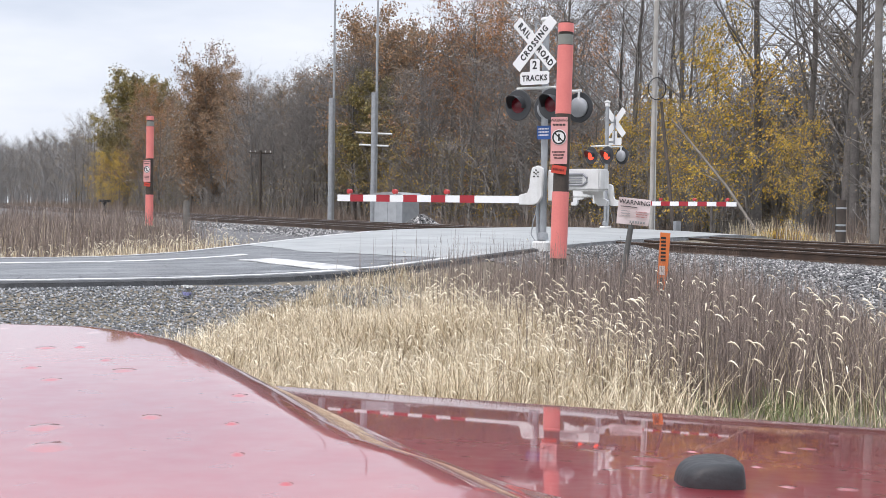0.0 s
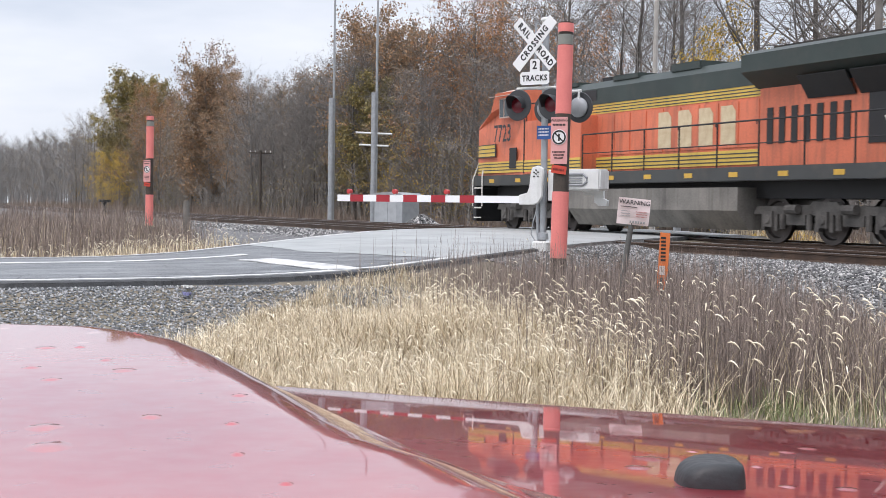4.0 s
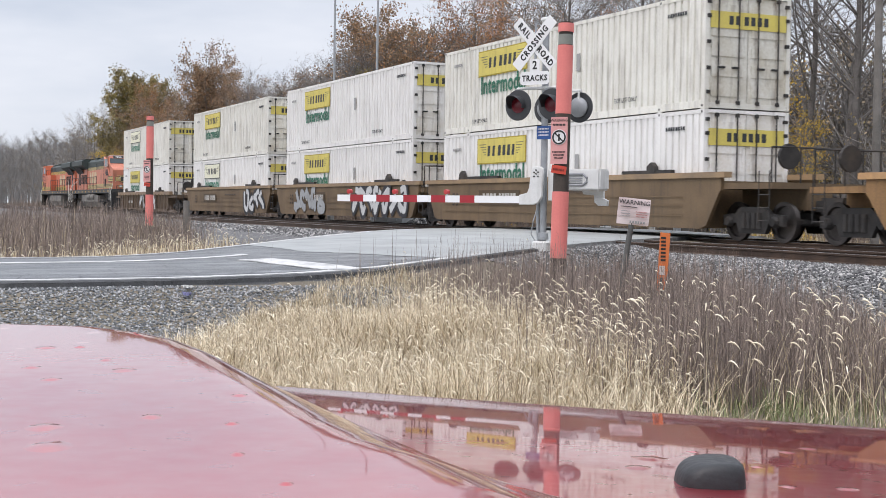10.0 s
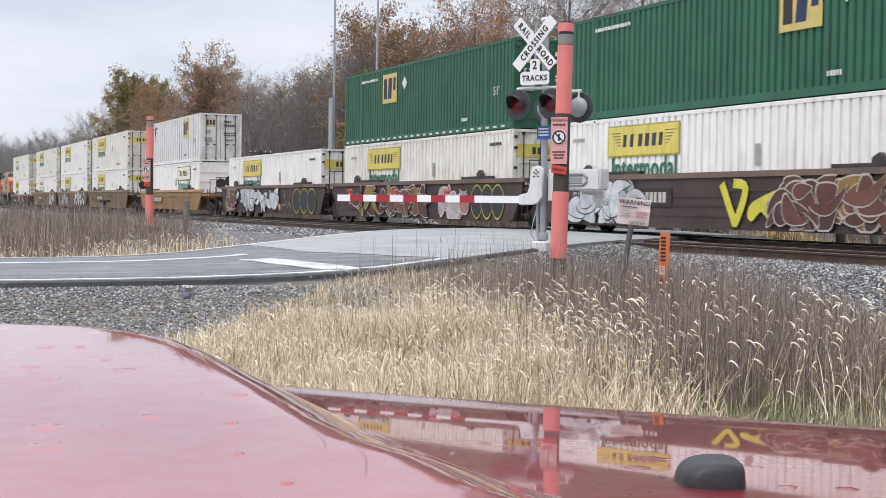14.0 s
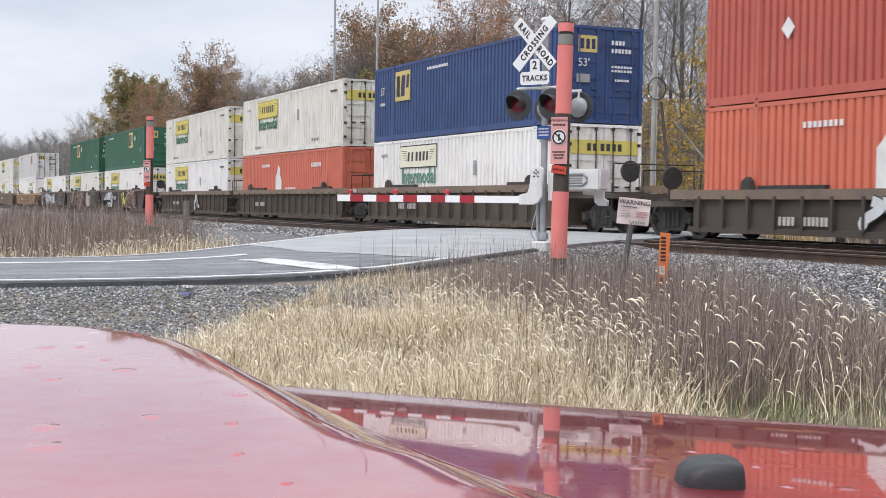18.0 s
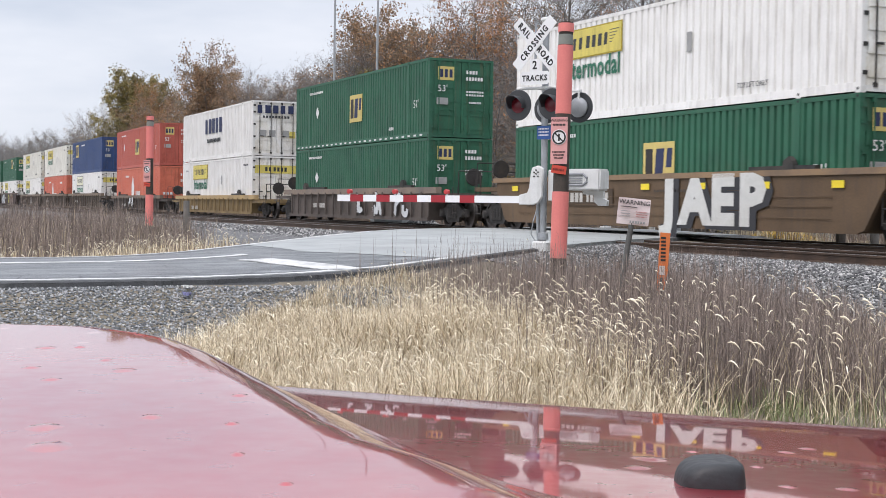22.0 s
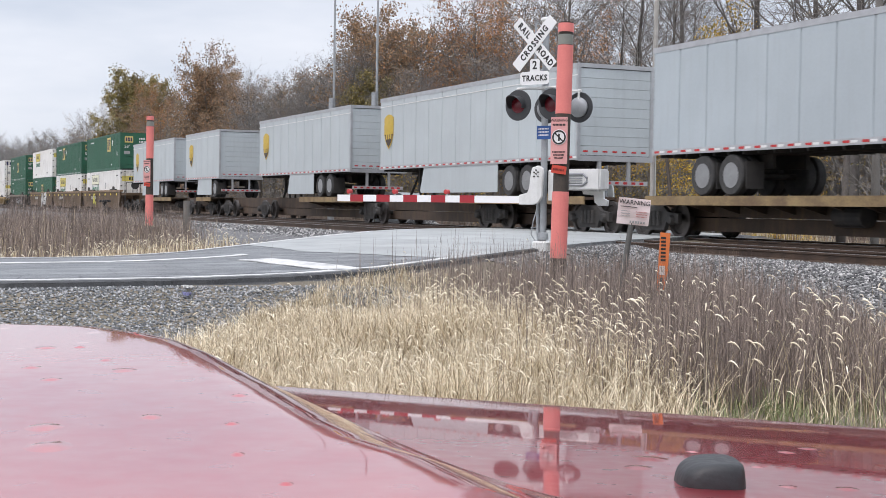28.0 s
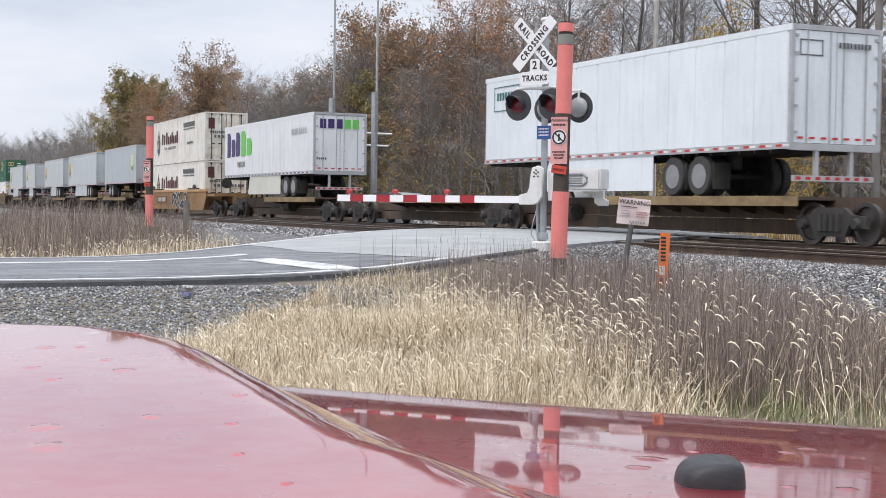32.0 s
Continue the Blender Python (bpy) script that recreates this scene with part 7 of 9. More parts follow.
    box(bm, -0.4 - arm_len, -0.38, -0.225, -0.185, 1.05, 1.19)
    armp = part("gate_arm", bm, SIGN_WHITE, sig, "white gate arm with red stripes")
    for k in range(13):
        if k in (1, 3, 5, 7, 9):
            x0 = -0.4 - arm_len + k * step
            bm = bmesh.new()
            box(bm, x0, x0 + step, -0.229, -0.181, 1.046, 1.194)
            part("stripe", bm, ARM_RED, armp, "red reflective stripe")
    for x in (0.07, 0.335, 0.62):
        bm = bmesh.new()
        xx = -0.4 - arm_len * (1 - x)
        lathe(bm, [(-0.05, 0.02), (-0.045, 0.05), (0.045, 0.05), (0.05, 0.02)], (xx, -0.205, 1.26), (0, 1, 0), 14)
        part("arm_lamp", bm, mat("arm_lamp_red", (0.55, 0.06, 0.06), (0.45, 0.045, 0.045), 0.35, scale=9, fine=80, bump=0.1), armp, "small red arm lamp", True)
        bm = bmesh.new()
        tube(bm, [(xx, -0.205, 1.19), (xx, -0.205, 1.22)], 0.02, 6)
        part("arm_lamp_foot", bm, CREAM, armp)
    bm = bmesh.new()
    tube(bm, [(-0.03, -0.1, 1.1), (-0.1, -0.2, 0.7), (-0.16, -0.18, 0.45), (-0.1, -0.1, 0.3), (-0.02, -0.06, 0.36)], 0.012, 6)
    tube(bm, [(-0.1, -0.02, 1.25), (-0.13, 0.0, 0.8), (-0.1, 0.0, 0.3)], 0.035, 8)
    part("cable", bm, GALV, sig, "hanging grey cable and conduit")
    return sig


def build_crossing():
    n1 = crossing_signal(pose(-23.47, 12.38, -0.24, 0, 0, 29.4), True, False, 4.72)
    bm = bmesh.new()
    box(bm, -0.16, 0.16, -0.006, 0.004, -0.13, 0.13)
    blue = part("notice_plate", bm, mat("blue_plate", (0.03, 0.10, 0.32), None, 0.5, bump=0), n1, "small blue notice plate", at=pose(0.04, -0.08, 2.42))
    for k in range(3):
        bars(blue, 0, -0.008, 0.07 - 0.06 * k, 0.24, 0.025, 7, SIGN_WHITE)
    crossing_signal(pose(-40.9, 24.0, -0.2, 0, 0, 15.4 + 180), True, True, 5.1, 4.45, 0.19, 0.36)
    # wooden poles with pink sleeves
    for base, top, group in ((plan(1.725, 20.47, -0.68), plan(1.808, 20.60, 3.52), 0), (plan(-9.5, 44.0, -0.6), plan(-9.51, 44.1, 3.38), 1)):
        pole = thing("marker_pole", base, "dark wooden pole wrapped in faded pink plastic sleeves", "pole", "pink sleeved poles")
        lean = top - base

        def at_z(z):
            return lean * ((z - base.z) / lean.z)
        bm = bmesh.new()
        tube(bm, [at_z(base.z), at_z(1.2), at_z(3.52)], [0.125, 0.118, 0.106], 20)
        part("post", bm, WOOD_DARK, pole, "dark creosoted wooden post", True)
        for z0, z1 in ((3.37, 3.50), (2.14, 3.17), (-0.03, 0.97)):
            bm = bmesh.new()
            tube(bm, [at_z(z0), at_z(z1)], 0.127 if z0 < 1 else 0.119, 24)
            part("sleeve", bm, PINK, pole, "faded pink plastic sleeve", True)
        bm = bmesh.new()
        tube(bm, [at_z(3.18), at_z(3.33)], 0.111, 20)
        part("band", bm, mat("grey_band", (0.24, 0.25, 0.22), None, 0.5, bump=0.05), pole, "grey reflective band", True)
        turn = math.degrees(math.atan2(SIDE.y, SIDE.x)) - 22
        c = at_z(1.735) + (AHEAD * -0.135) + SIDE * -0.06
        bm = bmesh.new()
        box(bm, -0.13, 0.13, -0.004, 0.004, -0.35, 0.35)
        s = part("warning_sign", bm, PINK_SIGN, pole, "faded pink warning notice", at=Matrix.Translation(c) @ pose(0, 0, 0, 0, 0, turn))
        part("lettering", words("WARNING", 0.062, SIGN_BLACK, 0.9), None, s, at=pose(0, -0.006, 0.30))
        bars(s, 0, -0.005, 0.235, 0.2, 0.03, 9, SIGN_BLACK)
        for k in range(3):
            bars(s, 0, -0.005, -0.17 - 0.045 * k, 0.2 - 0.03 * k, 0.02, 10, SIGN_BLACK)
        bm = bmesh.new()
        lathe(bm, [(0, 0.115), (0.006, 0.115)], (0, -0.009, 0.05), (0, 1, 0), 28)
        disc = part("symbol_disc", bm, SIGN_WHITE, s, "round prohibition symbol")
        bm = bmesh.new()
        pts = [(0.095 * math.cos(a), -0.011, 0.05 + 0.095 * math.sin(a)) for a in np.linspace(0, 2 * math.pi, 29)]
        tube(bm, pts, 0.012, 6)
        tube(bm, [(-0.065, -0.011, 0.115), (0.065, -0.011, -0.015)], 0.01, 6)
        box(bm, -0.012, 0.012, -0.013, -0.009, -0.005, 0.1)
        part("symbol", bm, SIGN_BLACK, disc, "black ring with a slash")
        c2 = at_z(1.30) + (AHEAD * -0.135) + SIDE * -0.05
        bm = bmesh.new()
        box(bm, -0.115, 0.115, -0.004, 0.004, -0.06, 0.06)
        t = part("tag", bm, mat("red_tag", (0.62, 0.07, 0.04), None, 0.5, bump=0.02), pole, "small red tag", at=Matrix.Translation(c2) @ pose(0, 0, 0, 0, 8, turn))
        bars(t, 0, -0.005, 0, 0.17, 0.03, 8, mat("dark_red_bar", (0.2, 0.02, 0.015), None, 0.5, bump=0))
    # leaning warning sign
    base = plan(2.16, 17.0, -0.72)
    s = thing("warning_sign_post", base, "faded white warning sign on a leaning steel post", "sign")
    bm = bmesh.new()
    tube(bm, [(0, 0, 0), SIDE * 0.19 + Vector((0, 0, 1.3)), SIDE * 0.205 + Vector((0, 0, 1.45))], 0.036, 10)
    part("post", bm, mat("pipe_grey", (0.16, 0.16, 0.15), (0.1, 0.1, 0.095), 0.6, 0.4, bump=0.15, stain=0.4), s, "grey steel pipe post", True)
    turn = math.degrees(math.atan2(SIDE.y, SIDE.x))
    at = Matrix.Translation(SIDE * 0.205 + AHEAD * -0.045 + Vector((0, 0, 1.415))) @ pose(0, 0, 0, 0, 0, turn) @ Matrix.Rotation(radians(5), 4, "Y")
    n = 8
    vs = []
    bm = bmesh.new()
    grid = [[[bm.verts.new((-0.2 + 0.4 * i / n, 0.012 * math.sin(3 * i / n + j) + d, -0.165 + 0.33 * j / 4)) for d in (0, 0.004)] for j in range(5)] for i in range(n + 1)]
    for i in range(n):
        for j in range(4):
            for d in (0, 1):
                bm.faces.new([grid[a][b][d] for a, b in ((i, j), (i + 1, j), (i + 1, j + 1), (i, j + 1))])
    for edge in ([(i, 0) for i in range(n + 1)], [(i, 4) for i in range(n + 1)], [(0, j) for j in range(5)], [(n, j) for j in range(5)]):
        for (a, b), (c, e) in zip(edge, edge[1:]):
            bm.faces.new((grid[a][b][0], grid[c][e][0], grid[c][e][1], grid[a][b][1]))
    plate = part("plate", bm, mat("faded_sign_face", (0.74, 0.64, 0.62), (0.70, 0.56, 0.55), 0.5, scale=5, fine=60, bump=0.03, stain=0.3, stain_col=(0.5, 0.42, 0.38)), s, "curled pinkish-white plate", at=at)
    part("lettering", words("WARNING", 0.08, SIGN_BLACK), None, plate, at=pose(0, -0.016, 0.11))
    bars(plate, 0, -0.016, 0.055, 0.34, 0.008, 1, SIGN_BLACK)
    for k in range(3):
        bars(plate, -0.1, -0.016, 0.0 - 0.03 * k, 0.12, 0.01, 9, mat("grey_mark", (0.35, 0.35, 0.34), None, 0.6))
        bars(plate, 0.1, -0.016, 0.0 - 0.03 * k, 0.14, 0.01, 9, mat("dull_red_bar", (0.5, 0.2, 0.18), None, 0.6))
    bars(plate, 0.06, -0.016, -0.13, 0.2, 0.03, 6, mat("grey_mark", (0.35, 0.35, 0.34), None, 0.6))
    # orange cable marker
    base = plan(2.645, 16.48, -0.72)
    o = thing("cable_marker", base, "orange plastic buried-cable marker on a dark stake", "marker post")
    turn = math.degrees(math.atan2(SIDE.y, SIDE.x))
    bm = bmesh.new()
    prism(bm, [(-0.05, 0.42), (-0.02, 0.42), (0.02, 0.45), (0.055, 0.55), (0.075, 1.16), (-0.045, 1.17), (-0.06, 0.6), (-0.065, 0.45)], lambda u, v: (u + 0.025 * v, 0, v), (0, 0.02, 0))
    mk = part("blade", bm, mat("marker_orange", (0.75, 0.20, 0.05), (0.66, 0.17, 0.045), 0.5, scale=5, fine=40, bump=0.05, stain=0.3), o, "faded orange blade", at=pose(0, 0, 0, 0, 0, turn))
    bars(mk, 0.03, -0.004, 0.71, 0.11, 0.11, 1, mat("pale_label", (0.7, 0.6, 0.55), None, 0.5))
    bm = bmesh.new()
    for k in range(7):
        box(bm, -0.03, 0.03, -0.004, 0.0, 0.82 + k * 0.045, 0.845 + k * 0.045)
    part("lettering", bm, SIGN_BLACK, mk, at=pose(0.02, 0, 0))
    bm = bmesh.new()
    tube(bm, [(0, 0, 0), (0.004, 0, 0.62)], 0.018, 8)
    part("stake", bm, SIGN_BLACK, o, "dark stake")
    # steel monopoles beyond the tracks
    for base, lower, width, arms in ((plan(-6.3, 76.0, -0.7), 7.35, 0.17, ()), (plan(-3.62, 70.0, -0.7), 7.2, 0.15, ((5.12, 0.93), (4.5, 0.75)))):
        mono = thing("antenna_mast", base, "tall slender galvanised antenna mast beside the tracks", "mast", "antenna masts")
        bm = bmesh.new()
        tube(bm, [(0, 0, 0), (0, 0, lower)], width, 12)
        tube(bm, [SIDE * 0.14, SIDE * 0.14 + Vector((0, 0, lower + 0.4))], 0.06, 8)
        part("lower_pole", bm, GALV, mono, "thick grey lower pole", True)
        bm = bmesh.new()
        tube(bm, [SIDE * 0.12 + Vector((0, 0, lower - 0.5)), SIDE * 0.12 + Vector((0, 0, 15.5))], [0.07, 0.045], 8)
        part("upper_pole", bm, GALV, mono, "thin upper pole", True)
        for z, half in arms:
            bm = bmesh.new()
            tube(bm, [SIDE * -half - Vector((0, 0, -0.03)) + Vector((0, 0, z)), SIDE * half + Vector((0, 0, z - 0.03))], 0.05, 8)
            part("antenna_rod", bm, CREAM, mono, "pale horizontal antenna rod", True)
    # relay case and its heap of gravel
    hut = thing("relay_case", plan(-2.28, 66.3, -0.75) , "grey steel relay case beside the tracks", "equipment case")
    hut.matrix_basis = hut.matrix_basis @ Matrix.Rotation(radians(24), 4, "Z")
    bm = bmesh.new()
    box(bm, -0.95, 0.95, -0.6, 0.6, 0.0, 2.0)
    bevel_all(bm, 0.02)
    part("cabinet", bm, mat("case_grey", (0.40, 0.42, 0.43), (0.33, 0.35, 0.36), 0.5, 0.2, bump=0.05, stain=0.2), hut, "grey painted steel cabinet")
    bm = bmesh.new()
    prism(bm, [(-1.05, 2.0), (1.05, 2.0), (0.9, 2.08), (0, 2.13), (-0.9, 2.08)], lambda u, v: (u, -0.7, v), (0, 1.4, 0))
    part("lid", bm, GALV, hut, "low overhanging lid")
    for x in (-0.3, 0.32):
        bm = bmesh.new()
        box(bm, x - 0.3, x + 0.28, -0.615, -0.598, 0.2, 1.9)
        part("case_door", bm, mat("case_door_grey", (0.44, 0.46, 0.47), None, 0.5, 0.2, bump=0.05), hut, "flush steel door")
    rng = np.random.default_rng(8)
    verts, faces = [], []
    c = plan(-1.0, 63.5, -0.7)
    for _ in range(1500):
        a, r = rng.uniform(0, 6.28), rng.uniform(0, 1) ** 0.6 * 1.7
        x, y, z, s_ = c.x + r * math.cos(a), c.y + r * math.sin(a), c.z + max(0, 1.05 - r * 0.62), rng.uniform(0.04, 0.1)
        b0 = len(verts)
        for d in ((s_, 0, 0), (-s_, 0, 0), (0, s_, 0), (0, -s_, 0), (0, 0, s_ * 0.8), (0, 0, -s_)):
            verts.append((x + d[0], y + d[1], z + d[2]))
        faces += [tuple(b0 + i for i in f) for f in ((0, 2, 4), (2, 1, 4), (1, 3, 4), (3, 0, 4), (2, 0, 5), (1, 2, 5), (3, 1, 5), (0, 3, 5))]
    solid("gravel_heap", raw("gravel_heap", verts, faces, bpy.data.materials["ballast_stone"]), None, "small heap of grey gravel by the relay case", "gravel", "stuff")
    # wooden utility poles
    up = thing("utility_pole", plan(7.93, 52.0, -0.8), "weathered grey wooden utility pole with conduit", "utility pole", "utility poles")
    bm = bmesh.new()
    tube(bm, [(0, 0, 0), (0.02, 0.02, 6), (0.05, 0.05, 12.5)], [0.10, 0.09, 0.07], 14)
    part("pole", bm, WOOD_PALE, up, "weathered wooden pole", True)
    bm = bmesh.new()
    tube(bm, [SIDE * 0.13, SIDE * 0.11 + Vector((0, 0, 8.0))], 0.025, 8)
    part("conduit", bm, CREAM, up, "pale conduit pipe", True)
    bm = bmesh.new()
    pts = [SIDE * (0.1 + 0.33 * math.cos(a)) + Vector((0, 0, 6.1 + 0.42 * math.sin(a))) - AHEAD * 0.15 for a in np.linspace(0, 2 * math.pi, 25)]
    tube(bm, pts, 0.018, 6)
    part("cable_coil", bm, BLACK, up, "coil of black cable")
    bm = bmesh.new()
    tube(bm, [SIDE * 0.30 + Vector((0, 0, 5.6)), SIDE * 0.62 + AHEAD * -2.0 + Vector((0, 0, -0.05))], [0.055, 0.075], 10)
    part("guy_pole", bm, WOOD_DARK, up, "leaning dark stub brace", True)
    bm = bmesh.new()
    c = SIDE * 0.62 + AHEAD * -2.15
    box(bm, c.x - 0.1, c.x + 0.1, c.y - 0.1, c.y + 0.1, 0.5, 1.1)
    part("meter_box", bm, GALV, up, "small grey box")
    up2 = thing("utility_pole", plan(11.4, 36.0, -0.8), "thick weathered wooden utility pole", "utility pole", "utility poles")
    bm = bmesh.new()
    tube(bm, [(0, 0, 0), (-0.03, 0.0, 6), (-0.06, 0.0, 12)], [0.115, 0.10, 0.085], 16)
    part("pole", bm, WOOD_GREY, up2, "weathered wooden pole", True)
    st = thing("stub_post", plan(10.5, 36.0, -0.7), "dark wooden stub post with pale bands", "post")
    bm = bmesh.new()
    tube(bm, [(0, 0, 0), (0, 0, 1.75)], 0.13, 12)
    part("post", bm, WOOD_DARK, st, "dark stub post", True)
    for z in (0.9, 1.05, 1.5):
        bm = bmesh.new()
        lathe(bm, [(0, 0.137), (0.05, 0.137)], (0, 0, z), (0, 0, 1), 14)
        part("band", bm, GALV, st)
    tp = thing("telegraph_pole", plan(-14.55, 108.0, -0.95), "small dark telegraph pole with one crossarm", "telegraph pole")
    bm = bmesh.new()
    tube(bm, [(0, 0, 0), (0.02, 0, 5.9)], [0.13, 0.1], 10)
    part("pole", bm, WOOD_DARK, tp, "dark wooden pole", True)
    bm = bmesh.new()
    a = SIDE * 1.1
    tube(bm, [Vector((0, 0, 5.72)) - a * 0.84, Vector((0, 0, 5.68)) + a * 0.84], 0.06, 6)
    part("crossarm", bm, WOOD_DARK, tp)
    for k in (-0.8, 0.8, -0.4, 0.4):
        bm = bmesh.new()
        lathe(bm, [(0, 0.03), (0.1, 0.05), (0.16, 0.03)], Vector((0, 0, 5.72)) + SIDE * k, (0, 0, 1), 8)
        part("insulator", bm, CREAM, tp)
    sw = thing("switch_stand", plan(-17.9, 72.0, -0.5), "small dark switch stand beside the far track", "switch stand")
    bm = bmesh.new()
    tube(bm, [(0, 0, 0), (0, 0, 1.2)], 0.12, 8)
    lathe(bm, [(0, 0.3), (0.12, 0.3)], (0, 0, 1.2), (0, 0, 1), 10)
    part("stand", bm, BLACK, sw)
    # pale stub of an old post among the weeds
    p = plan(-8.49, 45.0)
    stub = thing("wooden_stub", (p.x, p.y, ground_z(p.x, p.y) - 0.05), "short bleached wooden post among the weeds", "post")
    bm = bmesh.new()
    tube(bm, [(0, 0, 0), (0.01, 0, 0.75), (0.015, 0, 1.5)], [0.12, 0.11, 0.1], 10)
    part("post", bm, WOOD_GREY, stub, "bleached split post", True)
    # litter on the gravel
    for right, ahead, colour, word, w, h in ((-3.2, 17.1, (0.72, 0.72, 0.70), "white", 0.1, 0.04), (-3.1, 16.5, (0.30, 0.30, 0.52), "bluish", 0.08, 0.05), (-2.35, 17.2, (0.68, 0.68, 0.64), "white", 0.09, 0.04)):
        p = plan(right, ahead)
        bm = bmesh.new()
        rr = random.Random(int(ahead * 10))
        grid = [[bm.verts.new((-w + 2 * w * i / 5, -w * 0.6 + 1.2 * w * j / 4, h * rr.random() + 0.01)) for i in range(6)] for j in range(5)]
        for j in range(4):
            for i in range(5):
                bm.faces.new((grid[j][i], grid[j][i + 1], grid[j + 1][i + 1], grid[j + 1][i]))
        bmesh.ops.solidify(bm, geom=list(bm.faces), thickness=0.004)
        m = mat("litter_" + word, colour, tuple(v * 0.75 for v in colour), 0.7, scale=9, fine=60, bump=0.1)
        paper = solid("scrap_of_paper", bm, m, "crumpled " + word + " scrap lying on the gravel", "litter")
        paper.location = (p.x, p.y, ground_z(p.x, p.y) + 0.02)


build_crossing()

# ---- the woods ----
def leaf_material(name, tones, rough=0.8):
    """Leaf or blade colours that vary from piece to piece."""
    m = bpy.data.materials.new(name)
    m.use_nodes = True
    n, l = m.node_tree.nodes, m.node_tree.links
    b = n["Principled BSDF"]
    g, r = n.new("ShaderNodeNewGeometry"), n.new("ShaderNodeValToRGB")
    els = r.color_ramp.elements
    els[0].color, els[1].color = (*tones[0], 1), (*tones[-1], 1)
    for i, t in enumerate(tones[1:-1]):
        els.new((i + 1) / (len(tones) - 1)).color = (*t, 1)
    l.new(g.outputs["Random Per Island"], r.inputs["Fac"])
    info, hs, ma = n.new("ShaderNodeObjectInfo"), n.new("ShaderNodeHueSaturation"), n.new("ShaderNodeMapRange")
    ma.inputs["To Min"].default_value, ma.inputs["To Max"].default_value = 0.8, 1.2
    l.new(info.outputs["Random"], ma.inputs["Value"])
    l.new(ma.outputs["Result"], hs.inputs["Value"])
    l.new(r.outputs["Color"], hs.inputs["Color"])
    l.new(hs.outputs["Color"], b.inputs["Base Color"])
    b.inputs["Roughness"].default_value = rough
    b.inputs["Subsurface Weight"].default_value = 0.0
    return m


TRUNK = mat("dark_trunk_bark", (0.16, 0.146, 0.135), (0.085, 0.077, 0.07), 0.95, scale=2, fine=16, bump=0.7, stain=0.3, stain_col=(0.20, 0.19, 0.16), per=0.3, depth=0.03)
BARK = mat("grey_brown_bark", (0.255, 0.238, 0.22), (0.14, 0.128, 0.118), 0.95, scale=2, fine=16, bump=0.6, stain=0.3, stain_col=(0.17, 0.16, 0.13), per=0.25, depth=0.03)
LEAVES = {
    "russet": leaf_material("russet_leaves", [(0.13, 0.10, 0.066), (0.25, 0.165, 0.095), (0.40, 0.22, 0.11)]),
    "brown": leaf_material("brown_leaves", [(0.14, 0.115, 0.085), (0.245, 0.195, 0.135), (0.36, 0.27, 0.165)]),
    "gold": leaf_material("gold_leaves", [(0.30, 0.24, 0.055), (0.55, 0.37, 0.055), (0.78, 0.46, 0.06)]),
    "olive": leaf_material("olive_leaves", [(0.11, 0.10, 0.045), (0.21, 0.175, 0.065), (0.36, 0.26, 0.085)]),
    "orange": leaf_material("orange_leaves", [(0.19, 0.115, 0.066), (0.38, 0.19, 0.085), (0.56, 0.255, 0.09)]),
}


class Sprig:
    """Collects limbs as thin tapered prisms and leaves as small bent quads."""

    def __init__(self, seed):
        self.rng = random.Random(seed)
        self.v, self.f, self.lv, self.lf = [], [], [], []

    def limb(self, a, b, r0, r1, sides):
        ax = (b - a).normalized()
        u = ax.orthogonal().normalized()
        w = ax.cross(u)
        k = len(self.v)
        for p, r in ((a, r0), (b, r1)):
            for i in range(sides):
                t = 2 * math.pi * i / sides
                self.v.append(p + u * (math.cos(t) * r) + w * (math.sin(t) * r))
        if sides == 2:
            self.f.append((k, k + 1, k + 3, k + 2))
            return
        for i in range(sides):
            j = (i + 1) % sides
            self.f.append((k + i, k + j, k + sides + j, k + sides + i))

    def leaf(self, p, s):
        r = self.rng
        n = Vector((r.uniform(-1, 1), r.uniform(-1, 1), r.uniform(-0.3, 1))).normalized()
        u = n.orthogonal().normalized() * s
        w = n.cross(u) * 0.7
        k = len(self.lv)
        self.lv += [p - u, p + w, p + u * 1.1, p - w]
        self.lf.append((k, k + 1, k + 2, k + 3))

    def grow(self, p, d, length, r, level, leafy, leaf_size, levels=3, lift=0.12, clump=1.0):
        rng = self.rng
        segs = (4, 3, 2, 1)[min(level, 3)]
        sides = (6, 5, 3, 2)[min(level, 3)]
        step = length / segs
        for i in range(segs):
            d = (d + Vector((rng.uniform(-1, 1), rng.uniform(-1, 1), rng.uniform(-0.6, 1) * 0.7 + lift)) * 0.2).normalized()
            q = p + d * step
            r2 = r * (0.78 if i < segs - 1 else 0.45)
            self.limb(p, q, r, r2, sides)
            if level < levels:
                for _ in range(4 if level == 2 else 2):
                    side = d.orthogonal().normalized()
                    side.rotate(Matrix.Rotation(rng.uniform(0, 6.28), 3, d))
                    nd = (d * rng.uniform(0.5, 1.0) + side * rng.uniform(0.6, 1.0)).normalized()
                    self.grow(p.lerp(q, rng.uniform(0.2, 1)), nd, length * rng.uniform(0.38, 0.58), max(r2 * 0.5, 0.008), level + 1, leafy, leaf_size, levels, lift, clump)
            if leafy and level >= 2 and (rng.random() < clump):
                for _ in range(int(leafy * (2 if level == 2 else 3) + rng.random())):
                    self.leaf(p.lerp(q, rng.uniform(0, 1.15)) + Vector((rng.gauss(0, 0.16), rng.gauss(0, 0.16), rng.gauss(-0.03, 0.14))), leaf_size * rng.uniform(0.6, 1.3))
            p, r = q, r2


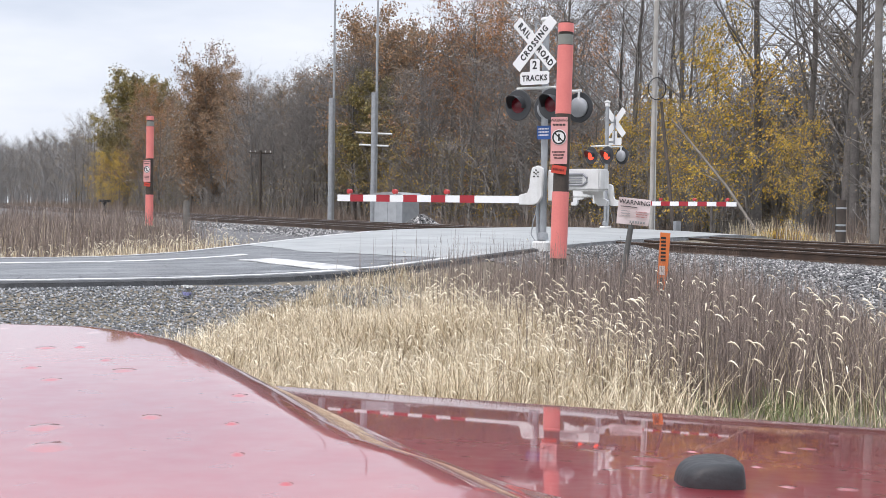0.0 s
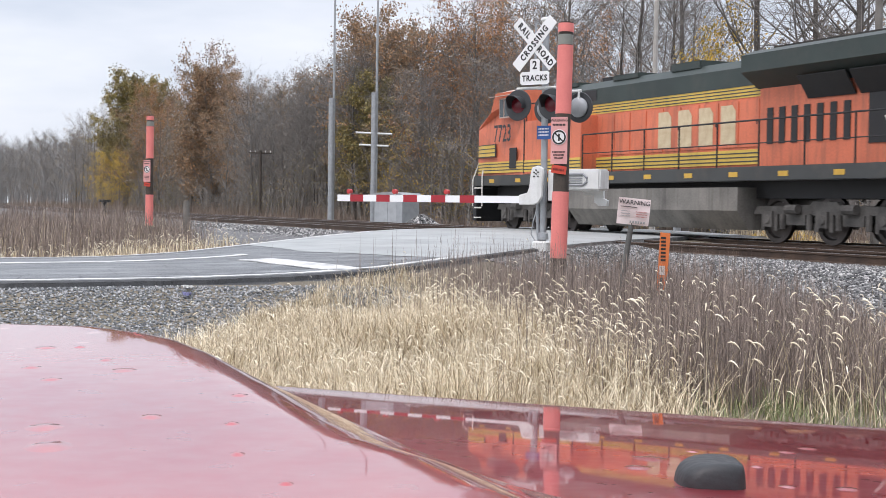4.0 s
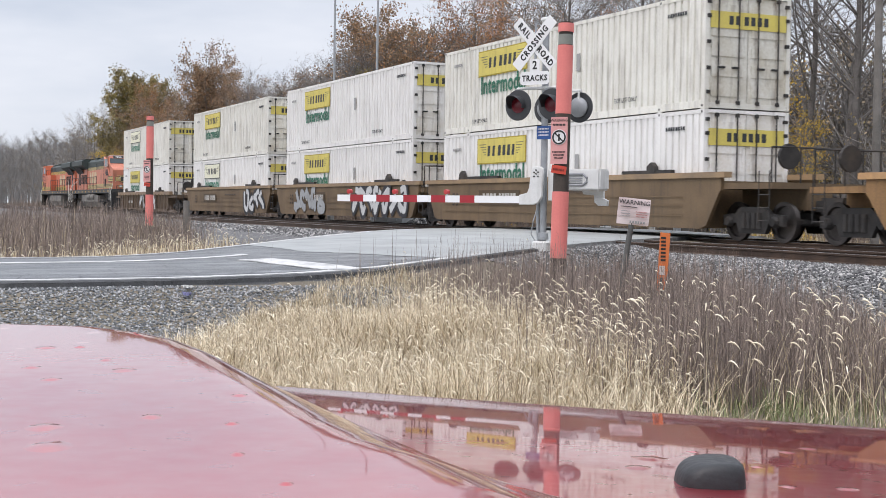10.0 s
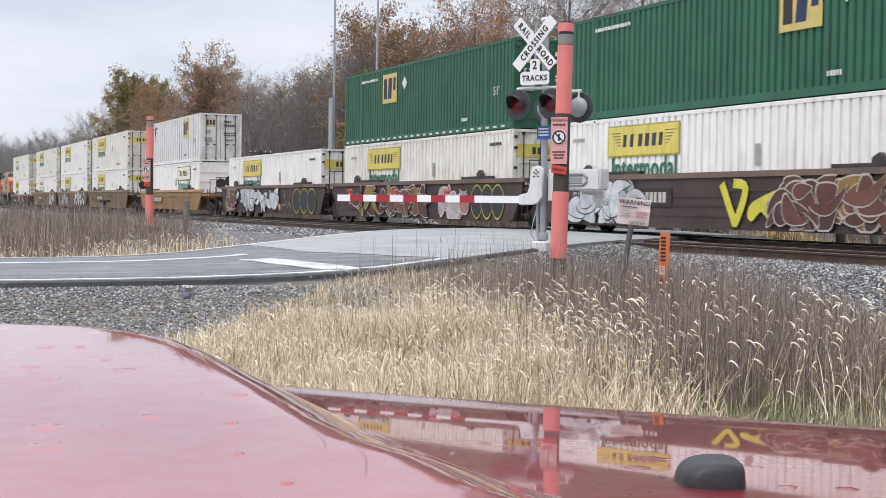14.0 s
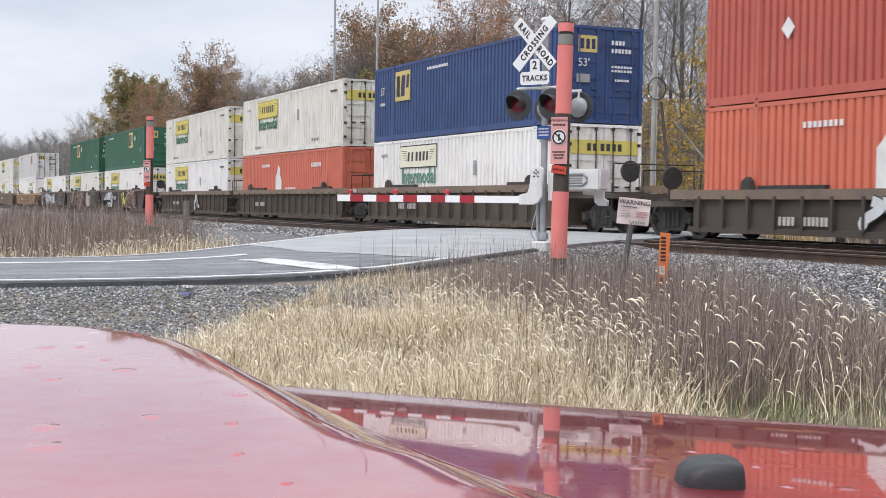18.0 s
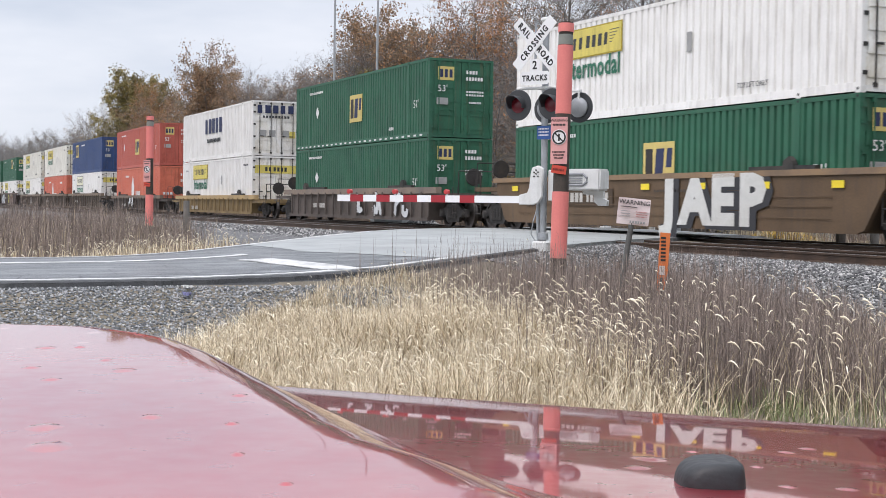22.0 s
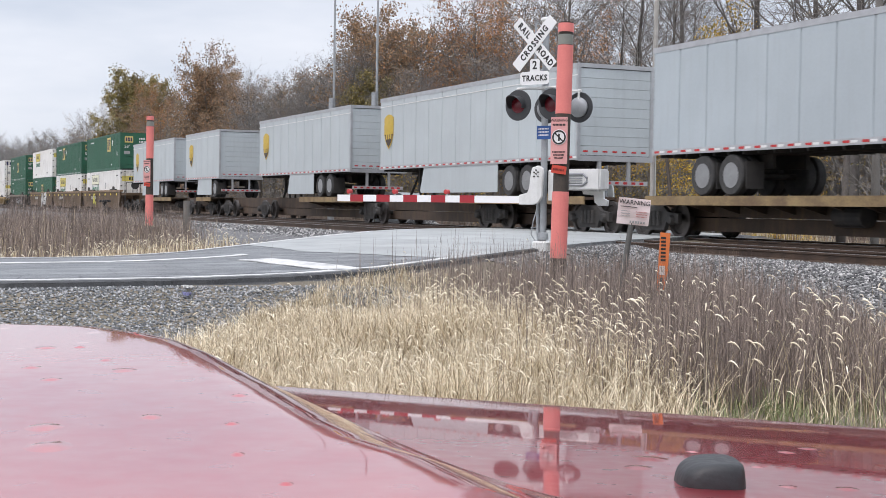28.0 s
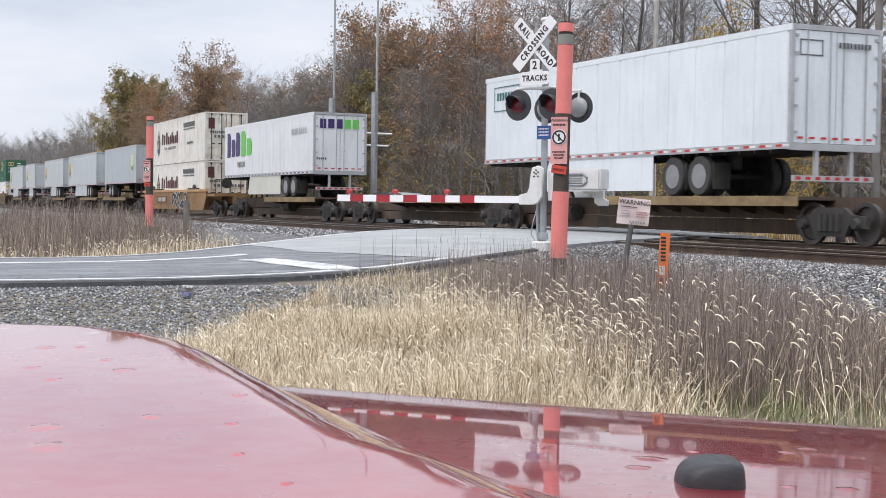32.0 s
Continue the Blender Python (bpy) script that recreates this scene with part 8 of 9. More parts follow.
def make_tree(seed, height, trunk_r, first, limbs, reach, leafy, leaf_size, droop=0.12, clump=1.0):
    """A unit tree: trunk mesh, twig mesh and leaf mesh data."""
    s = Sprig(seed)
    rng = s.rng
    p, r = Vector((0, 0, -0.3)), trunk_r
    n = 9
    pts = []
    d = Vector((rng.uniform(-0.05, 0.05), rng.uniform(-0.05, 0.05), 1)).normalized()
    trunk = Sprig(seed + 1)
    for i in range(n):
        d = (d + Vector((rng.uniform(-1, 1) * 0.08, rng.uniform(-1, 1) * 0.08, 0.25))).normalized()
        q = p + d * ((height * 0.9 + 0.3) / n)
        r2 = trunk_r * (1 - 0.93 * ((i + 1) / n) ** 0.9)
        trunk.limb(p, q, r * (1.35 if i == 0 else 1), r2, 9)
        pts.append((q, r2))
        p, r = q, r2
    for i in range(limbs):
        t = first + (1 - first) * (i + rng.random() * 0.8) / limbs
        k = min(int(t * n), n - 1)
        q, rr = pts[k]
        q = q.lerp(pts[max(k - 1, 0)][0], rng.random())
        a = i * 2.4 + rng.uniform(-0.5, 0.5)
        up = rng.uniform(0.35, 0.9) + 0.5 * t
        dd = Vector((math.cos(a), math.sin(a), up)).normalized()
        s.grow(q, dd, reach * (1.15 - 0.62 * t) * rng.uniform(0.8, 1.2), max(rr * 0.42, 0.025), 1, leafy, leaf_size, 3, droop, clump)
    return trunk, s


TREES = {}


def tree_kind(name, seed, leaf=None, **k):
    trunk, s = make_tree(seed, **k)
    tm = raw("trunk", [tuple(v) for v in trunk.v], trunk.f, TRUNK, True)
    bmh = raw("limbs", [tuple(v) for v in s.v], s.f, BARK)
    lm = raw("leaves", [tuple(v) for v in s.lv], s.lf, LEAVES[leaf]) if s.lf else None
    TREES.setdefault(name, []).append((tm, bmh, lm))


for seed in range(3):
    tree_kind("bare", 10 + seed, None, height=16, trunk_r=0.17, first=0.30, limbs=27, reach=5.0, leafy=0, leaf_size=0)
    tree_kind("brown", 20 + seed, "brown", height=15, trunk_r=0.17, first=0.12, limbs=18, reach=4.6, leafy=0.8, leaf_size=0.06)
    tree_kind("russet", 30 + seed, "russet", height=15, trunk_r=0.22, first=0.15, limbs=24, reach=4.5, leafy=3.8, leaf_size=0.078)
for seed in range(2):
    tree_kind("gold", 40 + seed, "gold", height=9, trunk_r=0.07, first=0.1, limbs=15, reach=3.6, leafy=4.6, leaf_size=0.06, droop=-0.08, clump=0.34)
    tree_kind("olive", 50 + seed, "olive", height=15, trunk_r=0.22, first=0.2, limbs=30, reach=4.6, leafy=6.0, leaf_size=0.095)
    tree_kind("orange", 60 + seed, "orange", height=15, trunk_r=0.24, first=0.15, limbs=20, reach=4.8, leafy=2.6, leaf_size=0.068)
TREE_WORDS = {"bare": "bare grey-brown autumn tree", "brown": "half-bare tree with withered brown leaves", "russet": "russet-leaved autumn tree", "gold": "small maple with golden yellow leaves", "olive": "broad tree with olive and gold leaves", "orange": "orange-brown oak in autumn leaf"}
NOMINAL = {"gold": 9.0}


def plant(kind, x, y, height, seed):
    rng = random.Random(seed)
    tm, bmh, lm = rng.choice(TREES[kind])
    k = height / (NOMINAL.get(kind, 15.5))
    t = new("tree")
    t.matrix_basis = Matrix.LocRotScale((x, y, ground_z(x, y) - 0.05), Euler((0, 0, rng.uniform(0, 6.28))), (k * rng.uniform(0.9, 1.05), k * rng.uniform(0.9, 1.05), k))
    tagged(t, TREE_WORDS[kind] + " in the woods", "tree", "trees of the woods")
    part("trunk", tm, None, t, "furrowed grey-brown trunk")
    part("branchwork", bmh, None, t)
    if lm:
        part("leaves", lm, None, t)
    return t


TOPS_X = [-700, -450, -330, -240, -215, -200, -192, -183, -172, -160, -146, -135, -128, -122, -113, -104, -96, -88, -78, -65, -50, -20]
TOPS_H = [27, 24, 19, 17, 15, 17, 18, 16.5, 14.5, 15.5, 17.5, 15, 12.5, 13, 15.5, 15.5, 16, 13.5, 15.5, 18, 19, 19]


def build_woods():
    rng = random.Random(77)
    count = 0
    for row, (y, step) in enumerate(((36.0, 3.6), (40.5, 3.6), (46, 4.2))):
        x = -24.0 - row
        while x > -(235 if row < 2 else 150):
            h = float(np.interp(x, TOPS_X, TOPS_H)) * rng.uniform(0.78, 1.02)
            if row == 2:
                h *= 1.02
            yy = y + rng.uniform(-1.6, 1.6)
            u = rng.random()
            if x > -57:
                kind = "bare" if u < 0.93 else "brown"
            elif x > -70:
                kind = "bare" if u < 0.62 else "brown"
            elif x > -86:
                kind = "orange" if u < 0.3 else ("brown" if u < 0.75 else "bare")
            elif x > -109:
                kind = "russet" if u < 0.3 else ("brown" if u < 0.7 else "bare")
            elif x > -136:
                kind = "bare" if u < 0.5 else "brown"
            elif x > -158:
                kind = "russet" if u < 0.5 else "brown"
            elif x > -212:
                kind = "brown" if u < 0.85 else "bare"
            else:
                kind = "bare" if u < 0.6 else "brown"
            if road_gap(x, yy) > 2.0 and not (row == 2 and x > -84 and count % 2):
                plant(kind, x, yy, h, 1000 + count)
            count += 1
            x -= step * rng.uniform(0.75, 1.3) * (1.0 if x > -120 else 1.35)
    # singles that stand out
    for kind, x, y, h in (("olive", -193, 36, 19.5), ("olive", -188, 38, 18.5), ("olive", -197, 38, 16.5), ("orange", -180, 36.5, 17.5), ("orange", -177, 38, 16.5), ("gold", -186, 32.5, 8.5), ("gold", -190, 32, 7.5), ("gold", -182, 33, 7),
                          ("russet", -148, 35.5, 17.8), ("russet", -144, 36, 17.5), ("russet", -151, 38, 16), ("olive", -92, 34.5, 11.0), ("gold", -84, 34.0, 7.0), ("gold", -78, 34.2, 6.0),
                          ("gold", -47.2, 32.8, 8.8), ("gold", -45.4, 33.2, 7.4), ("gold", -50.5, 33.8, 5.6), ("gold", -54.6, 34.0, 6.6), ("bare", -44.0, 35.0, 19), ("bare", -46.2, 34.2, 20), ("bare", -53.2, 35.4, 19.5), ("bare", -56.6, 34.8, 18.5), ("bare", -42.0, 35.2, 20), ("bare", -64.5, 35.0, 17.5), ("bare", -40.6, 34.6, 19), ("gold", -56.2, 33.2, 5.5), ("gold", -42.6, 33.6, 4.6), ("gold", -62, 34.0, 5.0), ("gold", -72, 34.2, 5.2),
                          ("orange", -78.5, 36, 16.2), ("orange", -81, 37.5, 15.6), ("orange", -76, 38, 15.0), ("russet", -97, 36, 16.6), ("russet", -94, 36.5, 16.0), ("russet", -99.5, 38, 15.5)):
        plant(kind, x, y, h, int(-x * 13))
    for i in range(34):
        x = -60 - 62 * rng.random()
        plant("bare", x, rng.uniform(33.2, 35.2), rng.uniform(8.5, 13.5), 4000 + i)
    # fallen trunk that leans by the utility pole
    bm = bmesh.new()
    a, b = plan(10.62, 43.8, -0.75), plan(9.03, 54.3, 4.3)
    tube(bm, [a, a.lerp(b, 0.4) + Vector((0, 0, 0.25)), a.lerp(b, 0.8) + Vector((0, 0, 0.1)), b], [0.055, 0.05, 0.042, 0.03], 10)
    tube(bm, [a.lerp(b, 0.8), a.lerp(b, 0.8) + Vector((-1.2, 0.2, 1.0))], [0.03, 0.012], 6)
    tube(bm, [a.lerp(b, 0.5), a.lerp(b, 0.5) + Vector((-1.5, 0.4, 0.3))], [0.035, 0.012], 6)
    solid("fallen_trunk", bm, mat("bleached_trunk", (0.19, 0.165, 0.14), (0.11, 0.095, 0.08), 0.9, scale=2, fine=20, bump=0.5), "bare bleached trunk leaning against the woods", "tree trunk", smooth=True)
    # saplings and thicket that close the foot of the woods
    for name, leaf, n in (("thicket", "brown", 1000), ("olive_thicket", "olive", 300), ("golden_thicket", "gold", 60)):
        vs, fs, lvs, lfs = [], [], [], []
        for i in range(n):
            s = Sprig(9000 + i)
            y = s.rng.uniform(32, 37) if leaf == "gold" else 31.5 + 38 * s.rng.random() ** 1.4
            x = s.rng.choice((s.rng.uniform(-55, -42), s.rng.uniform(-54, -43), s.rng.uniform(-90, -60))) if leaf == "gold" else -y * math.tan(radians(s.rng.uniform(46, 81)))
            if road_gap(x, y) < 1.5:
                continue
            p = Vector((x, y, ground_z(x, y) - 0.1))
            h = s.rng.uniform(2, 5.5) if leaf == "gold" else s.rng.uniform(2.2, 7.5) * (1 if y < 42 else 1.4)
            for _ in range(s.rng.randint(1, 3)):
                top = p + Vector((s.rng.uniform(-0.2, 0.2) * h, s.rng.uniform(-0.2, 0.2) * h, h * s.rng.uniform(0.7, 1)))
                s.limb(p, top, 0.05, 0.012, 4)
                for j in range(11):
                    q = p.lerp(top, 0.12 + 0.85 * j / 11)
                    a = s.rng.uniform(0, 6.28)
                    e = q + Vector((math.cos(a), math.sin(a), s.rng.uniform(0.1, 1.1))) * (h * 0.2 * s.rng.uniform(0.5, 1.1))
                    s.limb(q, e, 0.02, 0.007, 3)
                    for _ in range(3):
                        q2 = q.lerp(e, s.rng.uniform(0.2, 1))
                        s.limb(q2, q2 + Vector((s.rng.uniform(-1, 1), s.rng.uniform(-1, 1), s.rng.uniform(-0.2, 1))) * (h * 0.08), 0.010, 0.005, 2)
                    for _ in range({"brown": 3, "olive": 8, "gold": 9}[leaf]):
                        s.leaf(q.lerp(e, s.rng.random()) + Vector((s.rng.gauss(0, 0.15), s.rng.gauss(0, 0.15), s.rng.gauss(0, 0.12))), s.rng.uniform(0.035, 0.07))
            o, lo = len(vs), len(lvs)
            vs += [tuple(v) for v in s.v]
            fs += [tuple(o + c for c in f) for f in s.f]
            lvs += [tuple(v) for v in s.lv]
            lfs += [tuple(lo + c for c in f) for f in s.lf]
        w = solid(name, raw(name, vs, fs, BARK), None, {"brown": "tangled saplings with withered leaves at the woods' foot", "olive": "young saplings with olive green autumn leaves", "gold": "young saplings with golden leaves"}[leaf], "saplings", "stuff")
        part("thicket_leaves", raw("thicket_leaves", lvs, lfs, LEAVES[leaf]), None, w)
    # the woods behind and far off
    for name, spots, leaf, share in (
        ("woods_behind", [(-yy * math.tan(radians(az)), yy, 0.92 if az > 64 else 0.67) for az, yy in [(rng.uniform(46, 78), rng.uniform(49, 74)) for _ in range(430)]], "brown", 0.55),
        ("woods_behind", [(-yy * math.tan(radians(rng.uniform(46, 62))), yy, 0.68) for yy in [rng.uniform(60, 96) for _ in range(240)]], "brown", 0.5),
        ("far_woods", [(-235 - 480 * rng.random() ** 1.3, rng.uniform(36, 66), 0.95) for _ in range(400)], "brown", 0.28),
    ):
        vs, fs, lvs, lfs = [], [], [], []
        for i, (x, y, k) in enumerate(spots):
            s = Sprig(5000 + i)
            h = float(np.interp(x, TOPS_X, TOPS_H)) * k * s.rng.uniform(0.75, 1.0)
            z0 = ground_z(x, y)
            p = Vector((x, y, z0))
            top = p + Vector((s.rng.uniform(-0.6, 0.6), s.rng.uniform(-0.6, 0.6), h * 0.92))
            s.limb(p, top, 0.2, 0.04, 5)
            for j in range(16):
                t = 0.1 + 0.88 * j / 16
                a = s.rng.uniform(0, 6.28)
                q = p.lerp(top, t)
                e = q + Vector((math.cos(a), math.sin(a), s.rng.uniform(0.5, 1.3))) * (h * 0.26 * (1.2 - 0.8 * t))
                s.limb(q, e, 0.06, 0.015, 3)
                for m_ in range(5):
                    q2 = q.lerp(e, s.rng.uniform(0.3, 1))
                    e2 = q2 + Vector((s.rng.uniform(-1, 1), s.rng.uniform(-1, 1), s.rng.uniform(0, 1.2))) * (h * 0.09)
                    s.limb(q2, e2, 0.025, 0.008, 2)
                    for _ in range(3):
                        q3 = q2.lerp(e2, s.rng.uniform(0.2, 1))
                        s.limb(q3, q3 + Vector((s.rng.uniform(-1, 1), s.rng.uniform(-1, 1), s.rng.uniform(-0.2, 1))) * (h * 0.05), 0.012, 0.006, 2)
                    if s.rng.random() < share:
                        for _ in range(6):
                            s.leaf(q2.lerp(e2, s.rng.random()) + Vector((s.rng.gauss(0, 0.25), s.rng.gauss(0, 0.25), s.rng.gauss(0, 0.25))), s.rng.uniform(0.07, 0.13))
            o, lo = len(vs), len(lvs)
            vs += [tuple(v) for v in s.v]
            fs += [tuple(o + c for c in f) for f in s.f]
            lvs += [tuple(v) for v in s.lv]
            lfs += [tuple(lo + c for c in f) for f in s.lf]
        # far_woods get a greyer bark: distance haze painted into its colour
        w = solid(name, raw(name, vs, fs, BARK if name != "far_woods" else mat("far_hazed_bark", (0.255, 0.247, 0.24), (0.155, 0.15, 0.146), 0.95, scale=0.4, fine=9, bump=0.2)), None, "dense leafless and brown autumn woods in the distance", "woods", "stuff")
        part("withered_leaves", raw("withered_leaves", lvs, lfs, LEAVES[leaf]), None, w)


build_woods()

# ---- grass, weeds and brush ----
STRAW = leaf_material("straw", [(0.21, 0.155, 0.095), (0.66, 0.535, 0.355), (0.96, 0.86, 0.65)], 0.7)
SEED = leaf_material("seed_heads", [(0.48, 0.41, 0.30), (0.70, 0.625, 0.48), (0.87, 0.81, 0.67)], 0.8)
STALK = leaf_material("brown_stalks", [(0.085, 0.065, 0.057), (0.19, 0.15, 0.13), (0.36, 0.29, 0.24)], 0.9)
GREEN = leaf_material("green_blades", [(0.10, 0.12, 0.045), (0.18, 0.21, 0.085), (0.34, 0.33, 0.16)], 0.7)
BRUSH = leaf_material("brush_twigs", [(0.13, 0.095, 0.078), (0.22, 0.17, 0.14), (0.33, 0.26, 0.20)], 0.9)


def blades(name, spots, material, label, category="grass"):
    """Thin bent blades: (x, y, z, height, width, lean, turn) each."""
    vs, fs = [], []
    for x, y, z, h, w, lean, a in spots:
        ca, sa = math.cos(a), math.sin(a)
        k = len(vs)
        for t, ww in ((0.0, 1.0), (0.4, 0.85), (0.75, 0.55)):
            off = lean * t * t
            cx, cy, cz = x + ca * off, y + sa * off, z + h * t * (1 - 0.12 * (lean / max(h, 0.01)) ** 2 * t)
            vs.append((cx - sa * w * ww, cy + ca * w * ww, cz))
            vs.append((cx + sa * w * ww, cy - ca * w * ww, cz))
        vs.append((x + ca * lean, y + sa * lean, z + h * (1 - 0.2 * min(1, (lean / max(h, 0.01)) ** 2))))
        fs += [(k, k + 1, k + 3, k + 2), (k + 2, k + 3, k + 5, k + 4), (k + 4, k + 5, k + 6)]
    return solid(name, raw(name, vs, fs, material), None, label, category, "stuff")


def heads(name, spots, material, label):
    """Foxtail plumes: a bent, tapered bristle at the end of each stem."""
    vs, fs = [], []
    for x, y, z, size, a in spots:
        ca, sa = math.cos(a), math.sin(a)
        prof = [(0.0, 0.10), (0.25, 0.16), (0.55, 0.17), (0.8, 0.12), (1.0, 0.02)]
        last = None
        for t, r in prof:
            px, pz = size * (1.0 * t), size * (0.42 * t - 0.95 * t * t)
            k = len(vs)
            rr = r * size * 0.42
            cx, cy, cz = x + ca * px, y + sa * px, z + pz
            for u, v in ((1, 0), (0, 1), (-1, 0), (0, -1)):
                vs.append((cx - sa * u * rr + ca * v * rr * 0.5, cy + ca * u * rr + sa * v * rr * 0.5, cz + v * rr))
            if last is not None:
                for i in range(4):
                    j = (i + 1) % 4
                    fs.append((last + i, last + j, k + j, k + i))
            last = k
    return solid(name, raw(name, vs, fs, material), None, label, "grass", "stuff")


def build_grass():
    rng = random.Random(5)

    def spot(right, ahead):
        p = plan(right, ahead)
        return p.x, p.y, ground_z(p.x, p.y)

    def patch0(x, y):
        return 0.8 * noise.noise((x * 0.7, y * 0.7, 4.0))

    straw, seeds, stalks, green = [], [], [], []
    stems = []
    # golden foxtail meadow between the car and the road
    tries = 0
    while len(straw) < 52000 and tries < 200000:
        tries += 1
        ahead = 7.6 + 12.5 * rng.random() ** 0.9
        side = rng.uniform(-0.235, 0.345)
        right = side * ahead
        x, y, z = spot(right, ahead)
        if road_gap(x, y) < 0.35 or y > 11.0 + patch0(x, y):
            continue
        patch = noise.noise((x * 0.55, y * 0.55, 3.0))
        # thin out over the gravel and where the brown weeds stand
        edge = -0.20 + 0.022 * max(0, ahead - 12.5) + 0.03 * patch
        if side < edge:
            continue
        weed = smooth(0.06, 0.16, side + 0.018 * (ahead - 11.5) + 0.05 * patch)
        if rng.random() < (0.8 if ahead < 10.6 and side < 0.17 else 0.96) * weed:
            continue
        if rng.random() < 0.75 * smooth(0.12, -0.3, patch):
            continue
        tuft = noise.noise((x * 2.3, y * 2.3, 7.0))
        h = rng.uniform(0.13, 0.46) * (0.62 + 0.5 * smooth(-0.12, 0.06, side)) * (1 + 0.35 * patch + 0.45 * tuft)
        if ahead > 15:
            h *= 0.75
        straw.append((x, y, z, h, rng.uniform(0.0018, 0.0042), rng.uniform(0.1, 1.3) * h, rng.uniform(0, 6.28)))
        if rng.random() < 0.02 + 0.085 * smooth(-0.06, 0.06, side):
            a = rng.gauss(radians(YAW) - 0.2, 1.5)
            hh = h * rng.uniform(1.1, 1.55)
            lean = 0.12 * hh
            stems.append((x, y, z, hh * 1.02, 0.0018, lean, a))
            seeds.append((x + math.cos(a) * lean * 0.96, y + math.sin(a) * lean * 0.96, z + hh * 0.99, rng.uniform(0.03, 0.062), a))
    # brown weeds by the ballast
    tries = 0
    while len(stalks) < 40000 and tries < 240000:
        tries += 1
        ahead = 9.3 + 11.5 * rng.random()
        side = rng.uniform(-0.09, 0.36)
        x, y, z = spot(side * ahead, ahead)
        patch = noise.noise((x * 0.5, y * 0.5, 9.0))
        if road_gap(x, y) < 0.3 or y > 11.2 + patch * 0.7 - 0.9 * smooth(-16, -11, x):
            continue
        if rng.random() > 0.9 * smooth(0.05, 0.19, side + 0.012 * (ahead - 12) + 0.07 * patch) + 0.02 * smooth(-0.02, 0.05, side) or rng.random() > smooth(-0.08, 0.05, side):
            continue
        h = rng.uniform(0.3, 0.98) * (1 + 0.25 * patch)
        # the weeds thin out and stay low towards the ballast
        top = 0.728 - z - float(np.interp(side, [0.0, 0.05, 0.1, 0.19, 0.226, 0.28, 0.325], [0.016, -0.002, 0.004, 0.012, 0.022, 0.042, 0.068])) * ahead
        if top < 0.08:
            continue
        h = min(h, top * (0.3 + 0.72 * rng.random() ** 1.6))
        stalks.append((x, y, z, h, rng.uniform(0.0016, 0.0038), rng.uniform(0.0, 0.22) * h, rng.uniform(0, 6.28)))
        for _ in range(rng.choice((0, 0, 1, 2, 3))):
            zz = z + h * rng.uniform(0.45, 0.9)
            stalks.append((x, y, zz, h * rng.uniform(0.08, 0.22), 0.0016, rng.uniform(0.03, 0.12), rng.uniform(0, 6.28)))
    # sparse tall stalks that stand before the crossing
    for _ in range(900):
        ahead = rng.uniform(13, 21)
        side = rng.gauss(0.08, 0.06)
        x, y, z = spot(side * ahead, ahead)
        if road_gap(x, y) > 0.25:
            stalks.append((x, y, z, rng.uniform(0.3, 1.05) * (1 - 0.5 * smooth(0.1, 0.2, side)), 0.003, rng.uniform(0, 0.1), rng.uniform(0, 6.28)))
    # tall single foxtails among the weeds
    for _ in range(230):
        ahead = rng.uniform(8.3, 13.5)
        side = rng.uniform(0.06, 0.345)
        x, y, z = spot(side * ahead, ahead)
        a = rng.gauss(radians(YAW) - 0.3, 1.0)
        h = rng.uniform(0.45, 0.85)
        lean = rng.uniform(0.1, 0.35)
        stems.append((x, y, z, h, 0.0022, lean, a))
        seeds.append((x + math.cos(a) * lean * 0.97, y + math.sin(a) * lean * 0.97, z + h * (1 - 0.2 * min(1, (lean / h) ** 2)) - 0.005, rng.uniform(0.05, 0.09), a))
    for _ in range(900):
        ahead = rng.uniform(8.2, 10.4)
        side = rng.gauss(0.25, 0.05)
        x, y, z = spot(side * ahead, ahead)
        green.append((x, y, z, rng.uniform(0.1, 0.22), rng.uniform(0.002, 0.005), rng.uniform(0.05, 0.2), rng.uniform(0, 6.28)))
    blades("foxtail_grass", straw + stems, STRAW, "dry golden foxtail grass on the verge")
    heads("foxtail_seed_heads", seeds, SEED, "pale drooping seed heads of the foxtail grass")
    blades("dead_weeds", stalks, STALK, "dense dead brown weed stalks beside the ballast", "weeds")
    blades("green_grass", green, GREEN, "low green grass among the dead weeds")
    # beyond the road
    far, far_seed, far_stalk = [], [], []
    for _ in range(27000):
        x = -27 - 34 * rng.random() ** 0.8
        y = rng.uniform(2.5, 12.4)
        if road_gap(x, y) < 0.3:
            continue
        side = (x * SIDE.x + y * SIDE.y) / (x * AHEAD.x + y * AHEAD.y)
        clump = noise.noise((x * 0.45, y * 0.45, 8.0))
        near_road = road_gap(x, y) < 4.6 + 3 * clump
        if side > (-0.158 if near_road else -0.185) + rng.gauss(0, 0.012):
            continue
        z = ground_z(x, y)
        if near_road and rng.random() < 0.93:
            h = rng.uniform(0.2, 0.55)
            far.append((x, y, z, h, rng.uniform(0.004, 0.009), rng.uniform(0.05, 0.3), rng.uniform(0, 6.28)))
            if rng.random() < 0.3:
                far_seed.append((x, y, z + h * 1.02, rng.uniform(0.07, 0.11), rng.uniform(0, 6.28)))
        else:
            if x < -36 and y > 11.2 and rng.random() < 0.9:
                continue
            h = rng.uniform(0.25, 1.0) * (1.1 + 0.9 * clump) * (1.25 if rng.random() < 0.2 else 1)
            if rng.random() < 0.3 * smooth(0.1, -0.3, clump):
                continue
            if rng.random() < 0.12:
                far.append((x, y, z, h * 0.8, rng.uniform(0.004, 0.008), rng.uniform(0.05, 0.35), rng.uniform(0, 6.28)))
                continue
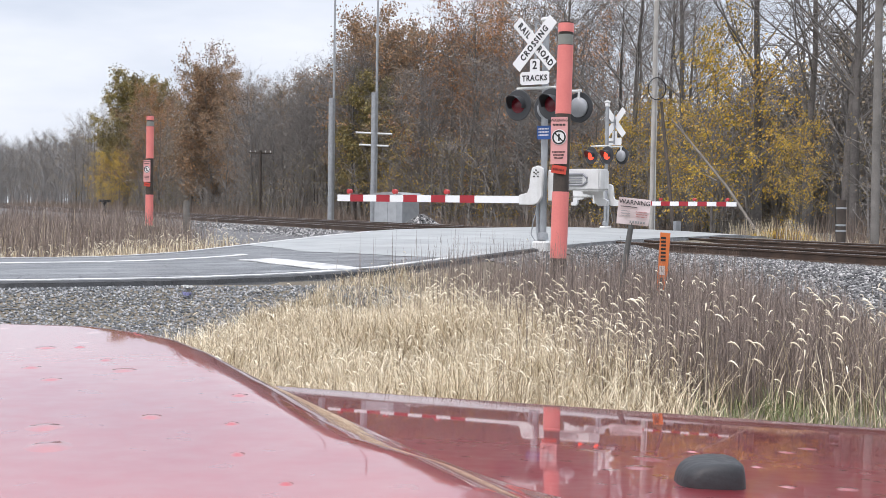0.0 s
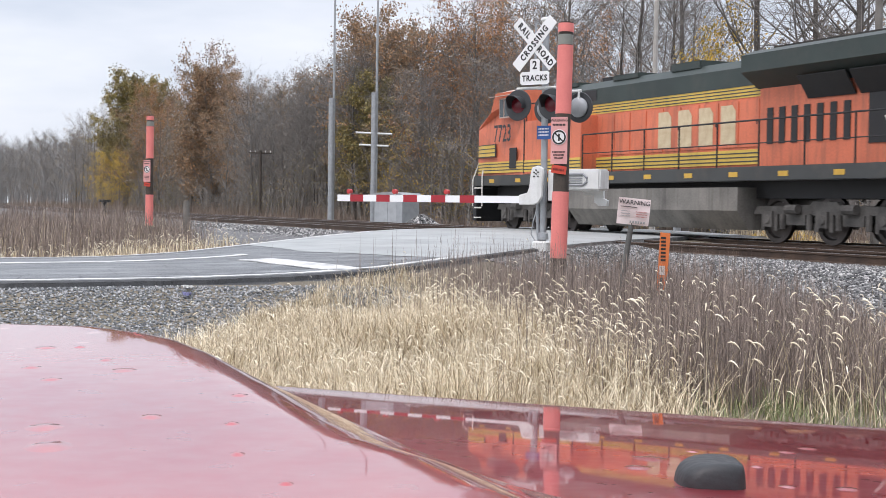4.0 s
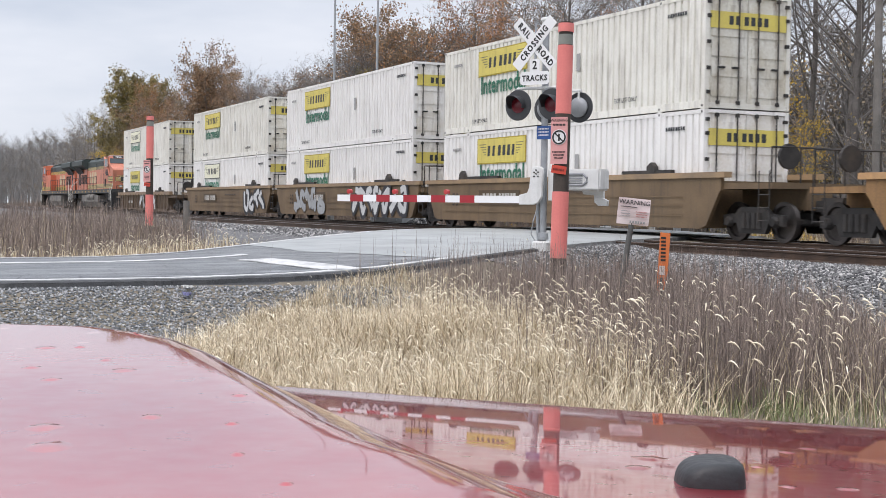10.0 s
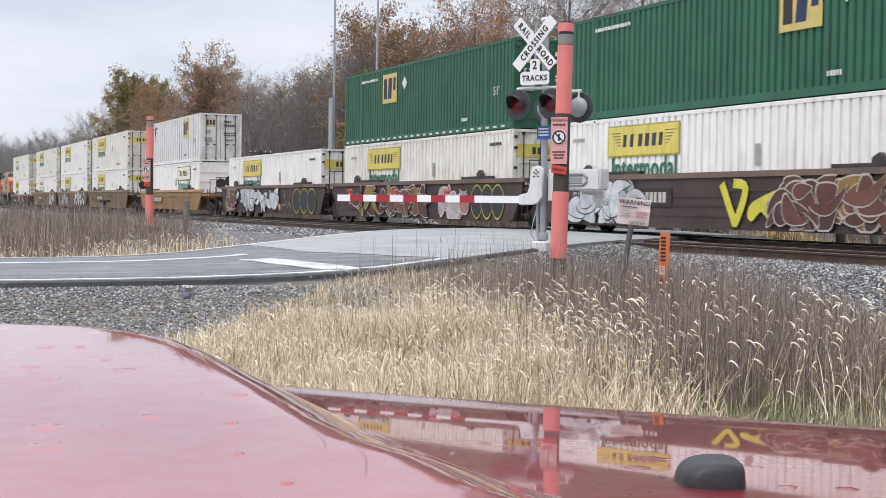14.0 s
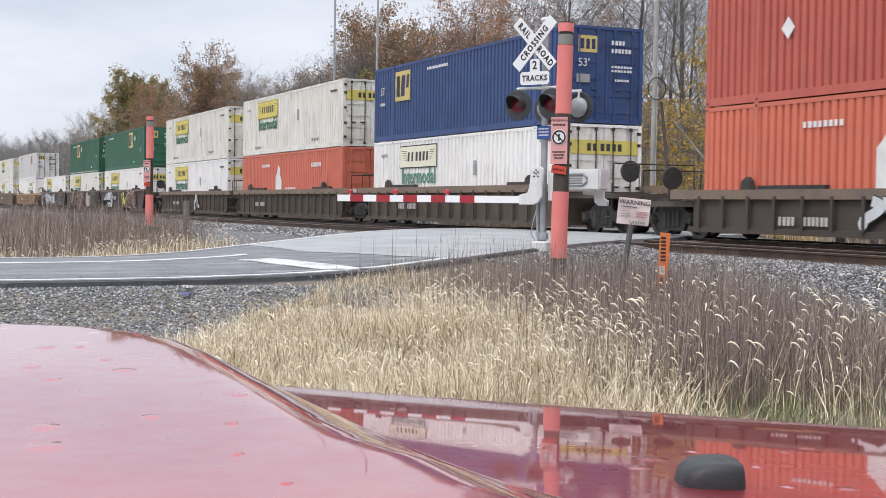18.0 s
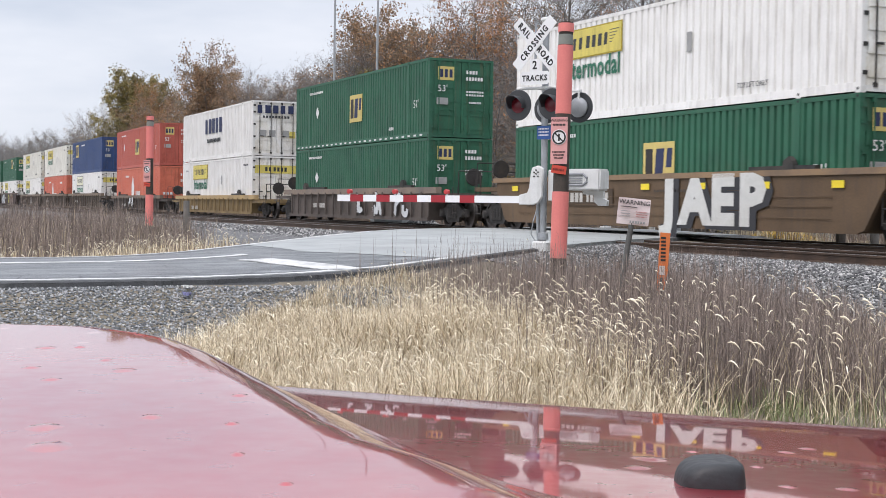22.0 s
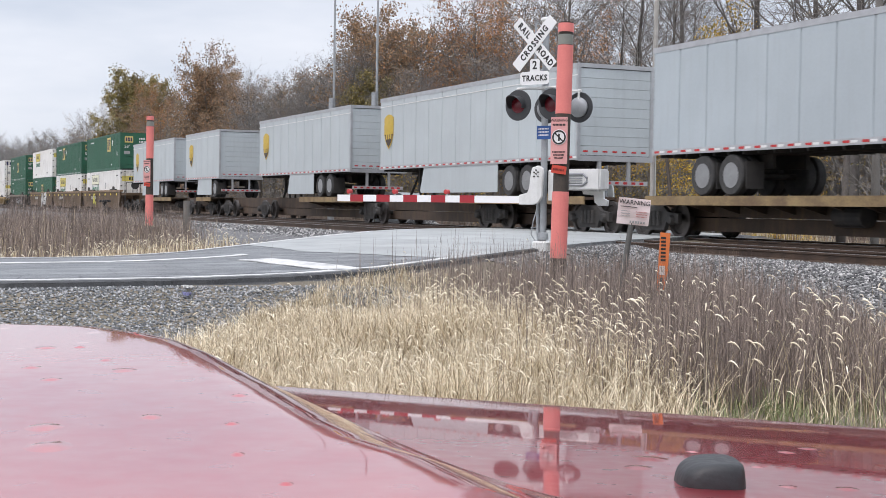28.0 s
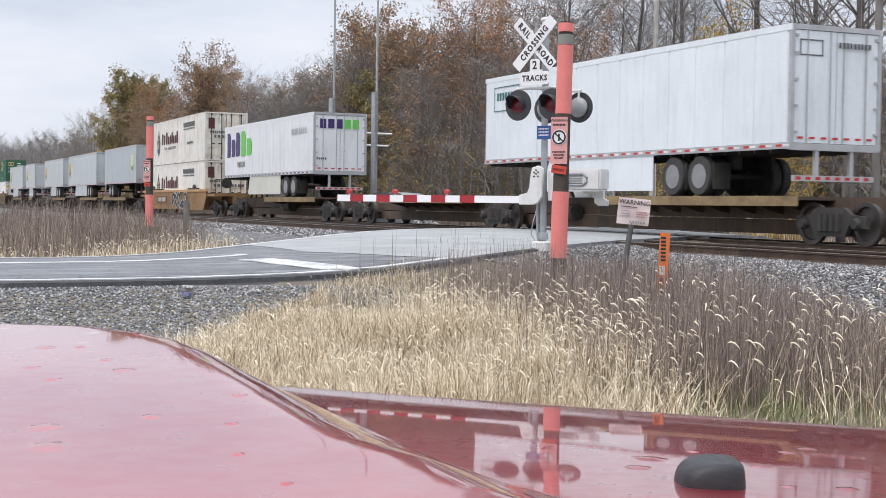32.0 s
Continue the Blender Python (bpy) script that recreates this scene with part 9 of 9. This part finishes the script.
            far_stalk.append((x, y, z, h, rng.uniform(0.003, 0.007), rng.uniform(0.0, 0.4) * h, rng.uniform(0, 6.28)))
            for _ in range(rng.choice((0, 1, 2))):
                far_stalk.append((x, y, z + h * rng.uniform(0.4, 0.85), h * 0.2, 0.0035, rng.uniform(0.08, 0.25), rng.uniform(0, 6.28)))
    blades("roadside_grass", far, STRAW, "dry straw-coloured grass along the far road edge")
    heads("roadside_seed_heads", far_seed, SEED, "pale seed heads above the roadside grass")
    blades("roadside_weeds", far_stalk, STALK, "tall dead brown weeds before the track", "weeds")
    # brush at the foot of the woods
    brush, yellow, pale = [], [], []
    for _ in range(42000):
        x = -22 - 260 * rng.random() ** 1.5
        y = rng.uniform(26.0, 38.0)
        if road_gap(x, y) < 0.5:
            continue
        k = 1 + min(1.6, -x / 120)
        z = ground_z(x, y)
        h = rng.uniform(0.4, 1.5) * (1 + 0.5 * noise.noise((x * 0.2, y * 0.2, 1))) * (0.6 if y < 29 else 1.15)
        brush.append((x, y, z, h, rng.uniform(0.004, 0.012) * k, rng.uniform(0, 0.5), rng.uniform(0, 6.28)))
    for _ in range(1500):
        x, y = rng.gauss(-35.3, 0.75), rng.gauss(27.6, 0.45)
        z = ground_z(x, y)
        yellow.append((x, y, z + rng.uniform(0, 0.32) * max(0.2, 1 - abs(x + 35.3) / 1.7), rng.uniform(0.05, 0.16), rng.uniform(0.012, 0.026), rng.uniform(0.03, 0.2), rng.uniform(0, 6.28)))
    for _ in range(1400):
        x, y = rng.uniform(-37.5, -27), rng.uniform(26.2, 28.6)
        pale.append((x, y, ground_z(x, y), rng.uniform(0.25, 0.8), rng.uniform(0.004, 0.01), rng.uniform(0.03, 0.3), rng.uniform(0, 6.28)))
    blades("brush", brush, BRUSH, "tangled brown brush at the foot of the woods", "brush")
    blades("yellow_shrub", yellow, LEAVES["gold"], "low shrub with bright yellow leaves by the far track", "shrub")
    blades("pale_weeds", pale, STRAW, "pale dry weeds along the far track", "weeds")


build_grass()


motions()
